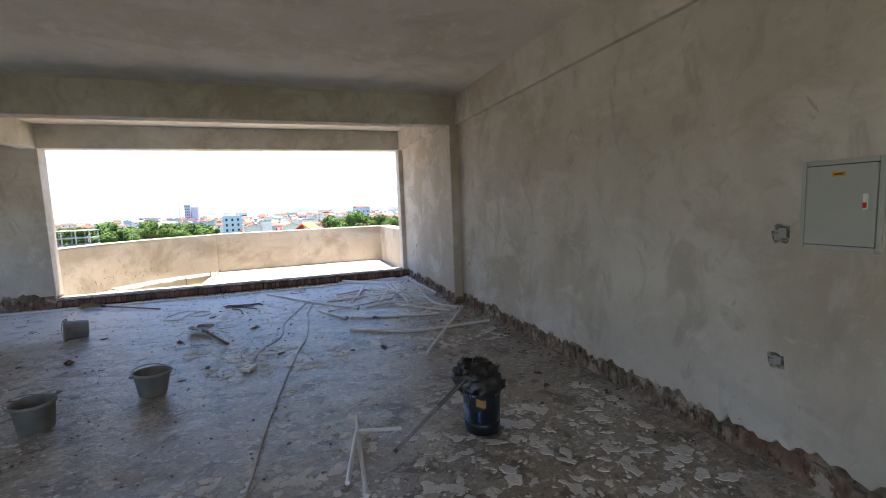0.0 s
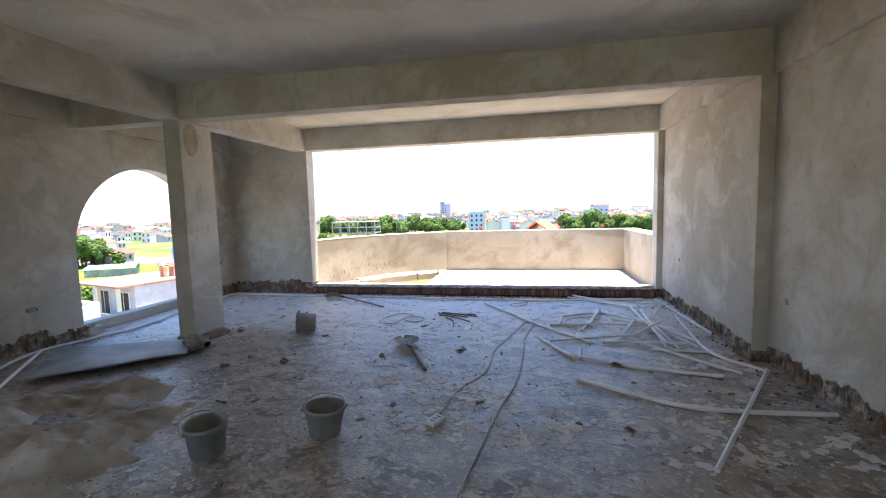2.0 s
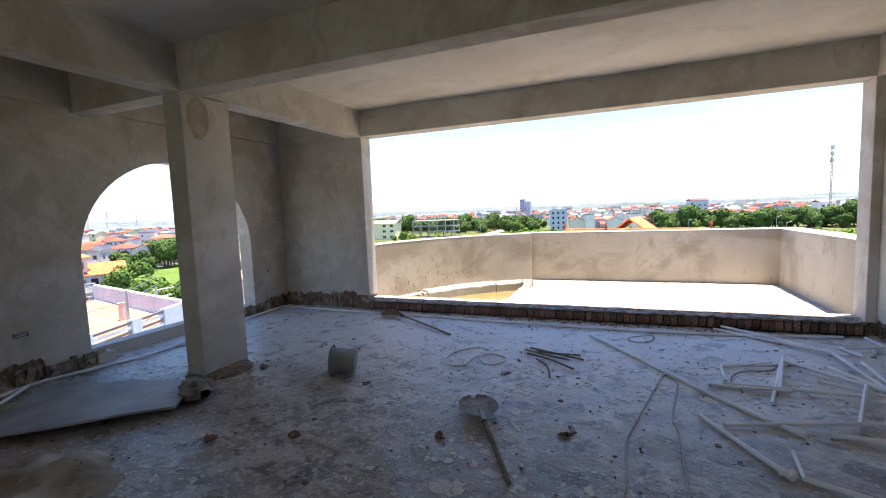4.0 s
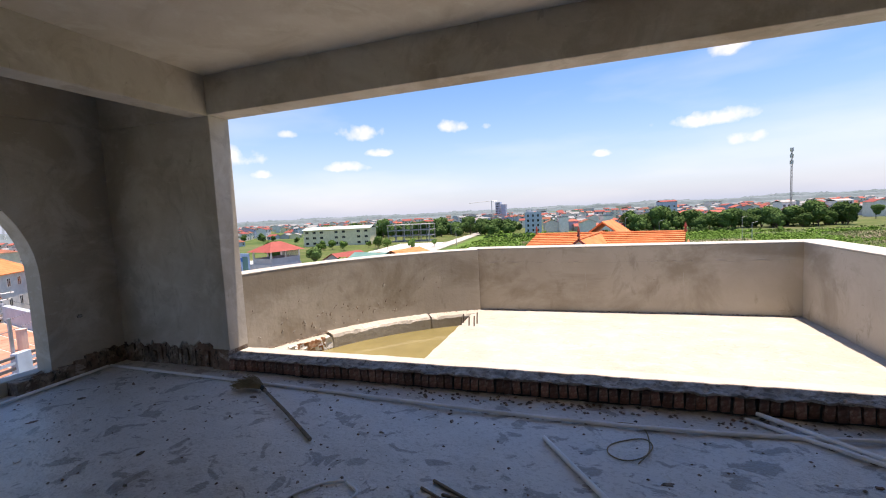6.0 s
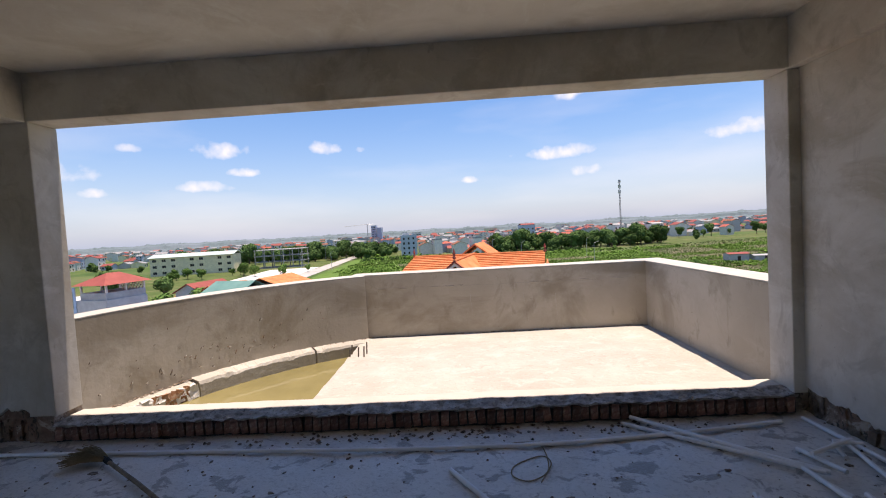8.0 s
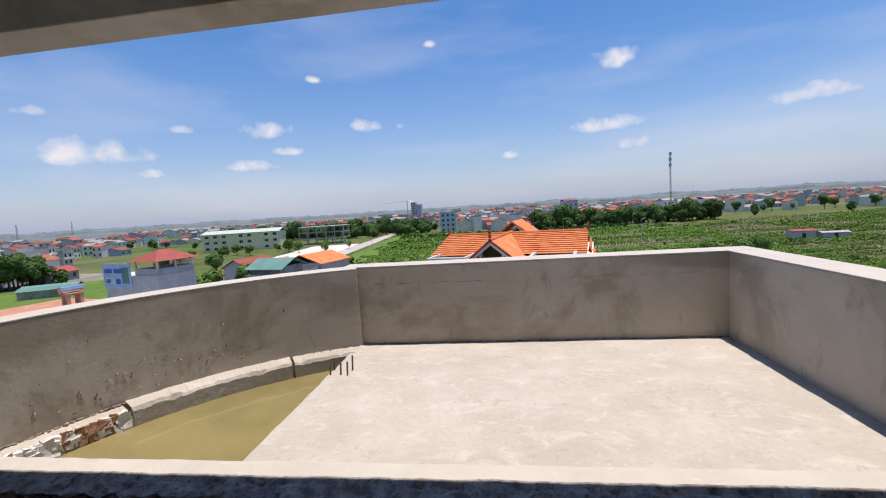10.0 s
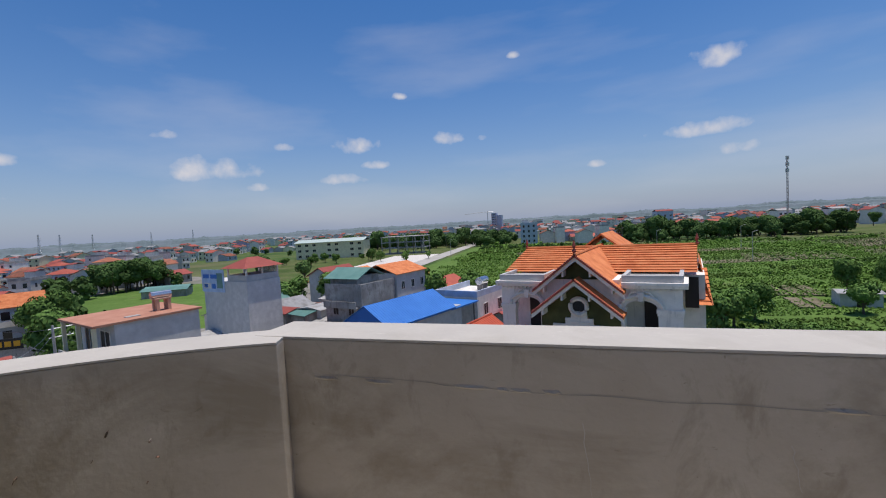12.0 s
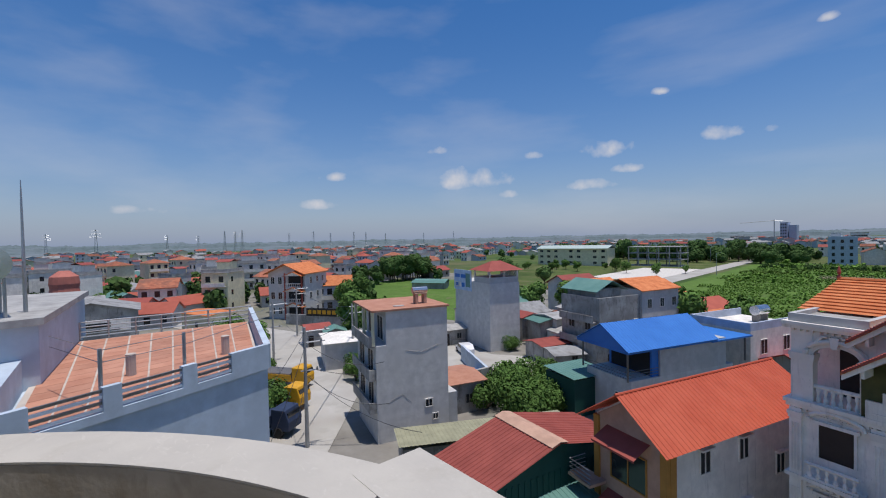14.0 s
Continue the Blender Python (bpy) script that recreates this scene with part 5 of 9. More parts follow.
town, town_faces = Mesh(), []
far_town(260, -98, -44, 320, 700)
far_town(280, -44, -10, 430, 1000)
far_town(330, -12, 18, 400, 950)
far_town(380, 16, 52, 380, 950)
town_me = bpy.data.meshes.new("far_town")
town_me.from_pydata(town.v, [], town.f)
for mt in (M_WHITE, M_GREYWALL, M_CREAM, M_BLUEWALL, M_OLDTILE, M_REDROOF, M_RUSTROOF, M_GREYROOF, M_GLASSD):
    town_me.materials.append(mt)
town_me.polygons.foreach_set("material_index", town_faces)
tagged(new("far_town", town_me), "crowded red-roofed houses of the far town", "houses", kind="stuff")
for i in range(110):  # hedges and shrubs between the garden plots
    a, d = radians(trng.uniform(10, 48)), trng.uniform(120, 330)
    far_trees.append((math.sin(a) * d, 10 + math.cos(a) * d, trng.uniform(0.06, 0.16)))
for i in range(90):
    far_trees.append((-60 + trng.uniform(0, 130), 262 + trng.uniform(-6, 8), trng.uniform(0.15, 0.35)))
grove = Mesh()
crowns = [crown_mesh(3.8, 6.5, 300, 60 + k, 0.95) for k in range(4)]
for x, y, s in far_trees:
    cm = trng.choice(crowns)
    w = trng.uniform(0, 6.28)
    c_, s_ = math.cos(w) * s, math.sin(w) * s
    grove.add([(x + a * c_ - b * s_, y + a * s_ + b * c_, G + (c + 0.3) * s) for a, b, c in cm.v], cm.f)
    grove.tube([(x, y, G - 0.2), (x, y, G + 4.5 * s)], 0.3 * s, 4)
grove_me = bpy.data.meshes.new("far_trees")
grove_me.from_pydata(grove.v, [], grove.f)
grove_me.materials.append(M_LEAFDARK)
tagged(new("far_trees", grove_me), "dark green trees scattered among the far houses", "trees", kind="stuff")


# ---- the houses round the terrace ----
def corrugated(w, l, th, pitch, amp=0.03):
    """A ribbed metal sheet, w along x (ribs run along y), l along y."""
    m = Mesh()
    n = max(4, int(w / pitch))
    q = w / n
    for i in range(n):
        for k, z in ((0, 0), (0.4, 0), (0.5, amp), (0.9, amp)):
            m.v += [(q * (i + k), 0, z), (q * (i + k), l, z)]
    m.v += [(w, 0, 0), (w, l, 0)]
    m.f += [(2 * i, 2 * i + 2, 2 * i + 3, 2 * i + 1) for i in range(4 * n)]
    return m


def roof_slope(parent, name, mat, a, b, c, pitch=0.25, amp=0.03, label=""):
    """A ribbed roof slope: a to b along the eave, a to c up the slope; ribs run up."""
    a, b, c = Vector(a), Vector(b), Vector(c)
    u, v = b - a, c - a
    m = corrugated(u.length, v.length, 0.02, pitch, amp)
    ux, vx = u.normalized(), v.normalized()
    nx = ux.cross(vx).normalized()
    if nx.z < 0:
        nx = -nx
    m.v = [tuple(a + ux * x + vx * y + nx * z) for x, y, z in m.v]
    return part(name, m, mat, parent, label)


def tiled_slope(parent, name, mat, a, b, c, d, rows, label=""):
    """A tiled slope as overlapping courses between the eave a-b and the ridge d-c."""
    a, b, c, d = map(Vector, (a, b, c, d))
    n = (b - a).cross(d - a).normalized()
    if n.z < 0:
        n = -n
    m = Mesh()
    for i in range(rows):
        h = n * 0.06
        for t, k in ((i / rows, h), ((i + 1) / rows, h * 0)):
            m.v += [tuple(a + (d - a) * t + k), tuple(b + (c - b) * t + k)]
    m.f += [(2 * i, 2 * i + 1, 2 * i + 3, 2 * i + 2) for i in range(2 * rows - 1)]
    return part(name, m, mat, parent, label)


def baluster_row(parent, p, q, n, h, name="balustrade", mat=None):
    """Turned balusters between two rails."""
    p, q = Vector(p), Vector(q)
    rail = part(name, Mesh().tube([p + Vector((0, 0, h)), q + Vector((0, 0, h))], 0.09, 6).tube([p, q], 0.08, 6), mat or M_WHITE, parent)
    for i in range(n):
        c = p + (q - p) * (i + 0.5) / n
        part("baluster", Mesh().lathe([(0.05, 0), (0.09, h * 0.25), (0.035, h * 0.5), (0.08, h * 0.75), (0.05, h)], c.x, c.y, 8, c.z), mat or M_WHITE, rail)
    return rail


# grey party-wall house with a terracotta roof terrace
grey_house = thing("grey_house", "tall narrow grey cement house with a terracotta roof slab", "house", m=pose(-30.6, 28.9, G, 0, 0, 74))
part("wall", Mesh().extrude([(0, 0), (6.5, 0), (6.5, 11.05), (0.9, 11.05), (0.9, 8.2), (0, 8.2)], "y", 0, 6.6), M_PALEWALL, grey_house)
part("side_wing", Mesh().box(6.5, 7.5, 0.3, 3.0, 0, 3.2), M_GREYWALL, grey_house)
part("roof", Mesh().box(-0.35, 6.7, -0.15, 6.9, 11.05, 11.2), M_TERRATILE, grey_house, "terracotta tiled roof slab")
part("hatch", Mesh().box(2.0, 2.9, 1.0, 1.5, 11.2, 11.26), M_CONC, grey_house)
for i in range(3):
    z = 8.2 - 2.75 * i
    part("balcony", Mesh().box(-0.6, 0, 0.15, 6.4, z - 0.12, z + 0.04).box(-0.6, -0.52, 0.15, 6.4, z + 0.04, z + 0.8).box(-0.52, 0, 0.15, 0.23, z + 0.04, z + 0.8), M_STAINED, grey_house)
    for j in range(2):
        pane(grey_house, 0 if z < 8 else 0.9, 1.7 + 3.0 * j, z + 0.2, 1.8, 2.1, "x-", M_BROWNWIN)
for y in (0.1, 3.1, 6.2):
    part("post", Mesh().box(-0.3, -0.06, y, y + 0.22, 8.2, 11.05), M_CREAM, grey_house)
for x, z, w in ((4.6, 2.4, 0.75), (5.2, 1.2, 0.6)):
    pane(grey_house, x, 0, z, w, w, "y-", M_GLASSD, M_WHITE)
part("plaster_seam", Mesh().tube([(2.6, -0.01, 7.6), (4.0, -0.012, 7.3), (5.6, -0.01, 7.75)], 0.015, 4), M_STAINED, grey_house)
part("drain_stain", Mesh().tube([(1.0, -0.01, 3.4), (2.2, -0.012, 3.9), (3.0, -0.01, 3.1)], 0.012, 4), M_STAINED, grey_house)


def solar_heater(m):
    t = thing("solar_water_heater", "solar water heater with a steel tank on short brick legs", "water heater", m=m)
    for x in (-0.6, 0.6):
        for y in (-0.4, 0.4):
            part("leg", Mesh().box(x - 0.16, x + 0.16, y - 0.16, y + 0.16, 0, 1.1), M_PEACH, t)
    part("shelf", Mesh().box(-0.85, 0.85, -0.6, 0.6, 1.1, 1.22), M_PEACH, t)
    part("tank", Mesh().tube([(-1.05, 0.1, 1.55), (-1.0, 0.1, 1.55), (1.0, 0.1, 1.55), (1.05, 0.1, 1.55)], 0.36, 16), M_STEELTANK, t, smooth=False)
    return t


solar_heater(pose(-31.2, 34.0, G + 11.2, 0, 0, 74)).scale = (0.68, 0.68, 0.78)

# pale tower house with a red-roofed hut and a banner
tower_house = thing("tower_house", "plain pale grey tower house with a red-roofed rooftop hut", "house", m=pose(-44.2, 56.8, G, 0, 0, 76))
part("wall", Mesh().box(0, 5.4, 0, 10.8, 0, 10.2), M_PALEWALL, tower_house)
part("rooftop_hut", Mesh().box(0.1, 5.3, 0.1, 4.6, 10.2, 11.1), M_GREYWALL, tower_house)
for x in (0.1, 2.6, 5.1):
    part("post", Mesh().box(x, x + 0.2, 0.1, 0.3, 11.1, 12.2), M_WHITE, tower_house)
    part("post", Mesh().box(x, x + 0.2, 4.4, 4.6, 11.1, 12.2), M_WHITE, tower_house)
for j in range(7):
    for k in range(4):
        part("lattice_block", Mesh().box(5.2, 5.28, 0.35 + 0.57 * j + 0.28 * (k % 2), 0.62 + 0.57 * j + 0.28 * (k % 2), 11.1 + 0.27 * k, 11.34 + 0.27 * k), M_WHITE, tower_house)
part("hut_roof", Mesh().add([(-0.5, -0.5, 12.1), (5.9, -0.5, 12.1), (5.9, 5.2, 12.1), (-0.5, 5.2, 12.1), (1.9, 2.3, 13.5), (3.6, 2.3, 13.5)], [(0, 1, 5, 4), (1, 2, 5), (2, 3, 4, 5), (3, 0, 4), (3, 2, 1, 0)]), M_RUSTROOF, tower_house, "dark red sheet-metal hipped roof")
banner = part("banner", Mesh().box(-0.12, -0.04, 5.2, 11.0, 8.6, 11.9), M_SIGNBLUE, tower_house, "pale blue banner with unreadable lettering bars")
for y0, y1, z0, z1, mt in ((9.0, 10.6, 10.6, 11.2, M_BLUEROOF), (6.9, 8.6, 10.6, 11.2, M_BLUEROOF), (8.6, 10.6, 9.1, 9.9, M_WHITE), (9.4, 10.4, 9.2, 9.8, M_BLUEROOF), (5.6, 7.0, 9.2, 11.4, M_GREENROOF), (7.4, 8.3, 9.1, 9.8, M_BLUEROOF)):
    part("lettering_bar", Mesh().box(-0.15, -0.121, y0, y1, z0, z1), mt, banner)


def car(m, mat, label):
    t = thing("parked_car", label, "car", m=m)
    body = Mesh().extrude([(-2.0, 0.3), (2.05, 0.3), (2.1, 0.75), (1.2, 0.9), (0.6, 1.45), (-1.2, 1.5), (-1.95, 0.95)], "y", -0.85, 0.85)
    bevel(part("body", body, mat, t), 0.06)
    part("window", Mesh().extrude([(-1.75, 0.98), (1.0, 0.95), (0.52, 1.38), (-1.15, 1.42)], "y", -0.87, 0.87), M_GLASSD, t)
    for x in (-1.25, 1.3):
        for y in (-0.82, 0.82):
            w = part("wheel", Mesh().tube([(x, y - 0.1, 0.32), (x, y + 0.1, 0.32)], 0.32, 14), M_TYRE, t)
            part("rim", Mesh().tube([(x, y - 0.11, 0.32), (x, y + 0.11, 0.32)], 0.19, 10), M_GALV, w)
    return t


car(pose(-46.4, 53.6, G + 0.1, 0, 0, 155), M_CARWHITE, "white hatchback parked on the concrete yard")

# yard wall and small sheds beside the tower house
yard_wall = thing("yard_wall", "low stained masonry wall round a yard", "wall")
part("wall", Mesh().prism([(-34.6, 36.5), (-33.4, 45.5), (-33.1, 45.4), (-34.3, 36.4)], G, G + 2.6), M_STAINED, yard_wall)
part("return_wall", Mesh().prism([(-33.4, 45.5), (-44, 51), (-44.1, 50.7), (-33.5, 45.2)], G, G + 2.2), M_BLUEWASH, yard_wall)
for i in range(6):
    t = thing("water_drum", "blue plastic water bottles stacked in the yard", "drum", "drums in the yard", m=pose(-36.2 - 0.75 * (i % 3), 46.2 + 0.7 * (i // 3), G + 0.1))
    part("body", Mesh().lathe([(0.30, 0), (0.34, 0.1), (0.34, 0.85), (0.30, 0.95), (0.1, 1.0)], 0, 0, 12), M_BLUEROOF, t)
for x, y, w, d, h, mt, rm, r, lab in ((-36.5, 60.5, 5, 4, 2.3, M_STAINED, M_RUSTROOF, 74, "low shed with a rusty red sheet roof"), (-33.2, 58.8, 4, 5, 2.0, M_STAINED, M_GREYROOF, 60, "low shed with grey fibre-cement sheets"),
                                     (-30.0, 62.0, 3.4, 3.4, 3.4, M_STAINED, M_CONC, 74, "small stained flat-roofed outbuilding"), (-33.0, 70.0, 6, 6, 4.2, M_STAINED, M_GREENROOF, 74, "shed under a green metal roof"),
                                     (-33.0, 39.3, 4.5, 5.2, 3.0, M_STAINED, M_TERRATILE, 74, "stained outbuilding with a terracotta flat roof"), (-40, 68.5, 6, 5, 4.6, M_GREYWALL, M_GREYROOF, 76, "small grey house with a fibre-cement roof"),
                                     (-55.0, 38.6, 6.0, 7.0, 3.6, M_GREYWALL, M_WHITE, 70, "small house with a white sheet roof"), (-96, 30, 9, 6, 3.4, M_CREAM, M_TILE, 20, "low shop with an orange awning roof")):
    s = thing("outbuilding", lab, "shed", m=pose(x, y, G, 0, 0, r))
    part("wall", gable_walls(-w / 2, w / 2, -d / 2, d / 2, 0, h, 0.35), mt, s)
    part("roof", gable(-w / 2, w / 2, -d / 2, d / 2, h, 0.35, 0.3, 0.07), rm, s)
    pane(s, 0.6, -d / 2, 0.9, 0.9, 1.0, "y-", M_DARK, M_STAINED)

sq = random.Random(17)
SHED_ROOFS = ((M_RUSTROOF, "low shed under a rusty red sheet roof"), (M_GREYROOF, "low shed under grey fibre-cement sheets"), (M_GREENROOF, "low shed under a green sheet roof"), (M_OLDTILE, "small outhouse with an old tiled roof"), (M_CONC, "small flat-roofed stained outhouse"))
for x0, x1, y0, y1, count in ((-42, -33, 62, 84, 9), (-52, -42, 62, 84, 6), (-27, -16, 66, 90, 7), (-64, -52, 50, 74, 6), (-70, -58, 38, 44, 2)):
    cells = [(x0 + (x1 - x0) * (k % 3 + 0.5) / 3, y0 + (y1 - y0) * (k // 3 + 0.5) / max(1, math.ceil(count / 3))) for k in range(count)]
    for x, y in cells:
        w, d, h = sq.uniform(3.0, 4.6), sq.uniform(3.0, 5.0), sq.uniform(2.2, 4.2)
        rm, lab = sq.choice(SHED_ROOFS)
        s = thing("outbuilding", lab, "shed", "sheds between the houses", m=pose(x + sq.uniform(-.6, .6), y + sq.uniform(-1, 1), G, 0, 0, 74 + sq.choice((0, 90)) + sq.uniform(-6, 6)))
        part("wall", gable_walls(-w / 2, w / 2, -d / 2, d / 2, 0, h, 0.5), sq.choice((M_STAINED, M_GREYWALL, M_WHITE)), s)
        part("roof", gable(-w / 2, w / 2, -d / 2, d / 2, h, 0.5, 0.35, 0.08), rm, s)
        pane(s, w / 5, -d / 2, 0.9, 0.9, 1.0, "y-", M_DARK, M_STAINED)
        part("door", Mesh().box(-w / 3 - 0.4, -w / 3 + 0.4, -d / 2 - 0.03, -d / 2, 0, 1.9), M_BROWNWIN, s)
for x, y, sc in ((-57, 45, 1.2), (-60, 47, 1.0), (-66, 46, 1.3), (-70, 48, 1.1), (-38, 20, 1.1), (-36, 18.5, 1.2), (-43, 60, 0.8), (-39, 86, 1.0), (-28, 64, 0.9), (-24, 60, 0.9), (-50, 86, 1.2), (-58, 84, 1.2)):
    copy_scaled(3 if sc < 1.15 else 2, x, y, sc)
for x, y, w, d, h, rm, lab in ((40.5, 93.0, 5.0, 4.0, 2.2, M_GREYROOF, "small garden shed with a pale sheet roof"), (96.0, 158.0, 6.0, 5.0, 2.6, M_RUSTROOF, "small garden hut with a faded red roof"), (104.0, 156.0, 7.0, 4.0, 1.8, M_GREYROOF, "low pale sheet-roofed shelter among the plots")):
    s = thing("garden_shed", lab, "shed", m=pose(x, y, G, 0, 0, -10))
    part("wall", gable_walls(-w / 2, w / 2, -d / 2, d / 2, 0, h, 0.3), M_GREYWALL, s)
    part("roof", gable(-w / 2, w / 2, -d / 2, d / 2, h, 0.3, 0.35, 0.07), rm, s)
    part("door", Mesh().box(-0.5, 0.5, -d / 2 - 0.03, -d / 2, 0, min(1.8, h - 0.1)), M_BROWNWIN, s)

# stained apartment house with a green penthouse roof
stained = thing("stained_house", "long weather-stained grey house with a green penthouse roof", "house", m=pose(-28.9, 60.9, G, 0, 0, 76))
part("wall", Mesh().box(0, 7.5, 0, 7, 0, 8.1), M_STAINED, stained)
part("annex_wall", Mesh().box(7.5, 15, -0.3, 7, 0, 9.6), M_GREYWALL, stained)
part("parapet", Mesh().box(0, 7.5, 0, 0.2, 8.1, 9.0).box(0, 0.2, 0.2, 7, 8.1, 9.0), M_STAINED, stained)
part("penthouse", Mesh().box(0.8, 5.4, 1.4, 6.6, 8.1, 10.0), M_STAINED, stained)
part("penthouse_roof", gable(0.6, 5.4, 1.0, 6.8, 9.9, 1.1, 0.5, 0.08, "y"), M_GREENROOF, stained, "pale green metal gable roof")
part("annex_roof", gable(7.5, 15, -0.3, 7, 9.5, 1.3, 0.3, 0.1, "x"), M_TILE, stained, "orange tiled gable roof")
for z in (2.9, 5.9):
    part("balcony", Mesh().box(-0.8, 0, 0.4, 6.6, z - 0.15, z).box(-0.8, -0.7, 0.4, 6.6, z, z + 0.8), M_STAINED, stained)
part("roof_tank", Mesh().lathe([(0.5, 0), (0.55, 0.1), (0.55, 1.0), (0.3, 1.15)], 6.4, 3.2, 14, 8.1), M_STEELTANK, stained, "steel rooftop water tank")
for x in (1.4, 4.4, 6.6, 9.0, 11.5, 14.0):
    for z in (1.2, 4.3, 7.0) if x > 7 else (1.2, 4.5):
        pane(stained, x, -0.3 if x > 7.5 else 0, z, 0.9, 1.3, "y-")
for y in (2, 5):
    pane(stained, 0, y, 4.6, 1.1, 1.4, "x-", M_BROWNWIN, M_STAINED)

# blue roof house
blue = thing("blue_roof_house", "grey house with a bright blue metal roof and dark terrace", "house", m=pose(-17.6, 46.2, G, 0, 0, 72))
part("wall", Mesh().box(0, 13, 0, 5.5, 0, 4.4), M_GREYWALL, blue)
part("upper_wall", Mesh().box(3.4, 12.0, 0.0, 5.3, 4.4, 7.0), M_GREYWALL, blue)
part("terrace_roof_panel", Mesh().box(2.6, 3.4, 0.2, 5.3, 4.4, 7.0), M_BLUEROOF, blue)
part("eave", Mesh().box(-0.6, 10.5, -0.3, 6.2, 6.85, 7.05), M_BLUEROOF, blue)
for a, b, c in (((-0.7, -0.4, 7.05), (10.5, -0.4, 7.05), (-0.7, 2.9, 9.0)), ((10.5, 6.3, 7.05), (-0.7, 6.3, 7.05), (10.5, 2.9, 9.0))):
    roof_slope(blue, "roof_slope", M_BLUEROOF, a, b, c, 0.35, 0.03, "blue ribbed metal roof slope")
for x in (-0.55, 10.3):
    part("gable_end", Mesh().extrude([(-0.4, 7.05), (6.3, 7.05), (2.9, 8.95)], "x", x, x + 0.05), M_BLUEROOF, blue)
part("low_roof", Mesh().box(9.8, 15.5, -0.3, 6, 6.75, 6.9), M_BLUEROOF, blue)
part("low_wall", Mesh().box(10.6, 11.6, 0.15, 5, 4.4, 6.75), M_BLUEROOF, blue)
for x in (-0.4, 14.8):
    for y in (0, 5.6):
        part("post", Mesh().box(x, x + 0.12, y, y + 0.12, 4.4, 6.85), M_STEEL, blue)
for k in range(3):
    part("rail", Mesh().tube([(-0.4, 5.6, 4.7 + 0.25 * k), (-0.4, 0.1, 4.7 + 0.25 * k), (3.2, 0.1, 4.7 + 0.25 * k)], 0.03, 5), M_STEEL, blue)
pane(blue, 0, 1.2, 5.0 - 3.5, 1.4, 1.6, "x-")
# near-black sheet stands for the shade under the terrace roof
part("terrace_shade", Mesh().box(2.58, 2.62, 0.4, 5.0, 4.45, 6.7), M_DARK, blue)
dark_shed = thing("green_shed", "dark green sheet-metal shed", "shed", m=pose(-22.5, 45.2, G, 0, 0, 74))
part("wall", Mesh().box(0, 4.6, 0, 4.2, 0, 3.5), M_DARKGREEN, dark_shed)
roof_slope(dark_shed, "roof_slope", M_GREENROOF, (-0.2, -0.2, 3.7), (4.8, -0.2, 3.7), (-0.2, 4.4, 3.9), 0.4)

# flat white house with a steel tank behind the blue roof
flat = thing("flat_roof_house", "white flat-roofed house with a steel water tank", "house", m=pose(-13.0, 62.0, G, 0, 0, 74))
part("wall", Mesh().box(0, 9, 0, 6.5, 0, 7.0), M_WHITE, flat)
part("parapet", Mesh().box(0, 9, 0, 0.2, 7.0, 7.8).box(0, 0.2, 0.2, 6.5, 7.0, 7.8).box(0.2, 9, 6.3, 6.5, 7.0, 7.8), M_BLUEWALL, flat)
part("tank", Mesh().tube([(5.2, 2.6, 8.3), (7.2, 2.6, 8.3)], 0.55, 16), M_STEELTANK, flat, "steel water tank")
part("tank_stand", Mesh().box(5.4, 5.6, 2.2, 3.0, 7.0, 7.8).box(6.8, 7.0, 2.2, 3.0, 7.0, 7.8), M_STEEL, flat)
pane(flat, 2.2, 0, 4.4, 1.2, 1.6, "y-", M_BROWNWIN)
pane(flat, 6.2, 0, 4.4, 1.2, 1.6, "y-", M_BROWNWIN)
for x, y, w, d, st, rf, wm, rm, rot, lab in ((-25, 86, 7, 6, 1, "gable", M_GREYWALL, M_TILE, 74, "small house with an orange tiled roof"), (-14, 80, 9, 7, 1, "hip", M_STAINED, M_REDROOF, 74, "low house under a red hipped roof"),
                                             (-46, 88, 9, 8, 2, "gable", M_BLUEWALL, M_TILE, 76, "grey-blue house with an orange gable roof"), (-37, 92, 8, 9, 2, "gable", M_GREYWALL, M_TILE, 70, "grey house with an orange tiled roof"),
                                             (-56, 97, 9, 7, 2, "gable", M_GREYWALL, M_RUSTROOF, 76, "grey house with a faded red roof"), (-42, 104, 14, 7, 1, "gable", M_GREYWALL, M_TILE, -10, "long low house under an orange roof"),
                                             (-30, 100, 8, 7, 1, "gable", M_WHITE, M_REDROOF, 74, "small white house with a red roof"), (-52, 74, 7, 6, 1, "gable", M_STAINED, M_GREYROOF, 76, "low house with a grey sheet roof"),
                                             (-60, 78, 7, 7, 1, "gable", M_STAINED, M_GREENROOF, 76, "low house with a green sheet roof"), (-9, 66, 7, 8, 1, "gable", M_STAINED, M_RUSTROOF, 70, "low house with a faded red roof"),
                                             (-62, 112, 18, 7, 1, "gable", M_GREYWALL, M_TILE, 5, "long orange-roofed hall beside the road")):
    town_house(lab, w, d, st, rf, wm, rm, pose(x, y, G, 0, 0, rot))

# red ribbed sheds below the terrace
red_shed = thing("red_shed", "shed with red ribbed metal roofs on dark green sheet walls", "shed", m=pose(-18.3, 30.6, G, 0, 0, -10))
part("wall", Mesh().box(0.3, 4.7, -4.6, 5.9, 0, 4.4), M_DARKGREEN, red_shed, "dark green ribbed sheet wall")
part("gable_wall", Mesh().extrude([(-4.6, 4.4), (5.9, 4.4), (0.0, 5.75)], "x", 0.3, 4.7), M_DARKGREEN, red_shed)
roof_slope(red_shed, "roof_slope", M_RUSTROOF, (0, -5.0, 4.5), (5.0, -5.0, 4.5), (0, 0.0, 5.9), 0.28, 0.04, "red ribbed metal roof slope")
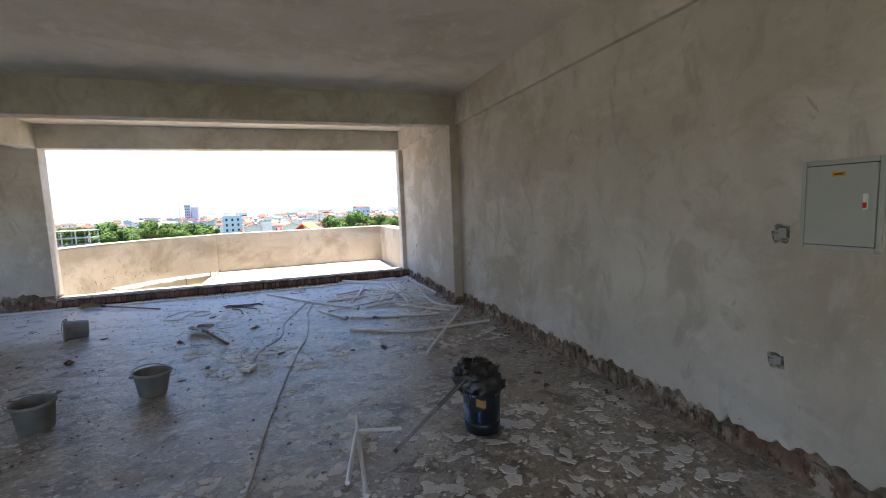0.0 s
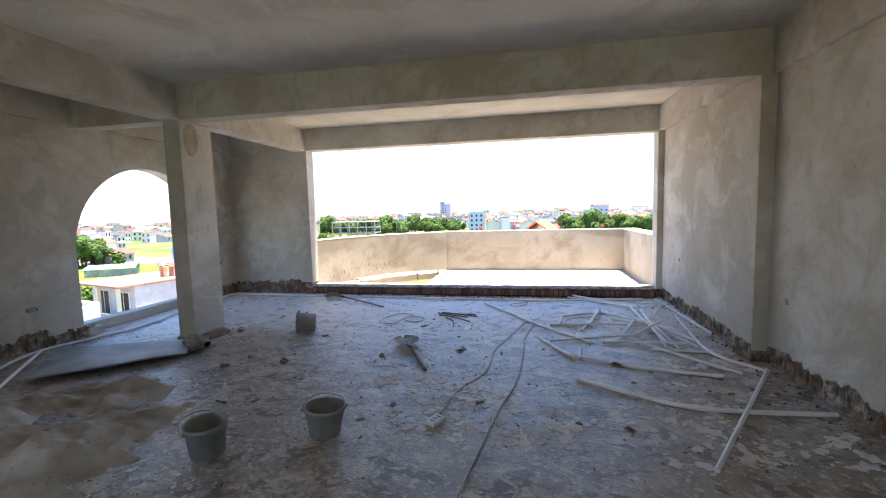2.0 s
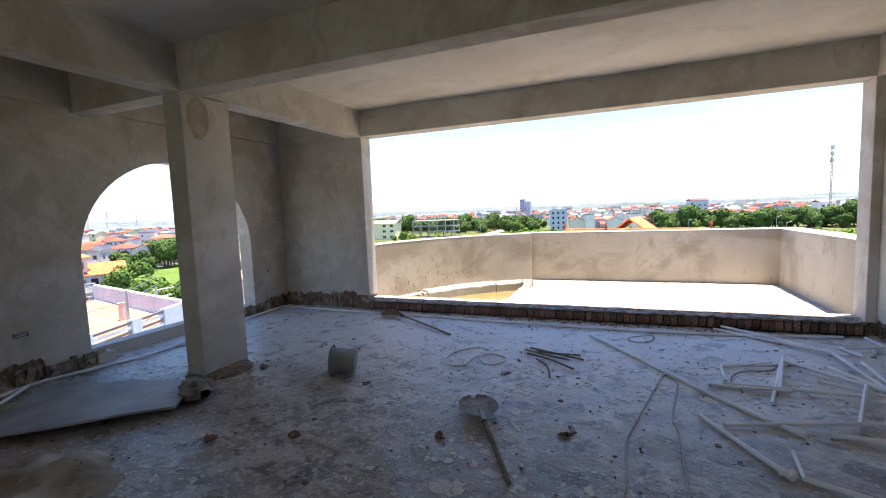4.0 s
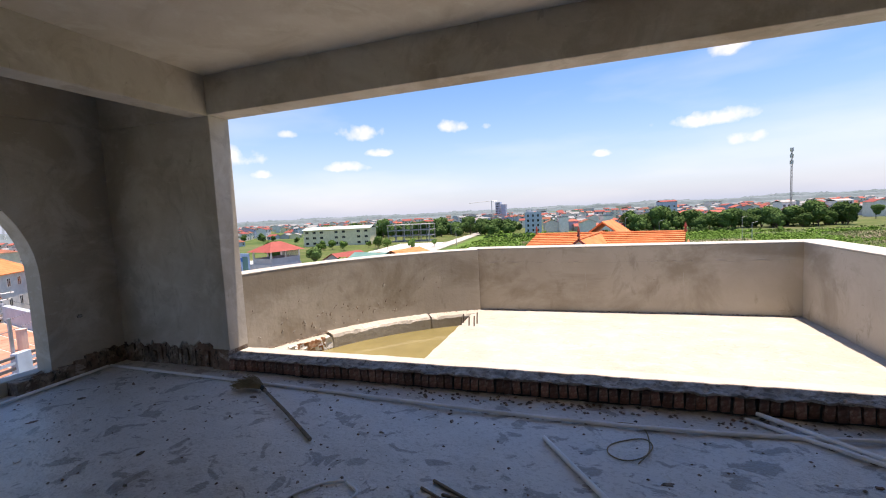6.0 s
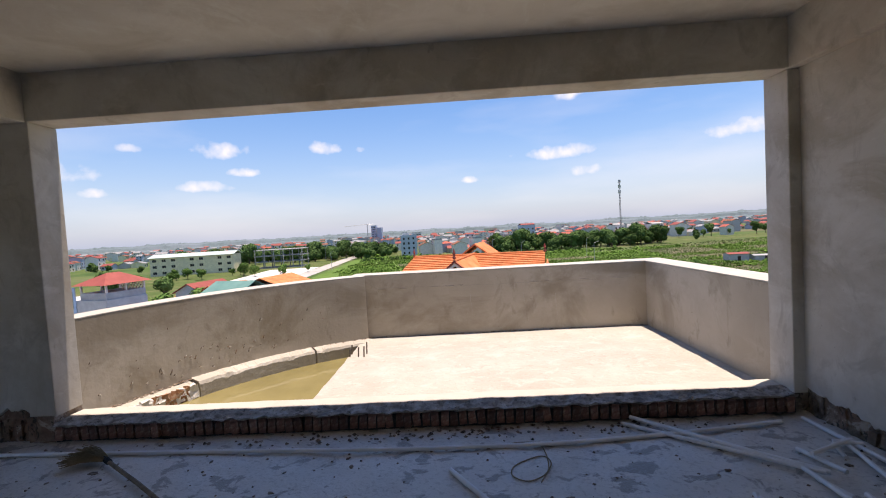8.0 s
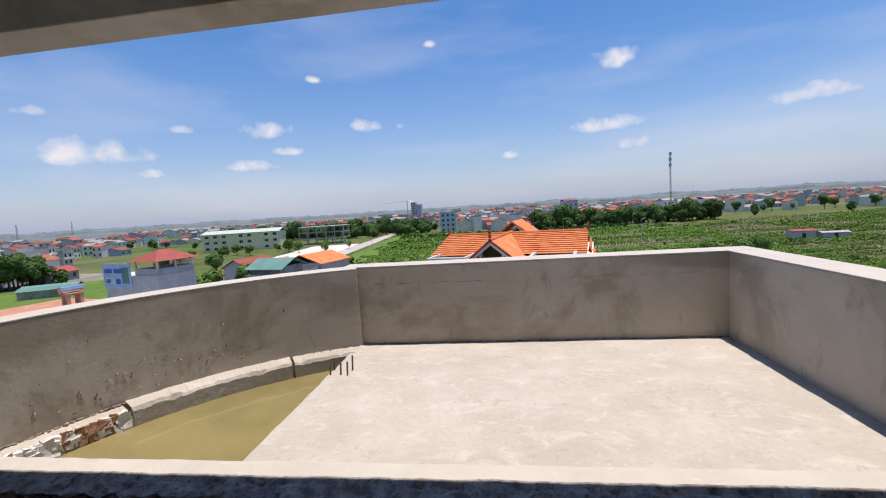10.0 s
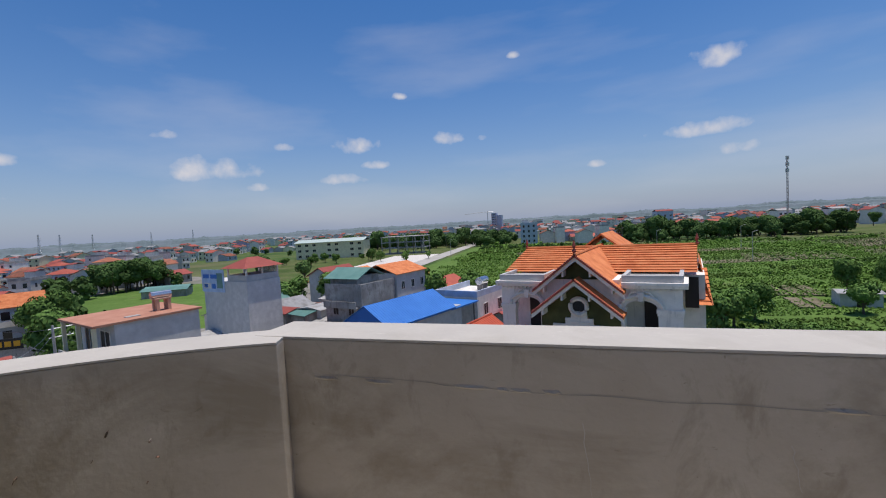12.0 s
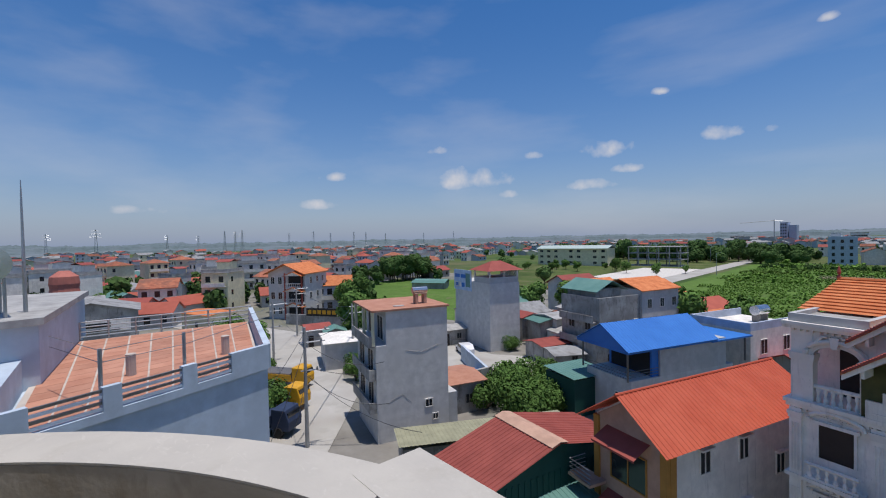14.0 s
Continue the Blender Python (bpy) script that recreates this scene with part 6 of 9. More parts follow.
roof_slope(red_shed, "roof_slope", M_RUSTROOF, (5.0, 6.3, 4.5), (0, 6.3, 4.5), (5.0, 0.0, 5.9), 0.28, 0.04, "red ribbed metal roof slope")
part("ridge_cap", Mesh().extrude([(-0.6, 5.80), (0.0, 5.97), (0.6, 5.84), (0.6, 5.87), (0.0, 6.0), (-0.6, 5.83)], "x", 0, 5.0), M_PEACH, red_shed, "pink ridge cap")
for i in range(25):
    part("wall_rib", Mesh().box(4.7, 4.75, -4.4 + 0.42 * i, -4.3 + 0.42 * i, 0.2, 4.4), M_DARKGREEN, red_shed)
olive_shed = thing("olive_shed", "low shed under an olive fibre-cement roof", "shed", m=pose(-21.6, 25.6, G, 0, 0, 62))
part("wall", Mesh().box(0, 13, 3.0, 6.0, 0, 2.5), M_STAINED, olive_shed)
roof_slope(olive_shed, "roof_slope", plain("olive_sheet", (0.30, 0.29, 0.19)), (-0.3, 2.6, 2.9), (13.3, 2.6, 2.9), (-0.3, 6.4, 2.6), 0.3, 0.02)
teal = thing("teal_shed", "small shed with a teal metal roof", "shed", m=pose(-13.2, 23.8, G, 0, 0, 70))
part("wall", Mesh().box(0, 7, 0, 4, 0, 3.0), M_STAINED, teal)
roof_slope(teal, "roof_slope", M_GREENROOF, (-0.3, -0.3, 3.1), (7.3, -0.3, 3.1), (-0.3, 4.3, 3.5), 0.3)

# house with the long red roof
red_house = thing("red_roof_house", "cream house with peach gable front and long red metal roof", "house", m=pose(-9.9, 30.2, G, 0, 0, 75))
part("wall", gable_walls(0.5, 12.2, -1.75, 2.5, 0, 7.55, 1.5, "x"), M_WHITE, red_house, "cream rendered side wall")
part("gable_front", gable_walls(0.42, 0.5, -1.7, 2.45, 0, 7.5, 1.4, "x"), M_PEACH, red_house, "peach rendered gable front")
for y in (-1.8, 2.2):
    part("pilaster", Mesh().box(0.30, 0.55, y, y + 0.34, 0, 7.5), M_OCHRE, red_house, "ochre brick pilaster")
part("side_pilaster", Mesh().box(0.55, 0.95, -1.82, -1.75, 0, 7.4), M_OCHRE, red_house)
roof_slope(red_house, "roof_slope", M_BRIGHTRED, (-0.4, -2.35, 7.35), (12.6, -2.35, 7.35), (-0.4, 0.375, 9.25), 0.3, 0.03, "red ribbed metal roof slope")
roof_slope(red_house, "roof_slope", M_BRIGHTRED, (12.6, 3.1, 7.35), (-0.4, 3.1, 7.35), (12.6, 0.375, 9.25), 0.3, 0.03, "red ribbed metal roof slope")
part("ridge_cap", Mesh().tube([(-0.45, 0.375, 9.28), (12.6, 0.375, 9.28)], 0.07, 6), M_BRIGHTRED, red_house)
for x, z in ((3.0, 5.6), (6.0, 5.6), (9.2, 4.1), (3.0, 2.4), (6.0, 2.4)):
    pane(red_house, x, -1.75, z, 0.85, 1.2, "y-", M_DARK, M_WHITE)
    part("sunshade", Mesh().box(x - 0.5, x + 0.5, -2.0, -1.76, z + 1.22, z + 1.3), M_WHITE, red_house)
pane(red_house, 0.42, 0.4, 4.6, 2.2, 1.8, "x-", M_GLASSD, M_OCHRE)
pane(red_house, 0.42, 0.4, 1.2, 2.2, 1.8, "x-", M_GLASSD, M_OCHRE)
part("awning", Mesh().add([(-0.7, -0.9, 3.3), (-0.7, 1.7, 3.3), (0.4, 1.7, 3.9), (0.4, -0.9, 3.9), (-0.7, -0.9, 3.2), (-0.7, 1.7, 3.2)], [(0, 1, 2, 3), (0, 4, 5, 1)]), M_RUSTROOF, red_house, "dark red awning")
part("awning", Mesh().add([(-0.7, -0.9, 6.7), (-0.7, 1.7, 6.7), (0.4, 1.7, 7.2), (0.4, -0.9, 7.2), (-0.7, -0.9, 6.6), (-0.7, 1.7, 6.6)], [(0, 1, 2, 3), (0, 4, 5, 1)]), M_RUSTROOF, red_house, "dark red awning")
for k in range(4):
    part("balcony_rail", Mesh().tube([(0.4, 3.3, 4.3 + 0.22 * k), (-0.7, 3.3, 4.3 + 0.22 * k), (-0.7, 1.8, 4.3 + 0.22 * k)], 0.025, 5), M_GALV, red_house)
part("balcony", Mesh().box(-0.75, 0.42, 1.8, 3.4, 4.05, 4.2), M_PEACH, red_house)

# ---- the white villa ----
villa = thing("white_villa", "ornate white villa with orange tiled roofs and olive gable", "house", m=pose(0.25, 33.6, G, 0, 0, -12))


def V(z):
    return z - G


VL, VR = -4.95, 4.50
part("wall", Mesh().box(VL, VR, 0.0, 12, 0, V(-5.65)), M_WHITE, villa)
part("bay_wall", Mesh().box(-2.35, 1.60, 0.0, 1.999, V(-5.65), V(-1.9)), M_WHITE, villa)
part("upper_wall", Mesh().box(VL + 0.1, VR - 0.1, 2.0, 12, V(-5.65), V(-1.9)), M_WHITE, villa)
# loggia piers, arches, parapet above
for x0, x1 in ((VL, -4.15), (-2.62, -2.35), (1.60, 1.85), (3.40, VR)):
    part("pier", Mesh().box(x0, x1, 0.0, 0.45, V(-5.6), V(-2.35)), M_WHITE, villa)
    part("capital", Mesh().box(x0 - 0.07, x1 + 0.07, -0.07, 0.5, V(-3.55), V(-3.38)).box(x0 - 0.04, x1 + 0.04, -0.04, 0.48, V(-3.7), V(-3.55)), M_WHITE, villa)
for x0, x1 in ((-4.15, -2.62), (1.85, 3.40)):
    k = 12
    top = V(-2.35)
    am = Mesh()
    c, r = (x0 + x1) / 2, (x1 - x0) / 2
    cur = [(c - r * math.cos(math.pi * i / k), V(-3.4) + 0.45 * math.sin(math.pi * i / k)) for i in range(k + 1)]
    am.extrude([(x0, top)] + cur + [(x1, top)], "y", 0.02, 0.42)
    part("arch", am, M_WHITE, villa)
    am = Mesh()
    for rr, y in ((0.10, -0.04),):
        am.tube([(c - (r + 0.25) * math.cos(math.pi * i / k), y, V(-3.38) + 0.68 * math.sin(math.pi * i / k)) for i in range(k + 1)], rr, 6)
    part("arch_moulding", am, M_WHITE, villa)
    baluster_row(villa, (x0, 0.15, V(-5.5)), (x1, 0.15, V(-5.5)), 6, 0.75)
for x0, x1, w0, w1 in ((VL - 0.15, -2.3, 0.1, 0), (1.75, VR + 0.15, 0, 0.1)):
    part("cornice", Mesh().extrude([(-0.2, V(-2.3)), (2.2, V(-2.3)), (2.2, V(-2.0)), (-0.3, V(-2.0)), (-0.3, V(-2.15)), (-0.2, V(-2.15))], "x", x0 - w0, x1 + w1), M_WHITE, villa)
for x0, x1 in ((VL - 0.05, -2.3), (1.75, VR + 0.05)):
    part("roof_parapet", Mesh().box(x0, x1, -0.1, 0.1, V(-2.0), V(-1.65)).box(x0, x0 + 0.2, 0.1, 2.4, V(-2.0), V(-1.65)).box(x1 - 0.2, x1, 0.1, 2.4, V(-2.0), V(-1.65)), M_GREYWALL, villa, "weathered roof parapet")
    part("flat_roof", Mesh().box(x0 + 0.2, x1 - 0.2, 0.1, 2.4, V(-2.0), V(-1.85)), M_STAINED, villa)
for z, e in ((-5.62, 0.22), (-5.8, 0.14), (-8.95, 0.18), (-12.1, 0.18)):
    part("string_course", Mesh().box(VL - e, VR + e, -e, 12 + e, V(z), V(z) + 0.16), M_WHITE, villa)
for x in (VL - 0.02, -2.25, 1.65, VR - 0.42):
    part("pilaster", Mesh().box(x, x + 0.45, -0.12, 0.0, 0, V(-5.85)), M_WHITE, villa)
    part("pilaster_capital", Mesh().box(x - 0.06, x + 0.51, -0.2, 0.0, V(-6.15), V(-6.0)).box(x - 0.03, x + 0.48, -0.17, 0.0, V(-6.3), V(-6.15)), M_WHITE, villa)
# gables
GC = -0.45
part("gable_wall", Mesh().extrude([(GC - 2.15, V(-2.6)), (GC + 2.15, V(-2.6)), (GC, V(-0.85))], "y", 0.1, 0.5).extrude([(GC - 2.1, V(-5.5)), (GC + 2.1, V(-5.5)), (GC + 2.1, V(-3.75)), (GC, V(-2.1)), (GC - 2.1, V(-3.75))], "y", -0.1, 0.2), M_OLIVE, villa, "dark olive gable wall")
for apex, foot, half, y0, y1 in ((-0.62, -2.55, 2.38, -0.75, 0.3), (-1.85, -3.72, 2.38, -1.15, 0.1)):
    for s in (-1, 1):
        k = (apex - foot) / half
        bm_ = Mesh().extrude([(GC, V(apex)), (GC + s * half, V(foot)), (GC + s * half, V(foot) - 0.22), (GC, V(apex) - 0.22)], "y", y0 + 0.08, y0 + 0.2)
        part("bargeboard", bm_, M_WHITE, villa, "white bargeboard")
        part("gable_roof", Mesh().extrude([(GC, V(apex)), (GC + s * half, V(foot)), (GC + s * half, V(foot) + 0.12), (GC, V(apex) + 0.12)], "y", y0, y1 + (7.5 if apex > -1 else 0)), M_TILE, villa, "orange tiled gable slope")
        cap = Mesh()
        for i in range(30):
            t0 = i / 30
            cap.box(GC + s * half * t0 - 0.045, GC + s * half * t0 + 0.045, y0 - 0.04, y0 + 0.14, V(apex + (foot - apex) * t0) + 0.03, V(apex + (foot - apex) * t0) + 0.135)
        part("verge_tiles", cap, M_RUSTROOF, villa, "dark red verge tiles")
        for t0 in (0.3, 0.75):
            x = GC + s * half * t0
            part("bracket", Mesh().box(x - 0.05, x + 0.05, y0 + 0.2, 0.1, V(apex + (foot - apex) * t0) - 0.5, V(apex + (foot - apex) * t0) - 0.18), M_WHITE, villa)
# stepped white panel with a roundel
steps = [(GC - 1.95, -5.5), (GC - 1.95, -4.75), (GC - 1.45, -4.75), (GC - 1.45, -4.35), (GC - 0.75, -4.35), (GC - 0.75, -4.0), (GC - 0.45, -4.0), (GC - 0.4, -3.6), (GC + 0.4, -3.6), (GC + 0.45, -4.0), (GC + 0.75, -4.0), (GC + 0.75, -4.35), (GC + 1.45, -4.35), (GC + 1.45, -4.75), (GC + 1.95, -4.75), (GC + 1.95, -5.5)]
part("stepped_panel", Mesh().extrude([(x, V(z)) for x, z in steps], "y", -0.2, -0.1), M_WHITE, villa)
ring = Mesh()
ring.tube([(GC + 0.44 * math.cos(a * math.pi / 10), -0.2, V(-3.35) + 0.44 * math.sin(a * math.pi / 10)) for a in range(21)], 0.13, 6)
part("roundel", ring, M_WHITE, villa)
# solid near-black disc: the hole's shade is painted, nothing is cut
part("roundel_hole", Mesh().tube([(GC, -0.2, V(-3.35)), (GC, -0.12, V(-3.35))], 0.36, 18), M_DARK, villa)
part("scroll", Mesh().tube([(GC - 0.55, -0.25, V(-5.05)), (GC - 0.3, -0.28, V(-4.95)), (GC + 0.3, -0.28, V(-4.95)), (GC + 0.55, -0.25, V(-5.05))], 0.12, 6).box(GC - 0.2, GC + 0.2, -0.3, -0.1, V(-5.7), V(-5.1)).box(GC - 1.0, GC + 1.0, -0.26, -0.2, V(-4.65), V(-4.55)), M_WHITE, villa)
# carved mouldings: dentils, frieze panels, keystones, window aprons
for z, x0, x1 in ((-2.42, VL, -2.4), (-2.42, 1.65, VR), (-5.92, VL, VR), (-9.08, VL, VR)):
    dn = Mesh()
    n_ = int((x1 - x0) / 0.22)
    for i in range(n_):
        x = x0 + (x1 - x0) * (i + 0.5) / n_
        dn.box(x - 0.05, x + 0.05, -0.11, 0.0, V(z), V(z) + 0.12)
    part("dentil_course", dn, M_WHITE, villa)
for c, w in ((-3.385, 1.5), (2.625, 1.5)):
    part("keystone", Mesh().extrude([(c - 0.1, V(-2.98)), (c + 0.1, V(-2.98)), (c + 0.16, V(-2.5)), (c - 0.16, V(-2.5))], "y", -0.14, 0.02), M_WHITE, villa)
    for s in (-1, 1):
        part("arch_scroll", Mesh().tube([(c + s * (0.25 + 0.17 * k), -0.07, V(-2.52) - 0.055 * k * k + 0.05 * (k % 2)) for k in range(4)], 0.055, 6), M_WHITE, villa)
for x in (VL - 0.02, -2.25, 1.65, VR - 0.42):
    for z0, z1 in ((-8.6, -6.5), (-11.8, -9.4)):
        fl = Mesh()
        for k in range(3):
            fl.box(x + 0.08 + 0.115 * k, x + 0.14 + 0.115 * k, -0.15, -0.12, V(z0), V(z1))
        part("fluting", fl, M_WHITE, villa)
for z in (-6.12, -9.24):
    for c, w in ((-3.35, 1.6), (GC, 1.9), (3.2, 1.7)):
        part("frieze_panel", Mesh().box(c - w / 2, c + w / 2, -0.05, 0.0, V(z) - 0.06, V(z) - 0.02).box(c - w / 2, c + w / 2, -0.05, 0.0, V(z) + 0.12, V(z) + 0.16), M_WHITE, villa)
        part("rosette", Mesh().tube([(c + 0.22 * math.cos(a * math.pi / 5), -0.07, V(z) + 0.05 + 0.07 * math.sin(a * math.pi / 5)) for a in range(11)], 0.03, 5), M_WHITE, villa)
part("panel_border", Mesh().box(GC - 1.75, GC + 1.75, -0.23, -0.2, V(-5.25), V(-5.2)).box(GC - 1.25, GC + 1.25, -0.23, -0.2, V(-4.6), V(-4.55)).box(GC - 0.55, GC + 0.55, -0.23, -0.2, V(-4.25), V(-4.2)), M_WHITE, villa)
# main tiled roof
RY, RZ, EZ = 6.2, -0.60, -1.80
tiled_slope(villa, "roof_slope", M_TILE, (-5.6, 2.2, V(EZ)), (5.15, 2.2, V(EZ)), (5.2, RY, V(RZ)), (-5.4, RY, V(RZ)), 11, "orange tiled roof slope in courses")
tiled_slope(villa, "roof_slope", M_TILE, (5.15, 10.2, V(EZ)), (-5.6, 10.2, V(EZ)), (-5.4, RY, V(RZ)), (5.2, RY, V(RZ)), 11, "orange tiled roof slope in courses")
tiled_slope(villa, "roof_slope", M_TILE, (4.95, 2.6, V(-3.6)), (5.8, 2.6, V(-3.6)), (5.65, 5.5, V(-1.9)), (4.95, 5.5, V(-1.9)), 9, "orange tiled roof slope in courses")
tiled_slope(villa, "roof_slope", M_TILE, (5.8, 2.6, V(-3.6)), (5.8, 12, V(-3.6)), (5.25, 12, V(-1.5)), (5.25, 4.6, V(-1.5)), 9, "orange tiled roof slope in courses")
part("side_wall", Mesh().box(VR - 0.1, 5.5, 3.0, 12, 0, V(-2.0)), M_WHITE, villa)
part("side_panel", Mesh().box(VR + 0.06, 5.2, 2.45, 2.6, V(-3.7), V(-2.05)), M_BROWNWIN, villa, "dark brown boarded side panel")
part("loggia_door", Mesh().box(2.6, 3.35, 1.92, 1.998, V(-5.6), V(-3.3)), M_BROWNWIN, villa, "dark brown loggia door")
part("loggia_door", Mesh().box(-3.9, -3.2, 1.92, 1.998, V(-5.6), V(-3.3)), M_BROWNWIN, villa, "dark brown loggia door")
part("ridge_tiles", Mesh().tube([(-5.45, RY, V(RZ) + 0.05), (5.25, RY, V(RZ) + 0.05)], 0.1, 6), M_TILE, villa)
part("cross_ridge", Mesh().tube([(GC, -0.75, V(-0.62) + 0.12), (GC, 7.8, V(-0.62) + 0.12)], 0.09, 6), M_TILE, villa)
part("back_gable_roof", Mesh().extrude([(GC - 2.4, V(-1.6)), (GC, V(0.15)), (GC + 2.4, V(-1.6)), (GC + 2.4, V(-1.5)), (GC, V(0.28)), (GC - 2.4, V(-1.5))], "y", 7.0, 12.0), M_TILE, villa, "orange tiled gable slope")
for x, y, z in ((GC, -0.7, -0.4), (-5.4, RY, RZ), (5.2, RY, RZ)):
    part("finial", Mesh().lathe([(0.06, 0), (0.12, 0.12), (0.05, 0.25), (0.1, 0.4), (0.02, 0.7)], x, y, 8, V(z)), M_RUSTROOF, villa)
# windows, hoods, balconies of the lower storeys
for z0, z1 in ((-7.75, -6.3), (-10.9, -9.4), (-14.2, -12.6)):
    for c, w in ((-3.35, 1.15), (GC, 1.4), (3.2, 1.3)):
        lo = z0 - (0.4 if c == GC else 0)
        w_ = part("window", Mesh().box(c - w / 2, c + w / 2, -0.03, 0.02, V(lo), V(z1)), M_BROWNWIN, villa, "dark brown shuttered window")
        part("frame", Mesh().box(c - w / 2 - 0.1, c - w / 2, -0.08, 0.0, V(lo), V(z1)).box(c + w / 2, c + w / 2 + 0.1, -0.08, 0.0, V(lo), V(z1)).box(c - w / 2 - 0.2, c + w / 2 + 0.2, -0.16, 0.0, V(z1), V(z1) + 0.14), M_WHITE, w_)
        if c != GC:
            k = 8
            part("hood", Mesh().tube([(c - (w / 2 + 0.35) * math.cos(math.pi * i / k), -0.12, V(z1) + 0.18 + 0.4 * math.sin(math.pi * i / k)) for i in range(k + 1)], 0.09, 6), M_WHITE, villa)
            part("balcony_floor", Mesh().box(c - w / 2 - 0.4, c + w / 2 + 0.4, -0.6, 0.0, V(z0) - 1.0, V(z0) - 0.85), M_WHITE, villa)
            baluster_row(villa, (c - w / 2 - 0.3, -0.5, V(z0) - 0.8), (c + w / 2 + 0.3, -0.5, V(z0) - 0.8), 6, 0.6)
# porch roof over the entrance balcony
for s in (-1, 1):
    part("porch_roof", Mesh().extrude([(GC, V(-8.55)), (GC + s * 2.0, V(-9.95)), (GC + s * 2.0, V(-9.83)), (GC, V(-8.43))], "y", -2.0, 0.0), M_RUSTROOF, villa, "dark red tiled porch slope")
    part("porch_board", Mesh().extrude([(GC, V(-8.6)), (GC + s * 1.9, V(-9.95)), (GC + s * 1.9, V(-10.15)), (GC, V(-8.8))], "y", -1.98, -1.85), M_WHITE, villa)
    part("porch_column", Mesh().lathe([(0.22, 0), (0.18, 0.3), (0.16, 4.6), (0.25, 4.9)], GC + s * 1.5, -1.7, 10, 0.0), M_WHITE, villa)
part("porch_gable", Mesh().extrude([(GC - 1.7, V(-10.1)), (GC + 1.7, V(-10.1)), (GC, V(-8.85))], "y", -1.8, -1.7), M_WHITE, villa)
# small planted terrace beside the villa
side = thing("side_porch", "low orange-tiled porch with a white balustrade", "porch", m=pose(6.9, 34.0, G, 0, 0, -12))
tiled_slope(side, "roof_slope", M_TILE, (-1.0, -0.5, 6.0), (0.75, -0.5, 6.0), (0.65, 1.8, 6.9), (-1.0, 1.8, 6.9), 7)
part("wall", Mesh().box(-0.9, 0.5, -0.2, 1.7, 0, 5.95), M_STAINED, side)
baluster_row(side, (-1.15, 1.9, 7.0), (-1.15, -0.4, 6.6), 6, 0.8)
copy_scaled(3, 3.45, 33.9, 0.36, -5.65)

# ---- the pale blue neighbour with the tiled roof terrace ----
nb = thing("blue_neighbour_house", "pale blue house with a terracotta roof terrace and steel railings", "house")
NP = [(-14.6, 8.6), (-17.4, 16.0), (-28.2, 18.5), (-28.9, 9.2)]
part("wall", Mesh().prism([NP[0], NP[1], NP[2], NP[3]], G, -3.0), M_BLUEWASH, nb)
part("south_wall", Mesh().prism([(-14.6, 8.6), (-28.9, 9.2), (-29.5, 1.0), (-12.0, 1.5)], G, -1.9), M_BLUEWASH, nb)
part("deck", Mesh().prism([(-14.9, 8.7), (-17.6, 15.8), (-28.0, 18.3), (-28.7, 9.4)], -3.0, -2.88), M_JOINT, nb)


def lerp2(a, b, t):
    return (a[0] + (b[0] - a[0]) * t, a[1] + (b[1] - a[1]) * t)


deck_quad = [(-15.0, 8.9), (-17.55, 15.7), (-27.9, 18.2), (-28.6, 9.5)]
for i in range(9):
    for j in range(16):
        c = []
        for (u, v) in ((i + 0.04, j + 0.02), (i + 0.96, j + 0.02), (i + 0.96, j + 0.98), (i + 0.04, j + 0.98)):
            a = lerp2(deck_quad[0], deck_quad[1], u / 9)
            b = lerp2(deck_quad[3], deck_quad[2], u / 9)
            c.append(lerp2(a, b, v / 16))
        part("tile", Mesh().prism(c, -2.885, -2.865), M_TERRATILE, nb)


def parapet_run(a, b, z0, z1, t):
    d = Vector((b[0] - a[0], b[1] - a[1])).normalized()
    nrm = Vector((-d.y, d.x)) * t / 2
    return Mesh().prism([(a[0] - nrm.x, a[1] - nrm.y), (b[0] - nrm.x, b[1] - nrm.y), (b[0] + nrm.x, b[1] + nrm.y), (a[0] + nrm.x, a[1] + nrm.y)], z0, z1)


part("parapet_base", parapet_run(NP[0], NP[1], -3.0, -2.75, 0.2), M_BLUEWASH, nb)
for t0, t1 in ((0.0, 0.10), (0.30, 0.36), (0.58, 0.64), (0.80, 1.0)):
    part("parapet_pier", parapet_run(lerp2(NP[0], NP[1], t0), lerp2(NP[0], NP[1], t1), -2.75, -2.05, 0.2), M_BLUEWASH, nb)
for t0, t1 in ((0.10, 0.30), (0.36, 0.58), (0.64, 0.80)):
    for k in range(4):
        a, b = lerp2(NP[0], NP[1], t0), lerp2(NP[0], NP[1], t1)
        part("louvre", parapet_run(a, b, -2.70 + 0.17 * k, -2.62 + 0.17 * k, 0.08), M_STEEL if k % 2 else M_BLUEWASH, nb)
part("parapet_side", parapet_run(NP[1], NP[2], -3.0, -2.05, 0.25), M_BLUEWASH, nb)
for t in range(9):
    p = lerp2(NP[3], NP[2], t / 8)
    part("rail_post", Mesh().tube([(p[0], p[1], -2.9), (p[0], p[1], -1.95)], 0.05, 6), M_GALV, nb)
for k in range(4):
    part("rail", Mesh().tube([(*NP[3], -2.7 + 0.25 * k), (*NP[2], -2.7 + 0.25 * k)], 0.035, 6), M_GALV, nb)
for t in (0.3, 0.6):
    p = lerp2(NP[0], NP[1], t)
    part("tall_post", Mesh().tube([(p[0] - 0.25, p[1], -2.9), (p[0] - 0.25, p[1], -1.0)], 0.055, 8), M_GALV, nb)
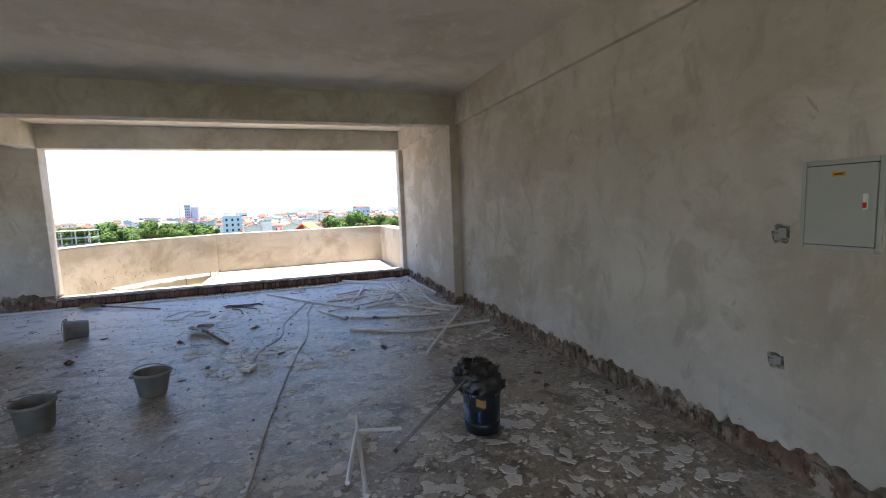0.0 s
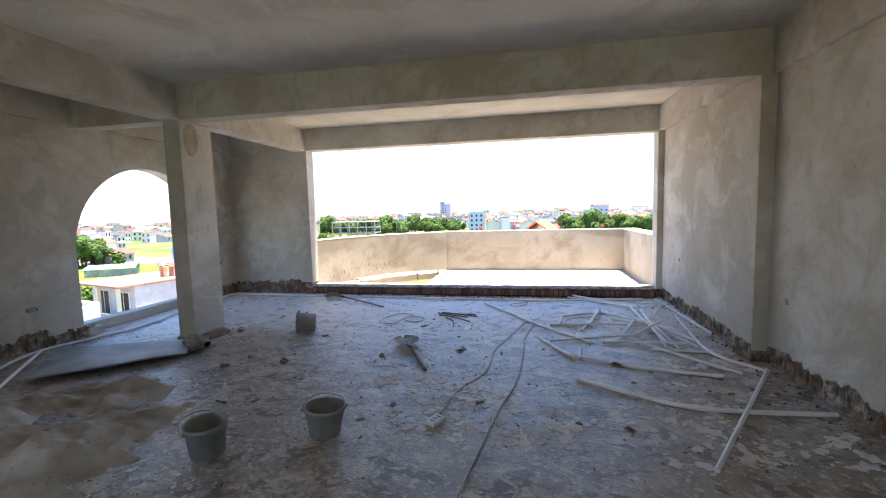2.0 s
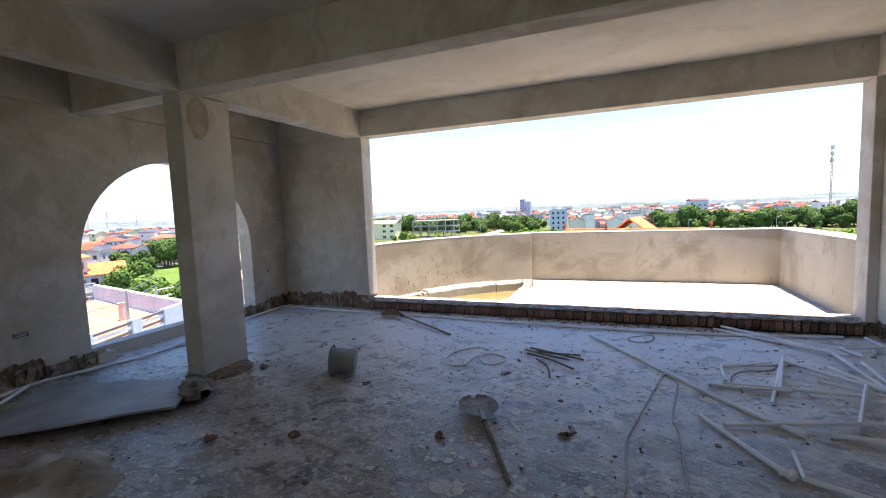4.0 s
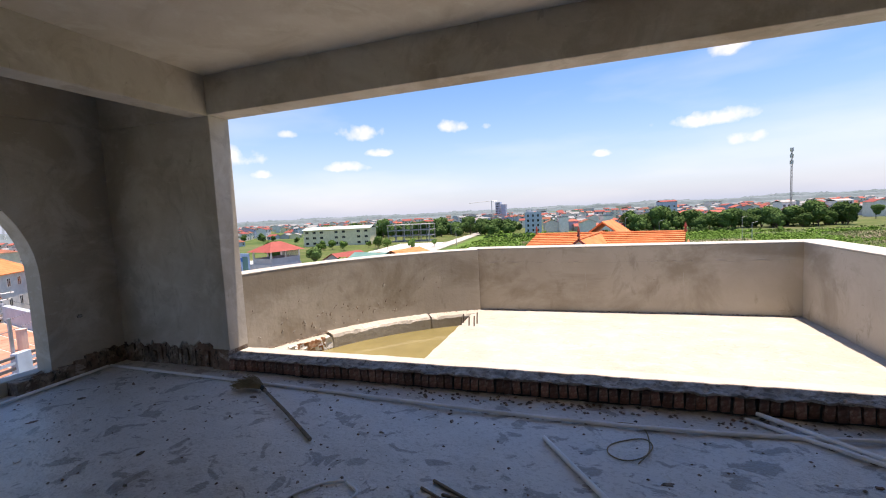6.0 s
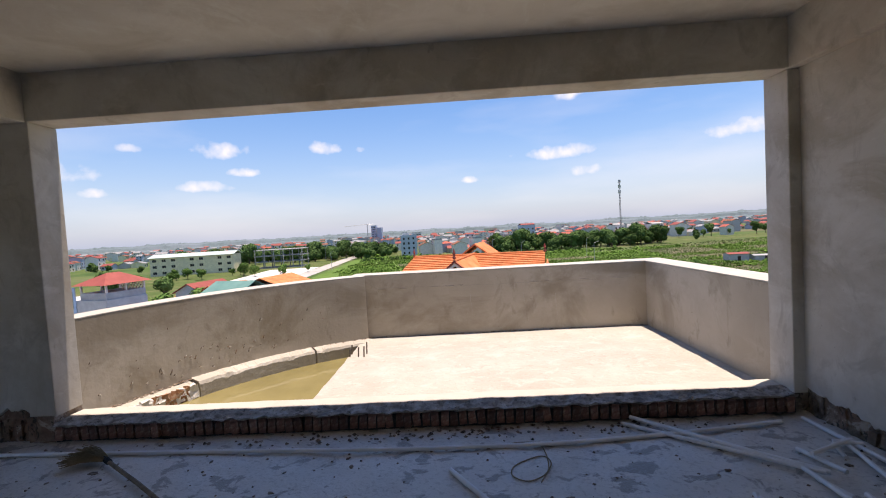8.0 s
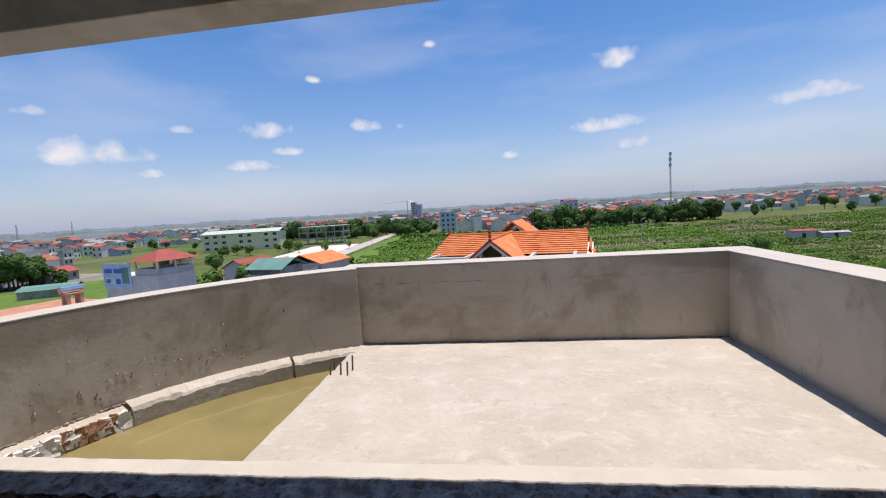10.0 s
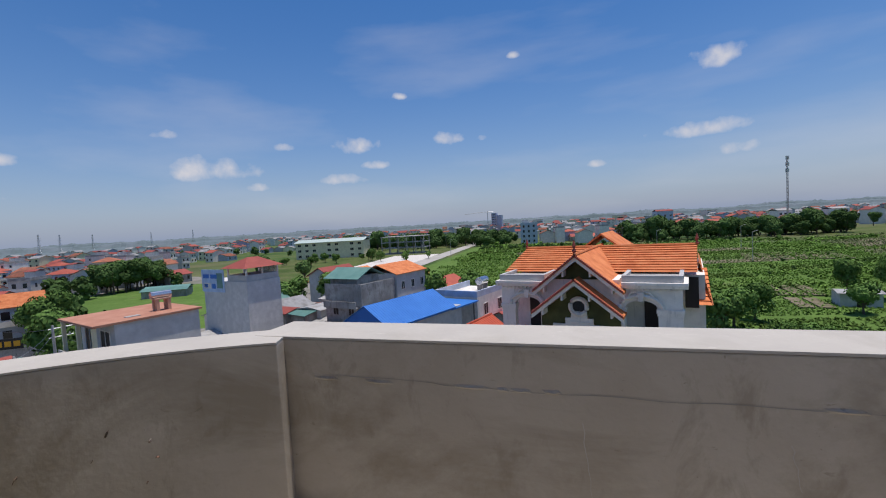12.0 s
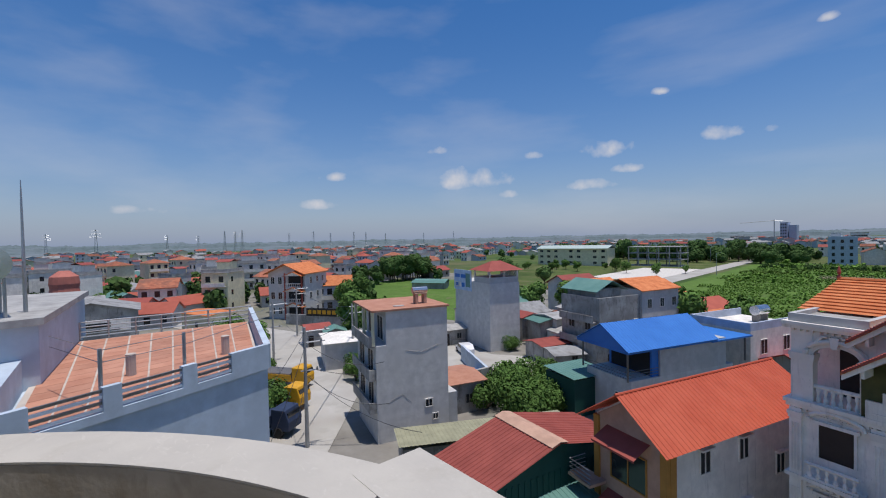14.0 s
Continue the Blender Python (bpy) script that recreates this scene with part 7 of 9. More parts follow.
for z in (-1.4, -1.05):
    a, b = lerp2(NP[0], NP[1], 0.3), lerp2(NP[0], NP[1], 0.6)
    part("wire", Mesh().tube([(-19.5, 9.6, z), (a[0] - 0.25, a[1], z), (b[0] - 0.25, b[1], z), (-20.5, 17.0, z - 0.1)], 0.012, 4), M_WIRE, nb)
for x, y in ((-19.6, 11.8), (-20.4, 15.2)):
    part("vent_stub", Mesh().lathe([(0.16, 0), (0.16, 0.75), (0.18, 0.8)], x, y, 12, -2.87), M_JOINT, nb)
stair = part("stair_block", Mesh().prism([(-20.6, 9.3), (-31, 10.6), (-31.5, 5.0), (-19.6, 5.0)], -3.0, -0.75), M_BLUEWASH, nb)
part("stair_roof", Mesh().prism([(-20.4, 9.45), (-31, 10.8), (-31.7, 4.8), (-19.4, 4.8)], -0.75, -0.5), M_CONC, stair)
tank = thing("steel_water_tank", "polished steel rooftop water tank on a frame", "water tank", m=pose(-22.0, 7.9, -0.5, 0, 0, 10))
part("tank", Mesh().tube([(-1.0, 0, 1.9), (-0.95, 0, 1.9), (0.95, 0, 1.9), (1.0, 0, 1.9)], 0.62, 20), M_STEELTANK, tank)
for x in (-0.8, 0.8):
    for y in (-0.4, 0.4):
        part("leg", Mesh().tube([(x, y, 0), (x, y, 1.4)], 0.05, 6), M_GALV, tank)
mast_l = thing("lightning_mast", "slim steel lightning mast on a rooftop", "mast", m=pose(-22.6, 8.85, -0.5))
part("pole", Mesh().tube([(0, 0, 0), (0, 0, 2.4), (0, 0, 4.2), (0, 0, 5.0)], 0.07, 8, 0.015), M_GALV, mast_l)
red_tank = thing("red_roof_tank", "faded red ribbed rooftop tank", "tank", m=pose(-40, 9.6, -2.0))
part("tank", Mesh().lathe([(0.8, 0), (0.85, 0.2), (0.8, 0.5), (0.85, 0.8), (0.8, 1.1), (0.85, 1.4), (0.8, 1.9), (0.3, 2.3)], 0, 0, 16), plain("faded_red_plastic", (0.46, 0.16, 0.12)), red_tank)
part("stand", Mesh().box(-0.7, 0.7, -0.7, 0.7, -13.0, 0.0), M_STAINED, red_tank)
# red sign and machines in the lane
sign = thing("street_sign", "tall red hanging shop sign with yellow lettering bars", "sign", m=pose(-31.0, 19.6, G, 0, 0, 60))
part("board", Mesh().box(-0.55, 0.55, -0.08, 0.08, 2.2, 7.2), M_RED, sign)
part("pole", Mesh().tube([(0, 0, 0), (0, 0, 2.2)], 0.06, 6), M_STEEL, sign)
for k in range(4):
    part("lettering_bar", Mesh().box(-0.35, 0.35, -0.1, -0.081, 2.6 + 1.1 * k, 3.3 + 1.1 * k), M_YELLOW, sign)


def truck(m, cab, load, label):
    t = thing("parked_truck", label, "truck", m=m)
    bevel(part("cab", Mesh().extrude([(1.2, 0.6), (2.9, 0.6), (2.95, 1.4), (2.6, 2.4), (1.2, 2.45)], "y", -1.0, 1.0), cab, t), 0.06)
    part("windscreen", Mesh().box(2.3, 2.84, -0.85, 0.85, 1.5, 2.15), M_GLASSD, t)
    part("bed", Mesh().box(-2.8, 1.1, -1.05, 1.05, 0.8, 1.1).box(-2.8, 1.1, -1.05, -0.98, 1.1, 1.6).box(-2.8, 1.1, 0.98, 1.05, 1.1, 1.6), cab, t)
    part("load", Mesh().extrude([(-1.0, 1.1), (1.0, 1.1), (0.9, 1.75), (0.3, 2.05), (-0.4, 2.0), (-0.95, 1.7)], "x", -2.7, 1.0), load, t)
    for x in (-1.9, 1.9):
        for y in (-0.95, 0.95):
            part("wheel", Mesh().tube([(x, y - 0.14, 0.45), (x, y + 0.14, 0.45)], 0.45, 14), M_TYRE, t)
    return t


truck(pose(-44.5, 25.8, G + 0.1, 0, 0, 35), M_YELLOW, M_YELLOW, "yellow crane truck parked in the lane")
truck(pose(-39.5, 22.8, G + 0.1, 0, 0, 35), M_TARP, M_TARP, "truck under a dark blue tarpaulin")
truck(pose(-50.5, 28.8, G + 0.1, 0, 0, 35), M_YELLOW, M_STEEL, "yellow loader parked in the lane")


def street_pole(x, y, h, label="grey concrete utility pole with crossarms"):
    t = thing("utility_pole", label, "utility pole", "poles in the lane", m=pose(x, y, G))
    part("pole", Mesh().tube([(0, 0, 0), (0, 0, h)], 0.19, 8, 0.11), M_CONC, t)
    for k, z in enumerate((h - 0.4, h - 1.3, h - 3.6)):
        part("crossarm", Mesh().tube([(-0.2, -0.3, z), (0.6, 1.9 - 0.4 * k, z + 0.1)], 0.06, 5), M_GALV, t)
        part("insulator", Mesh().lathe([(0.05, 0), (0.09, 0.1), (0.05, 0.25)], 0.5, 1.6 - 0.4 * k, 6, z + 0.1), M_STAINED, t)
    return t


street_pole(-34.1, 24.3, 10.0)
street_pole(-62.7, 31.3, 8.5)
street_pole(-52.5, 38.5, 8.5)
street_pole(-76, 40, 9.0)
wires = thing("power_lines", "sagging black power lines between the poles", "cable")
for a, b in (((-34.1, 24.3, -5.3), (-52.5, 38.5, -6.8)), ((-34.1, 24.3, -5.6), (-62.7, 31.3, -6.8)), ((-34.1, 24.3, -6.2), (-30, 29.3, -8.0)), ((-34.1, 24.3, -8.5), (-26, 20, -10)), ((-62.7, 31.3, -6.8), (-76, 40, -6.3)), ((-34.1, 24.3, -5.4), (-20, 12, -9)), ((-52.5, 38.5, -6.9), (-76, 40, -6.4)), ((-34.1, 24.3, -8.9), (-29.9, 29.6, -11.5)), ((-34.1, 24.3, -5.9), (-52.5, 38.5, -7.4)), ((-34.1, 24.3, -8.3), (-30.2, 36.0, -9.5)), ((-34.1, 24.3, -6.6), (-18, 14, -10)), ((-34.1, 24.3, -8.7), (-22, 27, -10.5)), ((-52.5, 38.5, -7.6), (-31.5, 40, -8.2)), ((-62.7, 31.3, -7.3), (-97, 42, -8.0))):
    a, b = Vector(a), Vector(b)
    part("wire", Mesh().tube([a + (b - a) * (i / 8) - Vector((0, 0, 0.9 * (1 - (2 * i / 8 - 1) ** 2))) for i in range(9)], 0.02, 4), M_BLACK, wires)

# houses across the lane
g3 = thing("balcony_house", "three-storey grey house with stacked red gables and balconies", "house", m=pose(-98.6, 49.4, G, 0, 0, 38))
w, d = 9.0, 10
part("wall", gable_walls(-w / 2, w / 2, -d / 2, d / 2, 0, 10.2, 2.0, "y"), M_PALEWALL, g3)
part("roof", gable(-w / 2, w / 2, -d / 2 - 0.8, d / 2, 10.2, 2.0, 0.5, 0.15, "y"), M_TILE, g3)
for k in range(3):
    z = 3.4 * k
    # flat near-black sheet on the wall paints the loggia's shaded depth
    part("loggia", Mesh().box(0.5, w / 2 - 0.4, -d / 2 - 0.03, -d / 2, z + 0.5, z + 2.8), M_DARK, g3)
    baluster_row(g3, (0.2, -d / 2 - 1.1, z + 0.4), (w / 2 - 0.1, -d / 2 - 1.1, z + 0.4), 9, 0.8)
    part("balcony", Mesh().box(0.0, w / 2, -d / 2 - 1.2, -d / 2 - 0.035, z + 0.1, z + 0.3), M_WHITE, g3)
    part("porch_roof", gable(0.3, w / 2 - 0.1, -d / 2 - 1.6, -d / 2 - 0.04, z + 2.9, 0.9, 0.2, 0.1, "y"), M_TILE, g3)
    part("porch_gable", Mesh().extrude([(0.3, z + 2.9), (w / 2 - 0.1, z + 2.9), (w / 4 + 0.1, z + 3.7)], "y", -d / 2 - 1.5, -d / 2 - 1.4), M_WHITE, g3)
    for x in (-3.4, -1.6):
        pane(g3, x, -d / 2, z + 1.0, 1.0, 1.6, "y-", M_GLASSD, M_WHITE)
    for y in (-2.5, 0.5, 3.0):
        pane(g3, w / 2, y, z + 1.0, 1.0, 1.5, "x+", M_GLASSD, M_WHITE)
for x in (0.25, w / 2 - 0.2):
    part("column", Mesh().tube([(x, -d / 2 - 1.1, 0), (x, -d / 2 - 1.1, 10.3)], 0.2, 8), M_RUSTROOF, g3, "brown-red column")
yel = town_house("pale blue house with an orange gable roof and arched window", 10, 8, 2, "gable", M_BLUEWALL, M_TILE, pose(-100, 58, G, 0, 0, 62))
part("olive_gable", Mesh().extrude([(-4.6, 6.6), (-0.6, 6.6), (-2.6, 8.2)], "y", -4.1, -4.03), M_OLIVE, yel)
for x, y, w, d, h, mt, rm, rot, lab in ((-104, 33, 16, 3, 2.2, M_STAINED, M_CONC, 24, "long boundary wall with an ochre signboard"),):
    s = thing("boundary_wall", lab, "wall", m=pose(-81, 48.5, G, 0, 0, 34))
    part("wall", Mesh().box(-10, 10, -0.15, 0.15, 0, 2.2), M_STAINED, s)
    part("signboard", Mesh().box(-5, 2, -0.3, -0.16, 2.0, 3.6), M_DARK, s)
    for k in range(6):
        part("lettering_bar", Mesh().box(-4.6 + 1.1 * k, -3.8 + 1.1 * k, -0.33, -0.301, 2.4, 3.2), M_YELLOW, s)
for i, (x, y) in enumerate(((-118, 104), (-122, 108))):
    s = thing("field_shed", "long low shed with a pale green roof", "shed", m=pose(x, y, G, 0, 0, 30))
    part("wall", Mesh().box(-6, 6, -2, 2, 0, 2.2), M_STAINED, s)
    part("roof", gable(-6, 6, -2, 2, 2.2, 0.6, 0.4, 0.08), M_GREENROOF, s)
shop = thing("corner_shop", "shop house with a white sign over dark glass", "house", m=pose(-92, 12, G, 0, 0, 85))
part("wall", gable_walls(-6, 6, -5, 5, 0, 6.5, 1.6, "y"), M_STAINED, shop)
part("roof", gable(-6, 6, -5, 5, 6.5, 1.6, 0.4, 0.1, "y"), M_GREYROOF, shop)
part("signboard", Mesh().box(-5, 5, -5.3, -5.1, 3.4, 5.4), M_WHITE, shop)
part("lettering_bar", Mesh().box(-3, 2.4, -5.34, -5.301, 4.2, 4.9).box(-2.4, 3.6, -5.34, -5.301, 3.6, 3.95), M_DARK, shop)
town_house("narrow cream three-storey house with a roof terrace", 6.5, 9, 3, "flat", M_CREAM, M_CONC, pose(-120.5, 38.5, G, 0, 0, 50))
town_house("pale grey flat-roofed block with small windows", 11, 12, 3, "flat", M_PALEWALL, M_CONC, pose(-173, 60, G, 0, 0, 78))
for x, y, k in ((-130, 26, 0), (-122, 18, 4), (-135, 24, 1), (-140, 40, 2), (-120, 52, 1), (-108, 22, 1), (-146, 12, 1), (-104, 4, 7)):
    copy_thing(house_kinds[k], pose(x, y, G, 0, 0, 70 + hrng.uniform(-12, 12)))

# ---- school, frame building, far tower, mast, pylons ----
school = thing("school", "long yellow three-storey school with a green roof", "school", m=pose(-149, 243, G, 0, 0, 8))
part("wall", Mesh().box(-22, 22, -6, 6, 0, 10.2), M_CREAM, school)
part("roof", gable(-22, 22, -6, 6, 10.2, 1.6, 0.8, 0.15), plain("pale_green_sheet", (0.42, 0.50, 0.46)), school)
for s in range(3):
    for i in range(9):
        if i not in (3, 6):
            pane(school, -19.5 + 4.9 * i, -6, 1.0 + 3.4 * s, 2.2, 1.5, "y-", M_DARK, M_CREAM)
frame_b = thing("concrete_frame_building", "unfinished concrete frame building of three storeys", "building", m=pose(-106, 258, G, 0, 0, 5))
for s in range(4):
    part("slab", Mesh().box(-14, 14, -7, 7, 3.5 * s, 3.5 * s + 0.35), M_CONC, frame_b)
for s in range(3):
    for i in range(6):
        for y in (-6.6, 6.2):
            part("column", Mesh().box(-13.8 + 5.4 * i, -13.3 + 5.4 * i, y, y + 0.4, 3.5 * s + 0.35, 3.5 * s + 3.5), M_CONC, frame_b)
hotel = thing("tower_block", "pale grey twin tower block beside a crane", "tower block", m=pose(-138, 735, G))
part("wall", Mesh().box(-9, -1, -8, 8, 0, 31).box(0, 8, -6, 8, 0, 27), M_BLUEWALL, hotel)
for s in range(7):
    for i in range(3):
        part("window", Mesh().box(-8.4 + 2.4 * i, -7.0 + 2.4 * i, -8.1, -8, 3 + 4 * s, 5.0 + 4 * s), M_GLASSD, hotel)
crane = thing("tower_crane", "thin tower crane on the skyline", "crane", m=pose(-155, 735, G))
part("tower", Mesh().box(-0.5, 0.5, -0.5, 0.5, 0, 35), M_GALV, crane)
part("jib", Mesh().tube([(-40, 0, 32), (0, 0, 34), (10, 0, 33)], 0.35, 4), M_GALV, crane)
for x, y, w, h, lab in ((70, 450, 14, 17, "pale blue and white block"), (150, 420, 10, 12, "white narrow block"), (190, 430, 12, 11, "grey-blue block")):
    b = thing("far_block", lab + " of several storeys on the plain", "building", m=pose(x, y, G, 0, 0, 10))
    part("wall", Mesh().box(-w / 2, w / 2, -6, 6, 0, h), M_BLUEWALL if w > 12 else M_WHITE, b)
    part("roof", gable(-w / 2, w / 2, -6, 6, h, 1.2, 0.3, 0.2), M_RUSTROOF if w == 14 and x > 0 else M_CONC, b)
    for s in range(int(h // 3.6)):
        for i in range(3):
            pane(b, -w / 3 + w / 3 * i, -6, 1 + 3.6 * s, 1.8, 1.8, "y-")
for i in range(9):
    far = thing("far_block", "pale multi-storey block on the skyline", "building", m=pose(-260 + 55 * i + hrng.uniform(-15, 15), 820 + hrng.uniform(-60, 120), G, 0, 0, hrng.uniform(0, 40)))
    h = hrng.uniform(10, 15)
    part("wall", Mesh().box(-10, 10, -7, 7, 0, h), hrng.choice((M_WHITE, M_GREYWALL, M_CREAM)), far)
    for s in range(int(h // 4)):
        part("window_band", Mesh().box(-9, 9, -7.1, -7, 1.5 + 4 * s, 3.2 + 4 * s), M_GLASSD, far)
    part("roof", Mesh().box(-10.5, 10.5, -7.5, 7.5, h, h + 0.5), M_CONC, far)


def lattice(t, h, r0, r1, rings, mat, thick):
    for k in range(4):
        a = math.pi / 4 + k * math.pi / 2
        part("leg", Mesh().tube([(r0 * math.cos(a), r0 * math.sin(a), 0), (r1 * math.cos(a), r1 * math.sin(a), h)], thick, 4), mat, t)
    br = Mesh()
    for i in range(rings):
        z0, z1 = h * i / rings, h * (i + 1) / rings
        q0, q1 = r0 + (r1 - r0) * i / rings, r0 + (r1 - r0) * (i + 1) / rings
        for k in range(4):
            a, b = math.pi / 4 + k * math.pi / 2, math.pi / 4 + (k + 1) * math.pi / 2
            br.tube([(q0 * math.cos(a), q0 * math.sin(a), z0), (q1 * math.cos(b), q1 * math.sin(b), z1)], thick * 0.5, 3)
    part("bracing", br, mat, t)


M_MAST = plain("red_oxide_mast_paint", (0.40, 0.33, 0.31), rough=0.6)
mast = thing("telecom_mast", "tall red and white lattice telecom mast with antennas", "mast", m=pose(124, 338, G))
lattice(mast, 47, 0.62, 0.4, 22, M_MAST, 0.10)
for z in (38, 42, 46):
    for k in range(3):
        a = k * 2.1 + z
        part("antenna", Mesh().box(math.cos(a) * 0.8 - 0.22, math.cos(a) * 0.8 + 0.22, math.sin(a) * 0.8 - 0.18, math.sin(a) * 0.8 + 0.18, z - 1.3, z + 1.0), M_WHITE, mast)
pylon = thing("pylon", "grey lattice electricity pylon on the horizon", "pylon", "pylons on the horizon", m=pose(-1010, 250, G))
lattice(pylon, 46, 3.6, 0.7, 9, M_GALV, 0.26)
for z, w in ((33, 8), (38, 7), (43, 5)):
    part("arm", Mesh().tube([(-w, 0, z), (0, 0, z + 1.3), (w, 0, z)], 0.25, 4), M_GALV, pylon)
for a, d in ((-75, 1100), (-74.2, 980), (-88, 900), (-92, 1200), (-69, 1300), (-66, 1150), (-64, 1400), (-61, 1250), (-59.5, 1350), (-57, 1500), (-82, 1400), (-79, 1500), (-52, 1600), (-48, 1500)):
    copy_thing(pylon, pose(math.sin(radians(a)) * d, math.cos(radians(a)) * d, G, 0, 0, a))
for x, y in ((-93, 300), (-88, 240), (-62, 210), (-104, 330), (28, 200), (48, 160), (60, 210), (20, 262)):
    t = thing("street_lamp", "slim grey lamp post beside the road", "street lamp", "lamp posts along the road", m=pose(x, y, G))
    part("post", Mesh().tube([(0, 0, 0), (0, 0, 9)], 0.13, 6, 0.07), M_GALV, t)
    part("lamp_arm", Mesh().tube([(0, 0, 8.9), (1.6, 0, 9.4)], 0.06, 5), M_GALV, t)
truck(pose(-84, 372, G + 0.12, 0, 0, 95), M_WHITE, M_WHITE, "white truck on the country road")


# pale block and low houses between the tree belts
block = thing("grey_block", "plain pale blue-grey apartment block beyond the fields", "building", m=pose(-40, 300, G, 0, 0, 6))
part("wall", Mesh().box(0, 11, 0, 9, 0, 14.6), M_BLUEWALL, block)
part("stair_head", Mesh().box(1, 5, 2, 7, 14.6, 16.4), M_GREYWALL, block)
for i in range(3):
    for j in range(4):
        part("window", Mesh().box(1.5 + i * 3.3, 2.7 + i * 3.3, -0.06, 0.02, 1.4 + j * 3.3, 3.0 + j * 3.3), M_GLASSD, block)
for i in range(13):
    copy_thing(house_kinds[i % 5], pose(-26 + i * 5.2 + hrng.uniform(-2, 2), 306 + hrng.uniform(-14, 26), G, 0, 0, 14 + hrng.choice((0, 90, 180))))


# ---- things lying in the room ----
def on_floor(x, y, up=0.0):
    return Vector((x, y, floor_height(x, y) + up))



def pipe(pts, r=0.0135, lift=0.0, label="dusty white plastic conduit pipe lying on the floor", soft=False, mat=None, coupling=None):
    t = thing("conduit_pipe", label, "pipe", "white pipes scattered on the floor")
    p = [on_floor(x, y, r + 0.003 + (l[0] if l else lift)) for x, y, *l in pts]
    p = smooth_path(p, 6) if soft else p
    part("tube", Mesh().tube(p, r, 9), mat or M_PVC, t, smooth=False)
    if coupling is not None:
        q = p[coupling]
        d = (p[coupling] - p[coupling - 1]).normalized() if coupling else (p[1] - p[0]).normalized()
        part("coupling", Mesh().tube([q - d * 0.035, q + d * 0.035], r * 1.35, 9), M_PVC, t)
    return t


pipe([(0.97, 4.97), (1.32, 4.73), (1.62, 4.57), (1.97, 4.50), (2.62, 4.54)], 0.017, soft=True, label="long bowed grey-white plastic pipe lying on the floor")
pipe([(2.56, 5.30), (1.56, 3.72)], 0.015, 0.012, coupling=0)
pipe([(1.09, 5.78), (1.05, 5.50), (1.51, 5.31), (2.13, 5.17)], 0.0145, coupling=3)
pipe([(0.68, 6.11), (0.98, 5.51)], 0.0145, coupling=1)
pipe([(1.67, 6.16), (1.99, 5.67), (2.36, 5.26)], 0.014, soft=True)
pipe([(2.50, 8.38), (2.58, 6.50)], 0.015)
pipe([(2.46, 7.28), (2.31, 5.86), (2.56, 5.33)], 0.016, soft=True, label="bent white plastic pipe lying by the wall")
pipe([(1.79, 5.85), (2.31, 5.81)])
PILE = (((1.54, 7.46, .03), (1.18, 6.45, 0)), ((1.53, 7.40, 0), (2.09, 6.59, .05)), ((1.99, 7.72, .02), (1.94, 5.89, .06)), ((2.06, 7.40, .05), (1.93, 5.86, .02)), ((1.99, 6.48, .06), (2.06, 5.90, 0)),
        ((2.10, 6.35, .03), (2.25, 5.95, 0)), ((2.5, 8.05, .0), (2.08, 6.87, .09)), ((1.84, 6.80, .07), (1.52, 6.12, 0)), ((1.71, 6.25, .02), (2.12, 6.69, .08)), ((1.0, 7.15, 0), (1.51, 7.27, .02)),
        ((0.97, 6.79, 0), (1.01, 7.15, 0)), ((1.19, 8.40, 0), (2.07, 7.66, .02)), ((2.11, 7.81, .05), (2.52, 8.01, .02)), ((0.94, 6.74, 0), (1.99, 6.66, .03)), ((0.80, 6.01, 0), (1.79, 6.27, .03)),
        ((1.52, 7.39, .06), (1.30, 6.70, .02)), ((0.83, 6.69, 0), (1.36, 6.66, .02)), ((1.23, 7.19, .02), (1.41, 7.30, .02)), ((2.13, 7.95, 0), (2.18, 7.65, .02)), ((2.40, 8.0, 0), (2.34, 7.84, .0)), ((2.41, 8.02, .01), (2.55, 7.96, .01)),
        ((2.0, 7.62, 0), (2.04, 7.45, 0)), ((1.35, 6.05, 0), (2.2, 5.98, .03)), ((1.6, 6.9, .03), (2.3, 6.35, .06)), ((1.75, 7.2, .05), (2.28, 6.1, .03)))
for a, b in PILE:
    pipe([a, b], 0.0138)
pipe([(-0.10, 7.85), (0.82, 6.50), (1.22, 5.97)], 0.016, label="long white plastic pipe lying on the floor")
pipe([(1.27, 8.46), (1.82, 7.90), (2.1, 7.66)], 0.015, 0.02)
pipe([(-4.86, 8.33), (-3.23, 8.27), (-1.65, 8.20), (-0.41, 8.13), (0.59, 8.14), (1.45, 8.21), (2.3, 8.32)], 0.015, soft=True, label="long white water pipe laid along the sill")
pipe([(-4.86, 8.30), (-4.76, 7.19), (-4.60, 6.10), (-4.70, 5.50), (-4.80, 4.90), (-4.30, 3.97), (-3.9, 3.2)], 0.015, soft=True, label="long white water pipe laid along the wall")
pipe([(-4.74, 4.97), (-3.62, 3.68)], 0.015, 0.02)
pipe([(0.72, 2.73), (0.65, 1.86)], 0.0135)
pipe([(0.69, 2.47), (0.57, 1.97)], 0.0135, 0.025)
pipe([(0.69, 2.47), (0.97, 2.41)], 0.012, 0.025, label="short thin white plastic pipe on the floor")
solid_fit = thing("pipe_elbow", "white plastic pipe elbow fitting on the floor", "pipe fitting", m=pose(0.98, 5.50, 0.01))
part("body", Mesh().tube([(-0.03, 0.02, 0.015), (0, 0, 0.02), (0.035, 0.02, 0.015)], 0.021, 8), M_PVC, solid_fit)


def cable(name, pts, r, mat, label, category="cable"):
    t = thing(name, label, category)
    part("lead", Mesh().tube(smooth_path([on_floor(x, y, r + 0.002) for x, y in pts], 8), r, 6), mat, t, smooth=True)
    return t


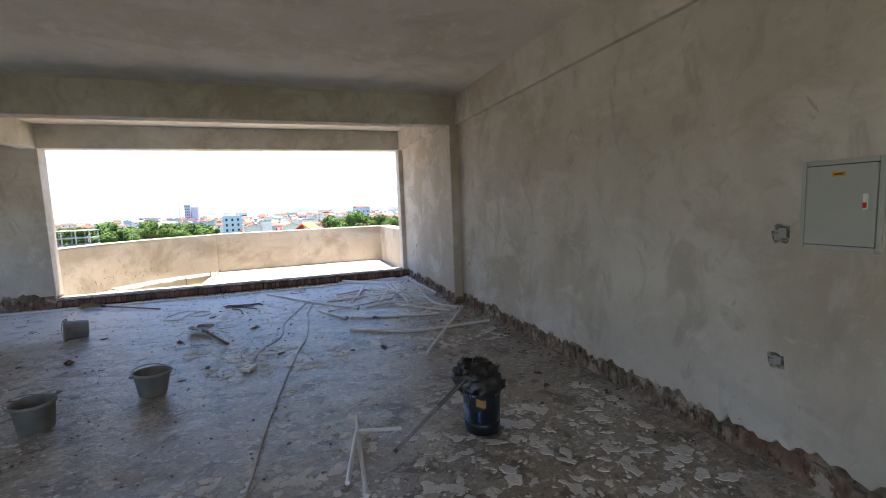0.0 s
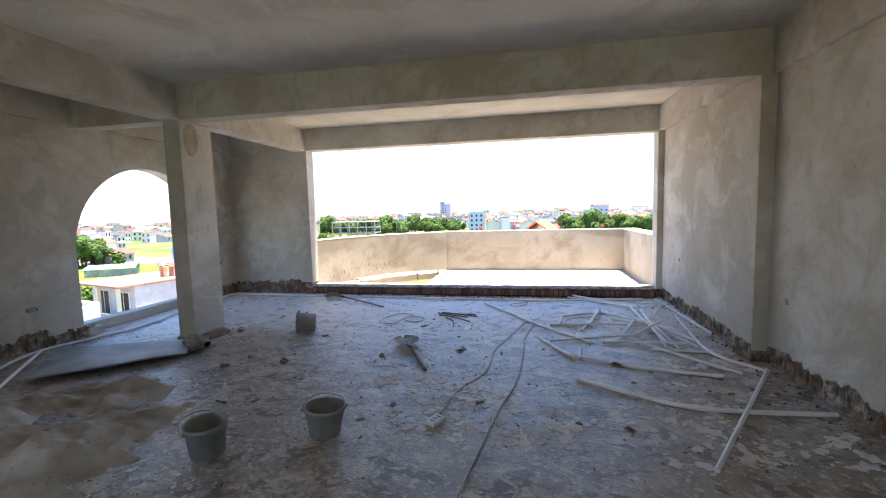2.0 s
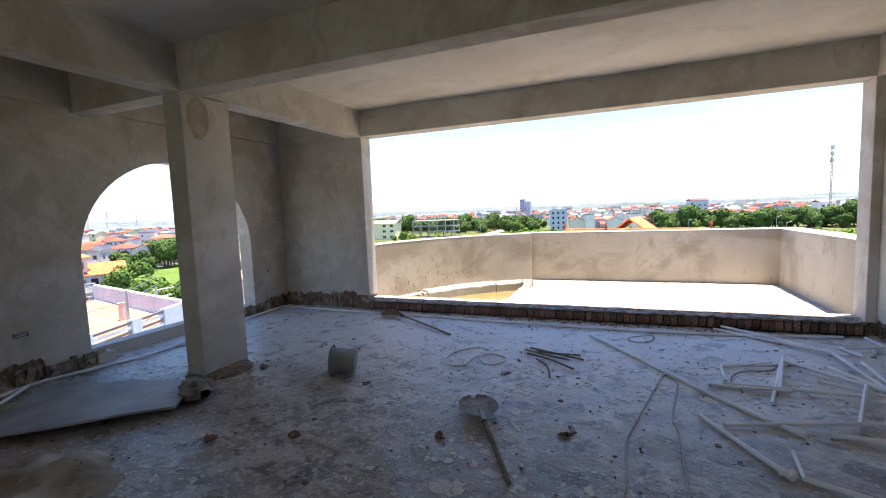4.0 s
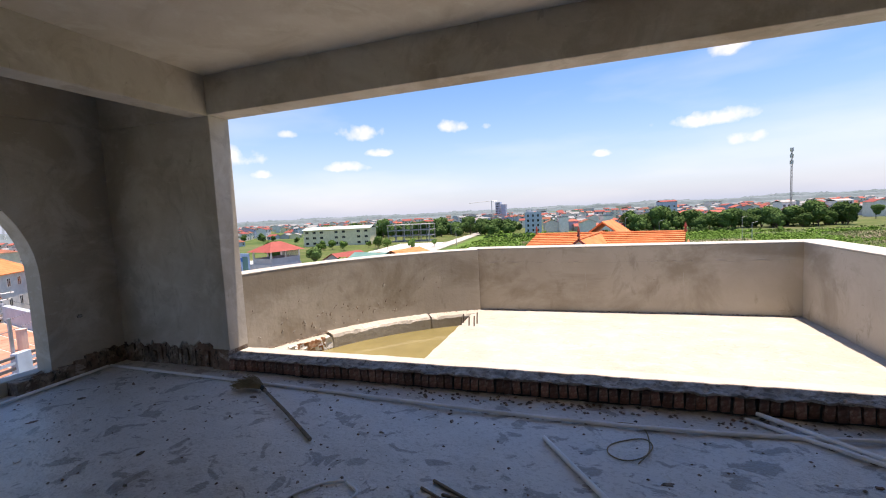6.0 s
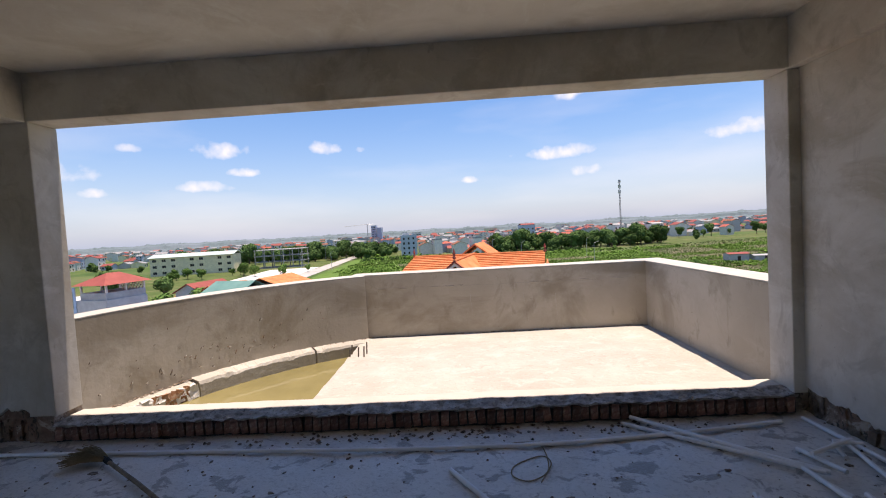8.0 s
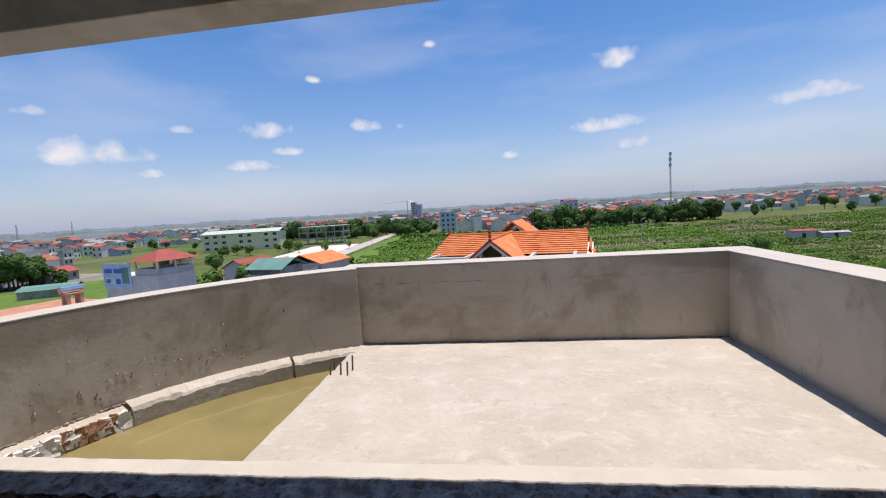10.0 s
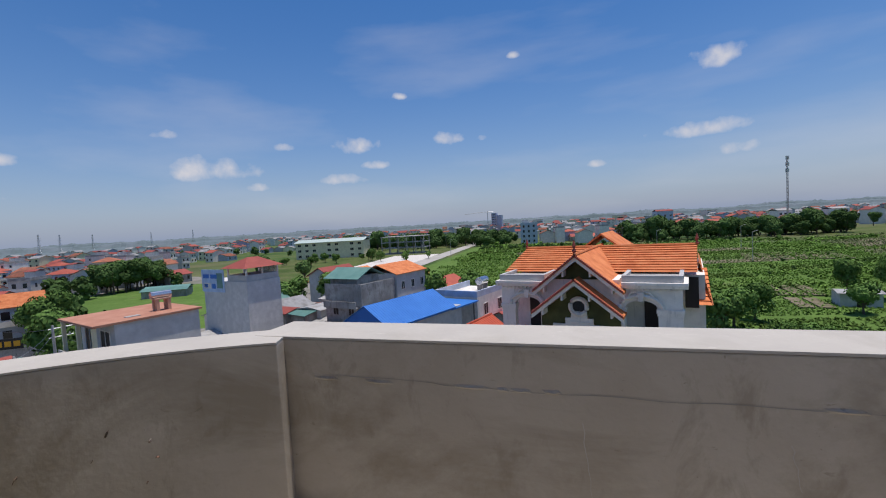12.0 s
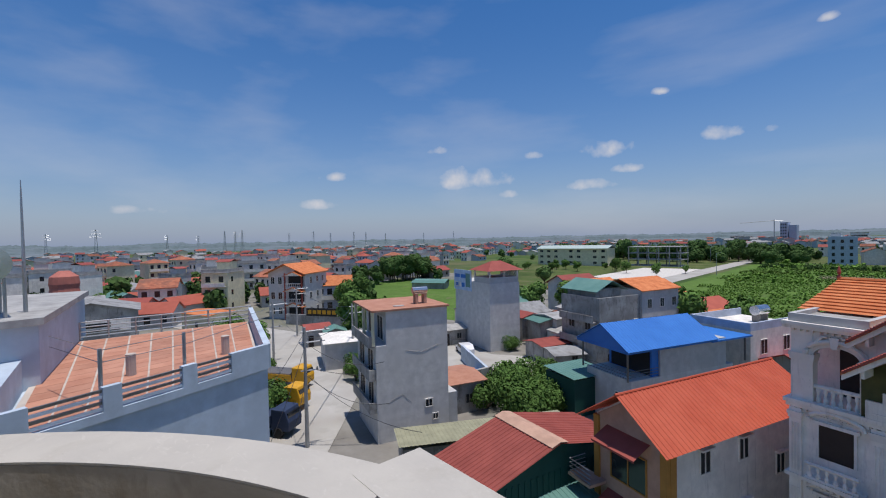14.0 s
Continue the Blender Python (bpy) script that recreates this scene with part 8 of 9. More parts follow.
ext = cable("extension_lead", [(-0.06, 4.18), (-0.01, 4.6), (0.18, 5.07), (0.21, 5.56), (0.25, 5.79), (0.45, 6.56), (0.52, 6.80), (0.57, 6.86)], 0.0065, M_CORD, "grey extension lead with a white socket block on the floor")
blk = part("socket_block", Mesh().box(-0.045, 0.045, -0.065, 0.065, 0.0, 0.032), M_PVC, ext, "white socket block")
blk.matrix_basis = pose(-0.075, 4.07, 0.002, 0, 0, -28)
for dy in (-0.035, 0.0, 0.035):
    part("socket_slot", Mesh().box(-0.02, 0.02, dy - 0.005, dy + 0.005, 0.032, 0.0335), M_DARK, blk)
bevel(blk, 0.006)
cable("floor_cable", [(-0.05, 1.3), (0.07, 2.09), (0.13, 2.79), (0.25, 3.67), (0.36, 4.37), (0.47, 4.95), (0.52, 5.79), (0.51, 6.02), (0.60, 6.57), (0.62, 6.70), (0.57, 6.84)], 0.0065, M_CORD, "long grey power cable trailing across the floor")
cable("yellow_cable", [(1.05, 6.62), (1.02, 6.85), (1.12, 7.05), (1.35, 7.15), (1.45, 7.28), (1.55, 7.36), (1.8, 7.2)], 0.004, M_STRAW, "thin yellow wire tangled among the pipes")
cable("hose", [(-1.14, 7.13), (-1.03, 7.05), (-1.08, 6.92), (-1.14, 6.79), (-1.18, 6.61), (-1.31, 6.57), (-1.40, 6.70), (-1.39, 6.93), (-1.28, 7.07), (-1.16, 7.14)], 0.0085, M_PVC, "loop of pale hose lying on the floor", "hose")
cable("hose_loop", [(-1.08, 6.92), (-1.06, 6.78), (-0.96, 6.68), (-0.86, 6.72), (-0.82, 6.85), (-0.89, 6.95), (-1.0, 6.97), (-1.09, 6.91)], 0.0085, M_PVC, "small coil of pale hose on the floor", "hose")
cable("wire_coil", [(0.15, 8.11), (0.39, 8.20), (0.53, 8.14), (0.52, 7.84), (0.39, 7.72), (0.29, 7.78), (0.32, 7.91), (0.5, 8.0), (0.55, 7.9), (0.45, 7.7)], 0.004, M_STRAW, "loose coil of thin brown wire", "wire")
for i, (a, b, c) in enumerate((((-0.66, 7.27), (-0.4, 7.13), (-0.12, 7.01)), ((-0.66, 7.07), (-0.42, 6.95), (-0.19, 6.76)), ((-0.57, 7.15), (-0.35, 7.12), (-0.16, 7.16)), ((-0.55, 6.96), (-0.42, 6.75), (-0.36, 6.50)), ((-0.70, 7.18), (-0.45, 7.06), (-0.25, 6.98)))):
    t = thing("wooden_stick", "thin dark weathered stick on the floor", "stick", "sticks lying on the floor")
    part("stick", Mesh().tube(smooth_path([on_floor(*a, 0.012), on_floor(*b, 0.018), on_floor(*c, 0.012)], 4), 0.009, 6), M_WOOD, t)


def bucket(m, r0, r1, h, label, fill=0.0, handle=True):
    t = thing("bucket", label, "bucket", "grey buckets on the floor", m)
    th = 0.006
    part("shell", Mesh().lathe([(r0 * 0.9, 0), (r0, 0.004), (r1 - 0.004, h - 0.025), (r1 + 0.004, h - 0.025), (r1 + 0.006, h), (r1 - 0.002, h + 0.002), (r1 - th, h - 0.006), (r0 - th, 0.012), (0.01, 0.01)], 0, 0, 32), M_BUCKET, t, smooth=True)
    if fill:
        rr = r0 + (r1 - r0) * fill / h - th
        mm = Mesh().lathe([(rr, fill), (rr * 0.6, fill + 0.012), (0.01, fill + 0.018)], 0, 0, 20)
        part("mortar_fill", mm, M_ROUGH, t, "dried mortar left in the bucket")
    if handle:
        part("handle", Mesh().tube([(math.cos(a) * (r1 + 0.01), 0.02 + math.sin(a) * (r1 + 0.012), h - 0.02 + 0.035 * math.sin(a)) for a in [math.pi * i / 16 for i in range(17)]], 0.004, 6), M_WIRE, t, "thin wire handle")
        for s in (-1, 1):
            part("lug", Mesh().tube([(s * (r1 - 0.003), 0.02, h - 0.03), (s * (r1 + 0.02), 0.02, h - 0.02)], 0.011, 8), M_BUCKET, t)
    return t


bucket(pose(-0.78, 3.82, 0.003, 0, 3, 30), 0.098, 0.132, 0.195, "grey mortar-crusted builder's bucket standing on the floor", 0.06)
bucket(pose(-1.40, 3.49, 0.003, 2, -2, 75), 0.10, 0.122, 0.205, "grey dented builder's bucket beside the sand", 0.05)
bucket(pose(-2.06, 6.16, 0.112, 0, -86, 24), 0.105, 0.122, 0.23, "grey bucket lying on its side")


# paint bucket with a black bag, and the roller pole leaning in it
pb = thing("paint_bucket", "tar-smeared blue and white paint bucket topped with a black bag", "bucket", m=pose(1.475, 2.26, 0.002, 0, 0, -18))


def tar_paint():
    """White and blue pail smeared with black tar in long runs."""
    m = material("smeared_paint_pail", [(0.03, 0.10, 0.34), (0.10, 0.25, 0.55), (0.50, 0.56, 0.62)], 9, 0.4, 0.2, 40, spec=0.5)
    return layered(m, [(7, 0.44, 0.48, (0.010, 0.010, 0.011), 0.97, 1.0, (1.6, 1.6, 0.45)), (26, 0.56, 0.6, (0.012, 0.012, 0.013), 0.95, 0.6, (1, 1, 0.5))])


part("shell", Mesh().lathe([(0.105, 0), (0.112, 0.006), (0.124, 0.285), (0.130, 0.29), (0.130, 0.31), (0.118, 0.312)], 0, 0, 32), tar_paint(), pb, smooth=True)
part("tar_foot", Mesh().lathe([(0.1065, -0.001), (0.1145, 0.004), (0.1165, 0.06), (0.115, 0.075), (0.105, 0.075)], 0, 0, 28), M_BLACK, pb, "black tar coating round the foot", smooth=True)
part("label_ground", Mesh().add([(0.1245 * math.cos(a), 0.1245 * math.sin(a), z + 0.008 * math.sin(a * 7)) for z in (0.165, 0.262) for a in [radians(-128 + 8 * i) for i in range(9)]], [(i, i + 1, 10 + i, 9 + i) for i in range(8)]), M_BLACK, pb, "black tar round the label")
part("label_patch", Mesh().add([(0.1262 * math.cos(a), 0.1262 * math.sin(a), z + 0.006 * math.sin(a * 9)) for z in (0.195, 0.245) for a in [radians(-112 + 7 * i) for i in range(5)]], [(i, i + 1, 6 + i, 5 + i) for i in range(4)]), plain("tan_label", (0.42, 0.22, 0.07), rough=0.6), pb, "torn orange-brown label patch")
part("rim", Mesh().lathe([(0.126, 0.27), (0.139, 0.275), (0.140, 0.315), (0.125, 0.318)], 0, 0, 28), M_BLACK, pb, smooth=True)
bag = Mesh()
seg, rings = 36, 14
for j in range(rings + 1):
    ph = math.pi * 0.5 * j / rings
    for i in range(seg):
        a = 2 * math.pi * i / seg
        n_ = noise.noise(Vector((math.cos(a) * 2.6, math.sin(a) * 2.6, j * 0.42)))
        f_ = noise.noise(Vector((math.cos(a) * 7, math.sin(a) * 7, j * 0.9)))
        r_ = (0.155 + 0.045 * n_ + 0.03 * f_) * (math.cos(ph) ** 0.6 if j < rings else 0.02)
        bag.v.append((r_ * math.cos(a) - 0.015 - 0.035 * j / rings, r_ * math.sin(a), 0.285 + 0.165 * math.sin(ph) + 0.035 * f_ + 0.02 * n_))
bag.f += [(j * seg + i, j * seg + (i + 1) % seg, (j + 1) * seg + (i + 1) % seg, (j + 1) * seg + i) for j in range(rings) for i in range(seg)]
part("bag", bag, M_BLACK, pb, "crumpled shiny black plastic bag", smooth=True)
part("handle", Mesh().tube([(0.14 * math.cos(a), 0.14 * math.sin(a) * 0.3, 0.28 - 0.14 * math.sin(a)) for a in [math.pi * i / 14 for i in range(15)]], 0.003, 6), M_WIRE, pb)
pole = thing("roller_pole", "steel tube with a tarred end leaning on the bucket", "pole")
part("tube", Mesh().tube([(0.885, 2.20, 0.016), (1.16, 2.20, 0.235)], 0.012, 10), M_STEEL, pole)
part("tarred_end", Mesh().tube([(1.16, 2.20, 0.235), (1.37, 2.20, 0.40)], 0.0135, 10), M_BLACK, pole, "black tarred end")
part("tip", Mesh().tube([(0.873, 2.20, 0.009), (0.893, 2.20, 0.023)], 0.0128, 10), M_BLACK, pole)

# broom
br = thing("broom", "worn straw broom with a wooden handle on the floor", "broom")
part("handle", Mesh().tube([on_floor(-1.63, 7.47, 0.02), on_floor(-2.1, 7.79, 0.03), on_floor(-2.58, 8.10, 0.045)], 0.0135, 8), M_WOOD, br)
part("ferrule", Mesh().tube([on_floor(-2.54, 8.075, 0.045), on_floor(-2.62, 8.125, 0.045)], 0.02, 8), M_DARK, br)
brush = Mesh()
for i in range(150):
    q = random.Random(i)
    s, u = q.uniform(-1, 1), q.uniform(-1, 1)
    tip = Vector((-2.60 - 0.24 + q.uniform(-.05, .03), 8.12 + 0.02 + s * 0.12, 0.02 + 0.035 * (u + 1)))
    brush.tube([Vector((-2.60, 8.115 + s * 0.02, 0.04 + u * 0.012)), (Vector((-2.60, 8.12, 0.045)) + tip) / 2 + Vector((0, s * 0.02, 0.015)), tip], 0.0035, 3)
part("bristles", brush, M_STRAW, br, "splayed straw bristles", kind="stuff")

# shovel
sh = thing("shovel", "mortar-crusted shovel with a wooden handle on the floor", "shovel")
part("handle", Mesh().tube([on_floor(-0.37, 5.00, 0.02), on_floor(-0.55, 5.35, 0.03), on_floor(-0.70, 5.62, 0.045)], 0.016, 9), M_WOOD, sh)
blade = Mesh()
nu, nv = 8, 8
d = Vector((-0.70 + 0.37, 5.62 - 5.0, 0)).normalized()
s_ = Vector((d.y, -d.x, 0))
for side_ in (0, 1):
    for j in range(nv + 1):
        for i in range(nu + 1):
            a, b = i / nu * 2 - 1, j / nv
            w = 0.135 * math.sqrt(max(0.02, 1 - max(0.0, (b - 0.45) / 0.56) ** 2)) * (0.8 + 0.2 * min(1, b * 4))
            p = Vector((-0.69, 5.60, 0)) + d * (0.34 * b) + s_ * (a * w)
            blade.v.append((p.x, p.y, 0.045 - 0.03 * b + 0.03 * a * a + 0.012 - 0.003 * side_))
for side_ in (0, 1):
    o = side_ * (nu + 1) * (nv + 1)
    blade.f += [(o + j * (nu + 1) + i, o + j * (nu + 1) + i + 1, o + (j + 1) * (nu + 1) + i + 1, o + (j + 1) * (nu + 1) + i) for j in range(nv) for i in range(nu)]
part("blade", blade, material("mortar_crusted_steel", [(0.16, 0.145, 0.125), (0.30, 0.28, 0.25), (0.38, 0.36, 0.33)], 9, 0.9, 0.8, 60), sh, "curved steel blade crusted with mortar", smooth=True)
part("socket", Mesh().tube([on_floor(-0.66, 5.54, 0.045), on_floor(-0.73, 5.68, 0.045)], 0.021, 9), M_STEEL, sh)

# sand heap
sand = Mesh()
n = 140
for j in range(n + 1):
    for i in range(n + 1):
        x, y = -4.35 + 2.95 * i / n, 1.6 + 3.0 * j / n
        u, v = (x + 3.05) / 1.3, (y - 3.2) / 1.42
        p = Vector((x, y, 0))
        e = max(0.0, 1 - (u * u + v * v) + 0.5 * noise.noise(p * 1.6 + Vector((0, 0, 7))) + 0.25 * noise.noise(p * 5 + Vector((0, 0, 2))))
        lump = 0.5 + 0.8 * noise.noise(p * 1.7 + Vector((3, 1, 0))) + 0.45 * noise.noise(p * 3.6 + Vector((0, 0, 5)))
        h = 0.20 * min(1, e) ** 1.3 * max(0.0, lump) - 0.12 * max(0.0, noise.noise(p * 3.4 + Vector((0, 0, 9)))) * min(1, e * 2) + 0.035 * noise.noise(p * 7.5 + Vector((2, 0, 4))) * min(1, e * 2.5) + 0.014 * min(1, e * 1.5)
        ridge = 0.008 * math.sin((0.5 * x + y) * 26 + 3 * noise.noise(p * 3)) * min(1, e * 2) * (0.5 + noise.noise(p * 2))
        sand.v.append((x, y, floor_height(x, y) - 0.012 + (h + ridge if e > 0 else -0.02) + 0.012 * noise.noise(p * 15) * min(1, e * 3)))
sand.f += [(j * (n + 1) + i, j * (n + 1) + i + 1, (j + 1) * (n + 1) + i + 1, (j + 1) * (n + 1) + i) for j in range(n) for i in range(n)]
solid("sand_heap", sand, M_SAND, "trodden brown sand heap spread over the floor", "sand", kind="stuff", smooth=True)

# mixing board with a bundled sack
board = thing("mixing_board", "thin grey sheet used as a mortar board on the floor", "board")
bm_ = Mesh()
cor = [(-3.86, 4.20), (-2.94, 5.04), (-3.32, 5.56), (-4.62, 5.06)]
for lay in (0.0, 0.018):
    for j in range(9):
        for i in range(9):
            a, b = lerp2(cor[0], cor[1], i / 8), lerp2(cor[3], cor[2], i / 8)
            x, y = lerp2(a, b, j / 8)
            bm_.v.append((x, y, 0.020 + lay + 0.03 * (1 - j / 8) + 0.018 * noise.noise(Vector((x * 2, y * 2, 1)))))
for o in (0, 81):
    bm_.f += [(o + j * 9 + i, o + j * 9 + i + 1, o + (j + 1) * 9 + i + 1, o + (j + 1) * 9 + i) for j in range(8) for i in range(8)]
edge_ = [i for i in range(9)] + [j * 9 + 8 for j in range(1, 9)] + [72 + i for i in range(7, -1, -1)] + [j * 9 for j in range(7, 0, -1)]
bm_.f += [(edge_[k], edge_[(k + 1) % len(edge_)], 81 + edge_[(k + 1) % len(edge_)], 81 + edge_[k]) for k in range(len(edge_))]
part("sheet", bm_, M_BOARD, board)
sack = Mesh()
seg, rings = 26, 12
for j in range(rings + 1):
    for i in range(seg):
        a = 2 * math.pi * i / seg
        t_ = j / rings
        r_ = 0.085 * math.sin(math.pi * (0.08 + 0.84 * t_)) ** 0.6 * (1 + 0.55 * noise.noise(Vector((math.cos(a) * 1.8, math.sin(a) * 1.8, t_ * 5))))
        c = Vector((-3.22 + 0.36 * t_, 5.36 - 0.12 * t_, 0.085))
        sack.v.append((c.x + 0.3 * r_ * math.cos(a), c.y + r_ * math.cos(a) * 1.2, max(0.01, c.z + r_ * math.sin(a) * 0.9)))
sack.f += [(j * seg + i, j * seg + (i + 1) % seg, (j + 1) * seg + (i + 1) % seg, (j + 1) * seg + i) for j in range(rings) for i in range(seg)]
solid("empty_sack", sack, material("dirty_sack", [(0.07, 0.065, 0.06), (0.18, 0.165, 0.145), (0.30, 0.27, 0.23)], 9, 0.9, 0.6, 60), "crumpled dirty grey cement sack on the board", "sack", smooth=True)


# crumbs of mortar and broken brick
def crumb(q, x, y, r, m):
    c = on_floor(x, y, r * 0.35)
    pts = [(1, 0, 0), (-1, 0, 0), (0, 1, 0), (0, -1, 0), (0, 0, 0.8), (0.1, 0, -0.6)]
    vs = [c + Vector((a * q.uniform(0.6, 1.2), b * q.uniform(0.6, 1.2), d_ * q.uniform(0.5, 1.0))) * r for a, b, d_ in pts]
    m.add(vs, [(0, 2, 4), (2, 1, 4), (1, 3, 4), (3, 0, 4), (2, 0, 5), (1, 2, 5), (3, 1, 5), (0, 3, 5)])


q = random.Random(12)
dust, pale = Mesh(), Mesh()
for i in range(1500):
    x, y = q.uniform(-4.7, 2.6), q.uniform(0.2, 8.35)
    crumb(q, x, y, q.uniform(0.004, 0.014), dust)
for i in range(500):
    x = q.choice((q.gauss(2.6, 0.08), q.gauss(0.0, 1.6)))
    y = q.uniform(0.5, 8.3) if x > 2 else q.gauss(8.38, 0.06)
    if x < 2.66 and y < 8.45:
        crumb(q, x, y, q.uniform(0.008, 0.024), pale)
solid("floor_crumbs", dust, M_ROUGH, "dark crumbs of mortar and grit over the floor", "debris", kind="stuff")
solid("wall_foot_crumbs", pale, M_ROUGH, "broken mortar crumbs along the wall foot and sill", "debris", kind="stuff")
for x, y, r in ((-1.85, 5.05, 0.06), (-2.35, 4.85, 0.05), (1.22, 4.15, 0.04), (0.9, 4.2, 0.03), (-0.15, 5.6, 0.045), (-3.05, 6.02, 0.07), (1.35, 5.35, 0.05), (-0.9, 5.35, 0.055), (-1.6, 3.0, 0.05)):
    m = Mesh()
    for k in range(5):
        crumb(q, x + q.uniform(-.5, .5) * r, y + q.uniform(-.5, .5) * r, r * q.uniform(0.4, 0.8), m)
    solid("mortar_lump", m, M_ROUGH, "dried grey mortar lump lying on the floor", "debris", "mortar lumps on the floor")

# thin crusts of dried mortar left on the floor
def flake(q, x, y, r, m, tall):
    k, turn, seed = (16 if r > 0.035 else 9), q.uniform(0, 6.28), q.uniform(0, 90)
    slim = q.uniform(0.45, 0.85)
    ring_ = []
    for i in range(k):
        a = 2 * math.pi * i / k
        rr = r * (0.85 + 0.75 * noise.noise(Vector((math.cos(a) * 1.7, math.sin(a) * 1.7, seed))) + q.uniform(-.14, .14))
        u, v = rr * math.cos(a), rr * math.sin(a) * slim
        ring_.append((x + u * math.cos(turn) - v * math.sin(turn), y + u * math.sin(turn) + v * math.cos(turn)))
    rim = min(0.18, 0.004 / r)
    top = [(a + (x - a) * rim, b + (y - b) * rim) for a, b in ring_]
    m.add([on_floor(a, b, -0.004) for a, b in ring_] + [on_floor(a, b, tall) for a, b in top] + [on_floor(x, y, tall * 1.2)],
          [(i, (i + 1) % k, k + (i + 1) % k, k + i) for i in range(k)] + [(k + i, k + (i + 1) % k, 2 * k) for i in range(k)])


crusts, clods = Mesh(), Mesh()
for i in range(9000):
    x, y = q.uniform(-4.6, 2.55), q.uniform(0.2, 7.2)
    lean = 0.16 if (x > 0.9 and y > 3.2) or x < -0.7 else -0.06
    if noise.noise(Vector((x * 0.8, y * 0.8, 31))) + 0.6 * noise.noise(Vector((x * 2.6, y * 2.6, 12))) < 0.02 + lean:
        continue
    flake(q, x, y, q.choice((0.008, 0.012, 0.016, 0.022, 0.03, 0.042, 0.06) if x > -0.7 else (0.008, 0.012, 0.018, 0.028)) * q.uniform(0.7, 1.3), crusts, q.uniform(0.0015, 0.004))
for i in range(420):
    x, y = q.uniform(-4.6, 2.55), q.uniform(0.4, 8.3)
    if noise.noise(Vector((x * 1.3, y * 1.3, 77))) > 0.02:
        flake(q, x, y, q.choice((0.008, 0.014, 0.022, 0.035)) * q.uniform(0.7, 1.4), clods, q.uniform(0.003, 0.010))
solid("mortar_crusts", crusts, M_FLAKE, "thin pale crusts of dried mortar stuck to the floor", "debris", kind="stuff")
solid("dirt_clods", clods, M_ROUGH, "flat dark clods of dirt trodden on the floor", "debris", kind="stuff")

# distribution board, back boxes, holes
db = thing("distribution_board", "flush grey metal distribution board in the rendered wall", "electrical panel", m=pose(XR, 1.035, 1.39))
bevel(part("frame", Mesh().box(-0.012, 0.005, -0.155, -0.135, -0.205, 0.205).box(-0.012, 0.005, 0.135, 0.155, -0.205, 0.205).box(-0.012, 0.005, -0.135, 0.135, 0.183, 0.205).box(-0.012, 0.005, -0.135, 0.135, -0.205, -0.183), M_PANEL, db), 0.003)
door = part("door", Mesh().box(-0.016, 0.003, -0.132, 0.132, -0.180, 0.180), M_PANEL, db, "grey enamelled door")
bevel(door, 0.003)
part("shadow_gap", Mesh().box(-0.004, 0.002, -0.136, 0.136, -0.184, 0.184), M_DARK, db)
part("latch", Mesh().box(-0.024, -0.0155, -0.105, -0.09, -0.02, 0.05), M_WHITE, door, "white latch plate")
part("latch_button", Mesh().box(-0.027, -0.0235, -0.104, -0.091, -0.012, 0.012), M_RED, door, "red latch button")
part("warning_label", Mesh().box(-0.0175, -0.0155, -0.02, 0.03, 0.13, 0.150), M_YELLOW, door, "small yellow warning label")
part("label_bar", Mesh().box(-0.0185, -0.0174, -0.012, 0.022, 0.137, 0.143), M_DARK, door)


M_HOLE = material("chased_mortar", [(0.07, 0.06, 0.05), (0.20, 0.18, 0.155), (0.36, 0.34, 0.31)], 45, 0.95, 1.0, 90)


def back_box(x, y, z, w, h, face, label):
    """A chased hole with a rough rim and a box set in it."""
    t = thing("back_box", label, "electrical box", m=pose(x, y, z, 0, 0, 0 if face == "x-" else 180))
    rim = Mesh()
    k = 26
    pts = []
    for i in range(k):
        a = 2 * math.pi * i / k
        r = 0.50 + 0.13 * noise.noise(Vector((math.cos(a) * 1.6, math.sin(a) * 1.6, x + z))) + 0.09 * noise.noise(Vector((math.cos(a) * 5, math.sin(a) * 5, z)))
        sq = 1 / max(abs(math.cos(a)), abs(math.sin(a))) ** 0.6
        pts.append((r * sq * w * math.cos(a), r * sq * h * math.sin(a)))
    rim.add([(-0.002, p[0] * (1.10 + 0.10 * noise.noise(Vector((i, 2, z)))), p[1] * (1.12 + 0.12 * noise.noise(Vector((i, 7, z))))) for i, p in enumerate(pts)] + [(-0.0052, a, b) for a, b in pts], [(i, (i + 1) % k, k + (i + 1) % k, k + i) for i in range(k)])
    part("mortar_rim", rim, M_PLASTER, t)
    part("hole", Mesh().add([(-0.0045, a, b) for a, b in pts], [tuple(range(k))]), M_HOLE, t)
    part("box", Mesh().box(-0.012, -0.003, -w * 0.30, w * 0.12, -h * 0.22, h * 0.30).box(-0.014, -0.004, w * 0.15, w * 0.32, -h * 0.34, h * 0.0), M_BOARD, t)
    return t


back_box(XR, 1.275, 1.25, 0.085, 0.10, "x-", "chased hole with a metal back box in the wall")
back_box(XR, 1.275, 0.59, 0.085, 0.08, "x-", "chased socket hole with a metal back box")
back_box(XR, 5.36, 0.62, 0.05, 0.05, "x-", "small chased socket hole in the wall")
back_box(2.63, 7.72, 0.70, 0.06, 0.05, "x-", "small chased socket hole in the wall")
back_box(XL, 5.05, 0.47, 0.12, 0.05, "x+", "rough chased hole in the west wall")
back_box(XL, 8.12, 0.62, 0.05, 0.04, "x+", "small chased hole in the west wall")


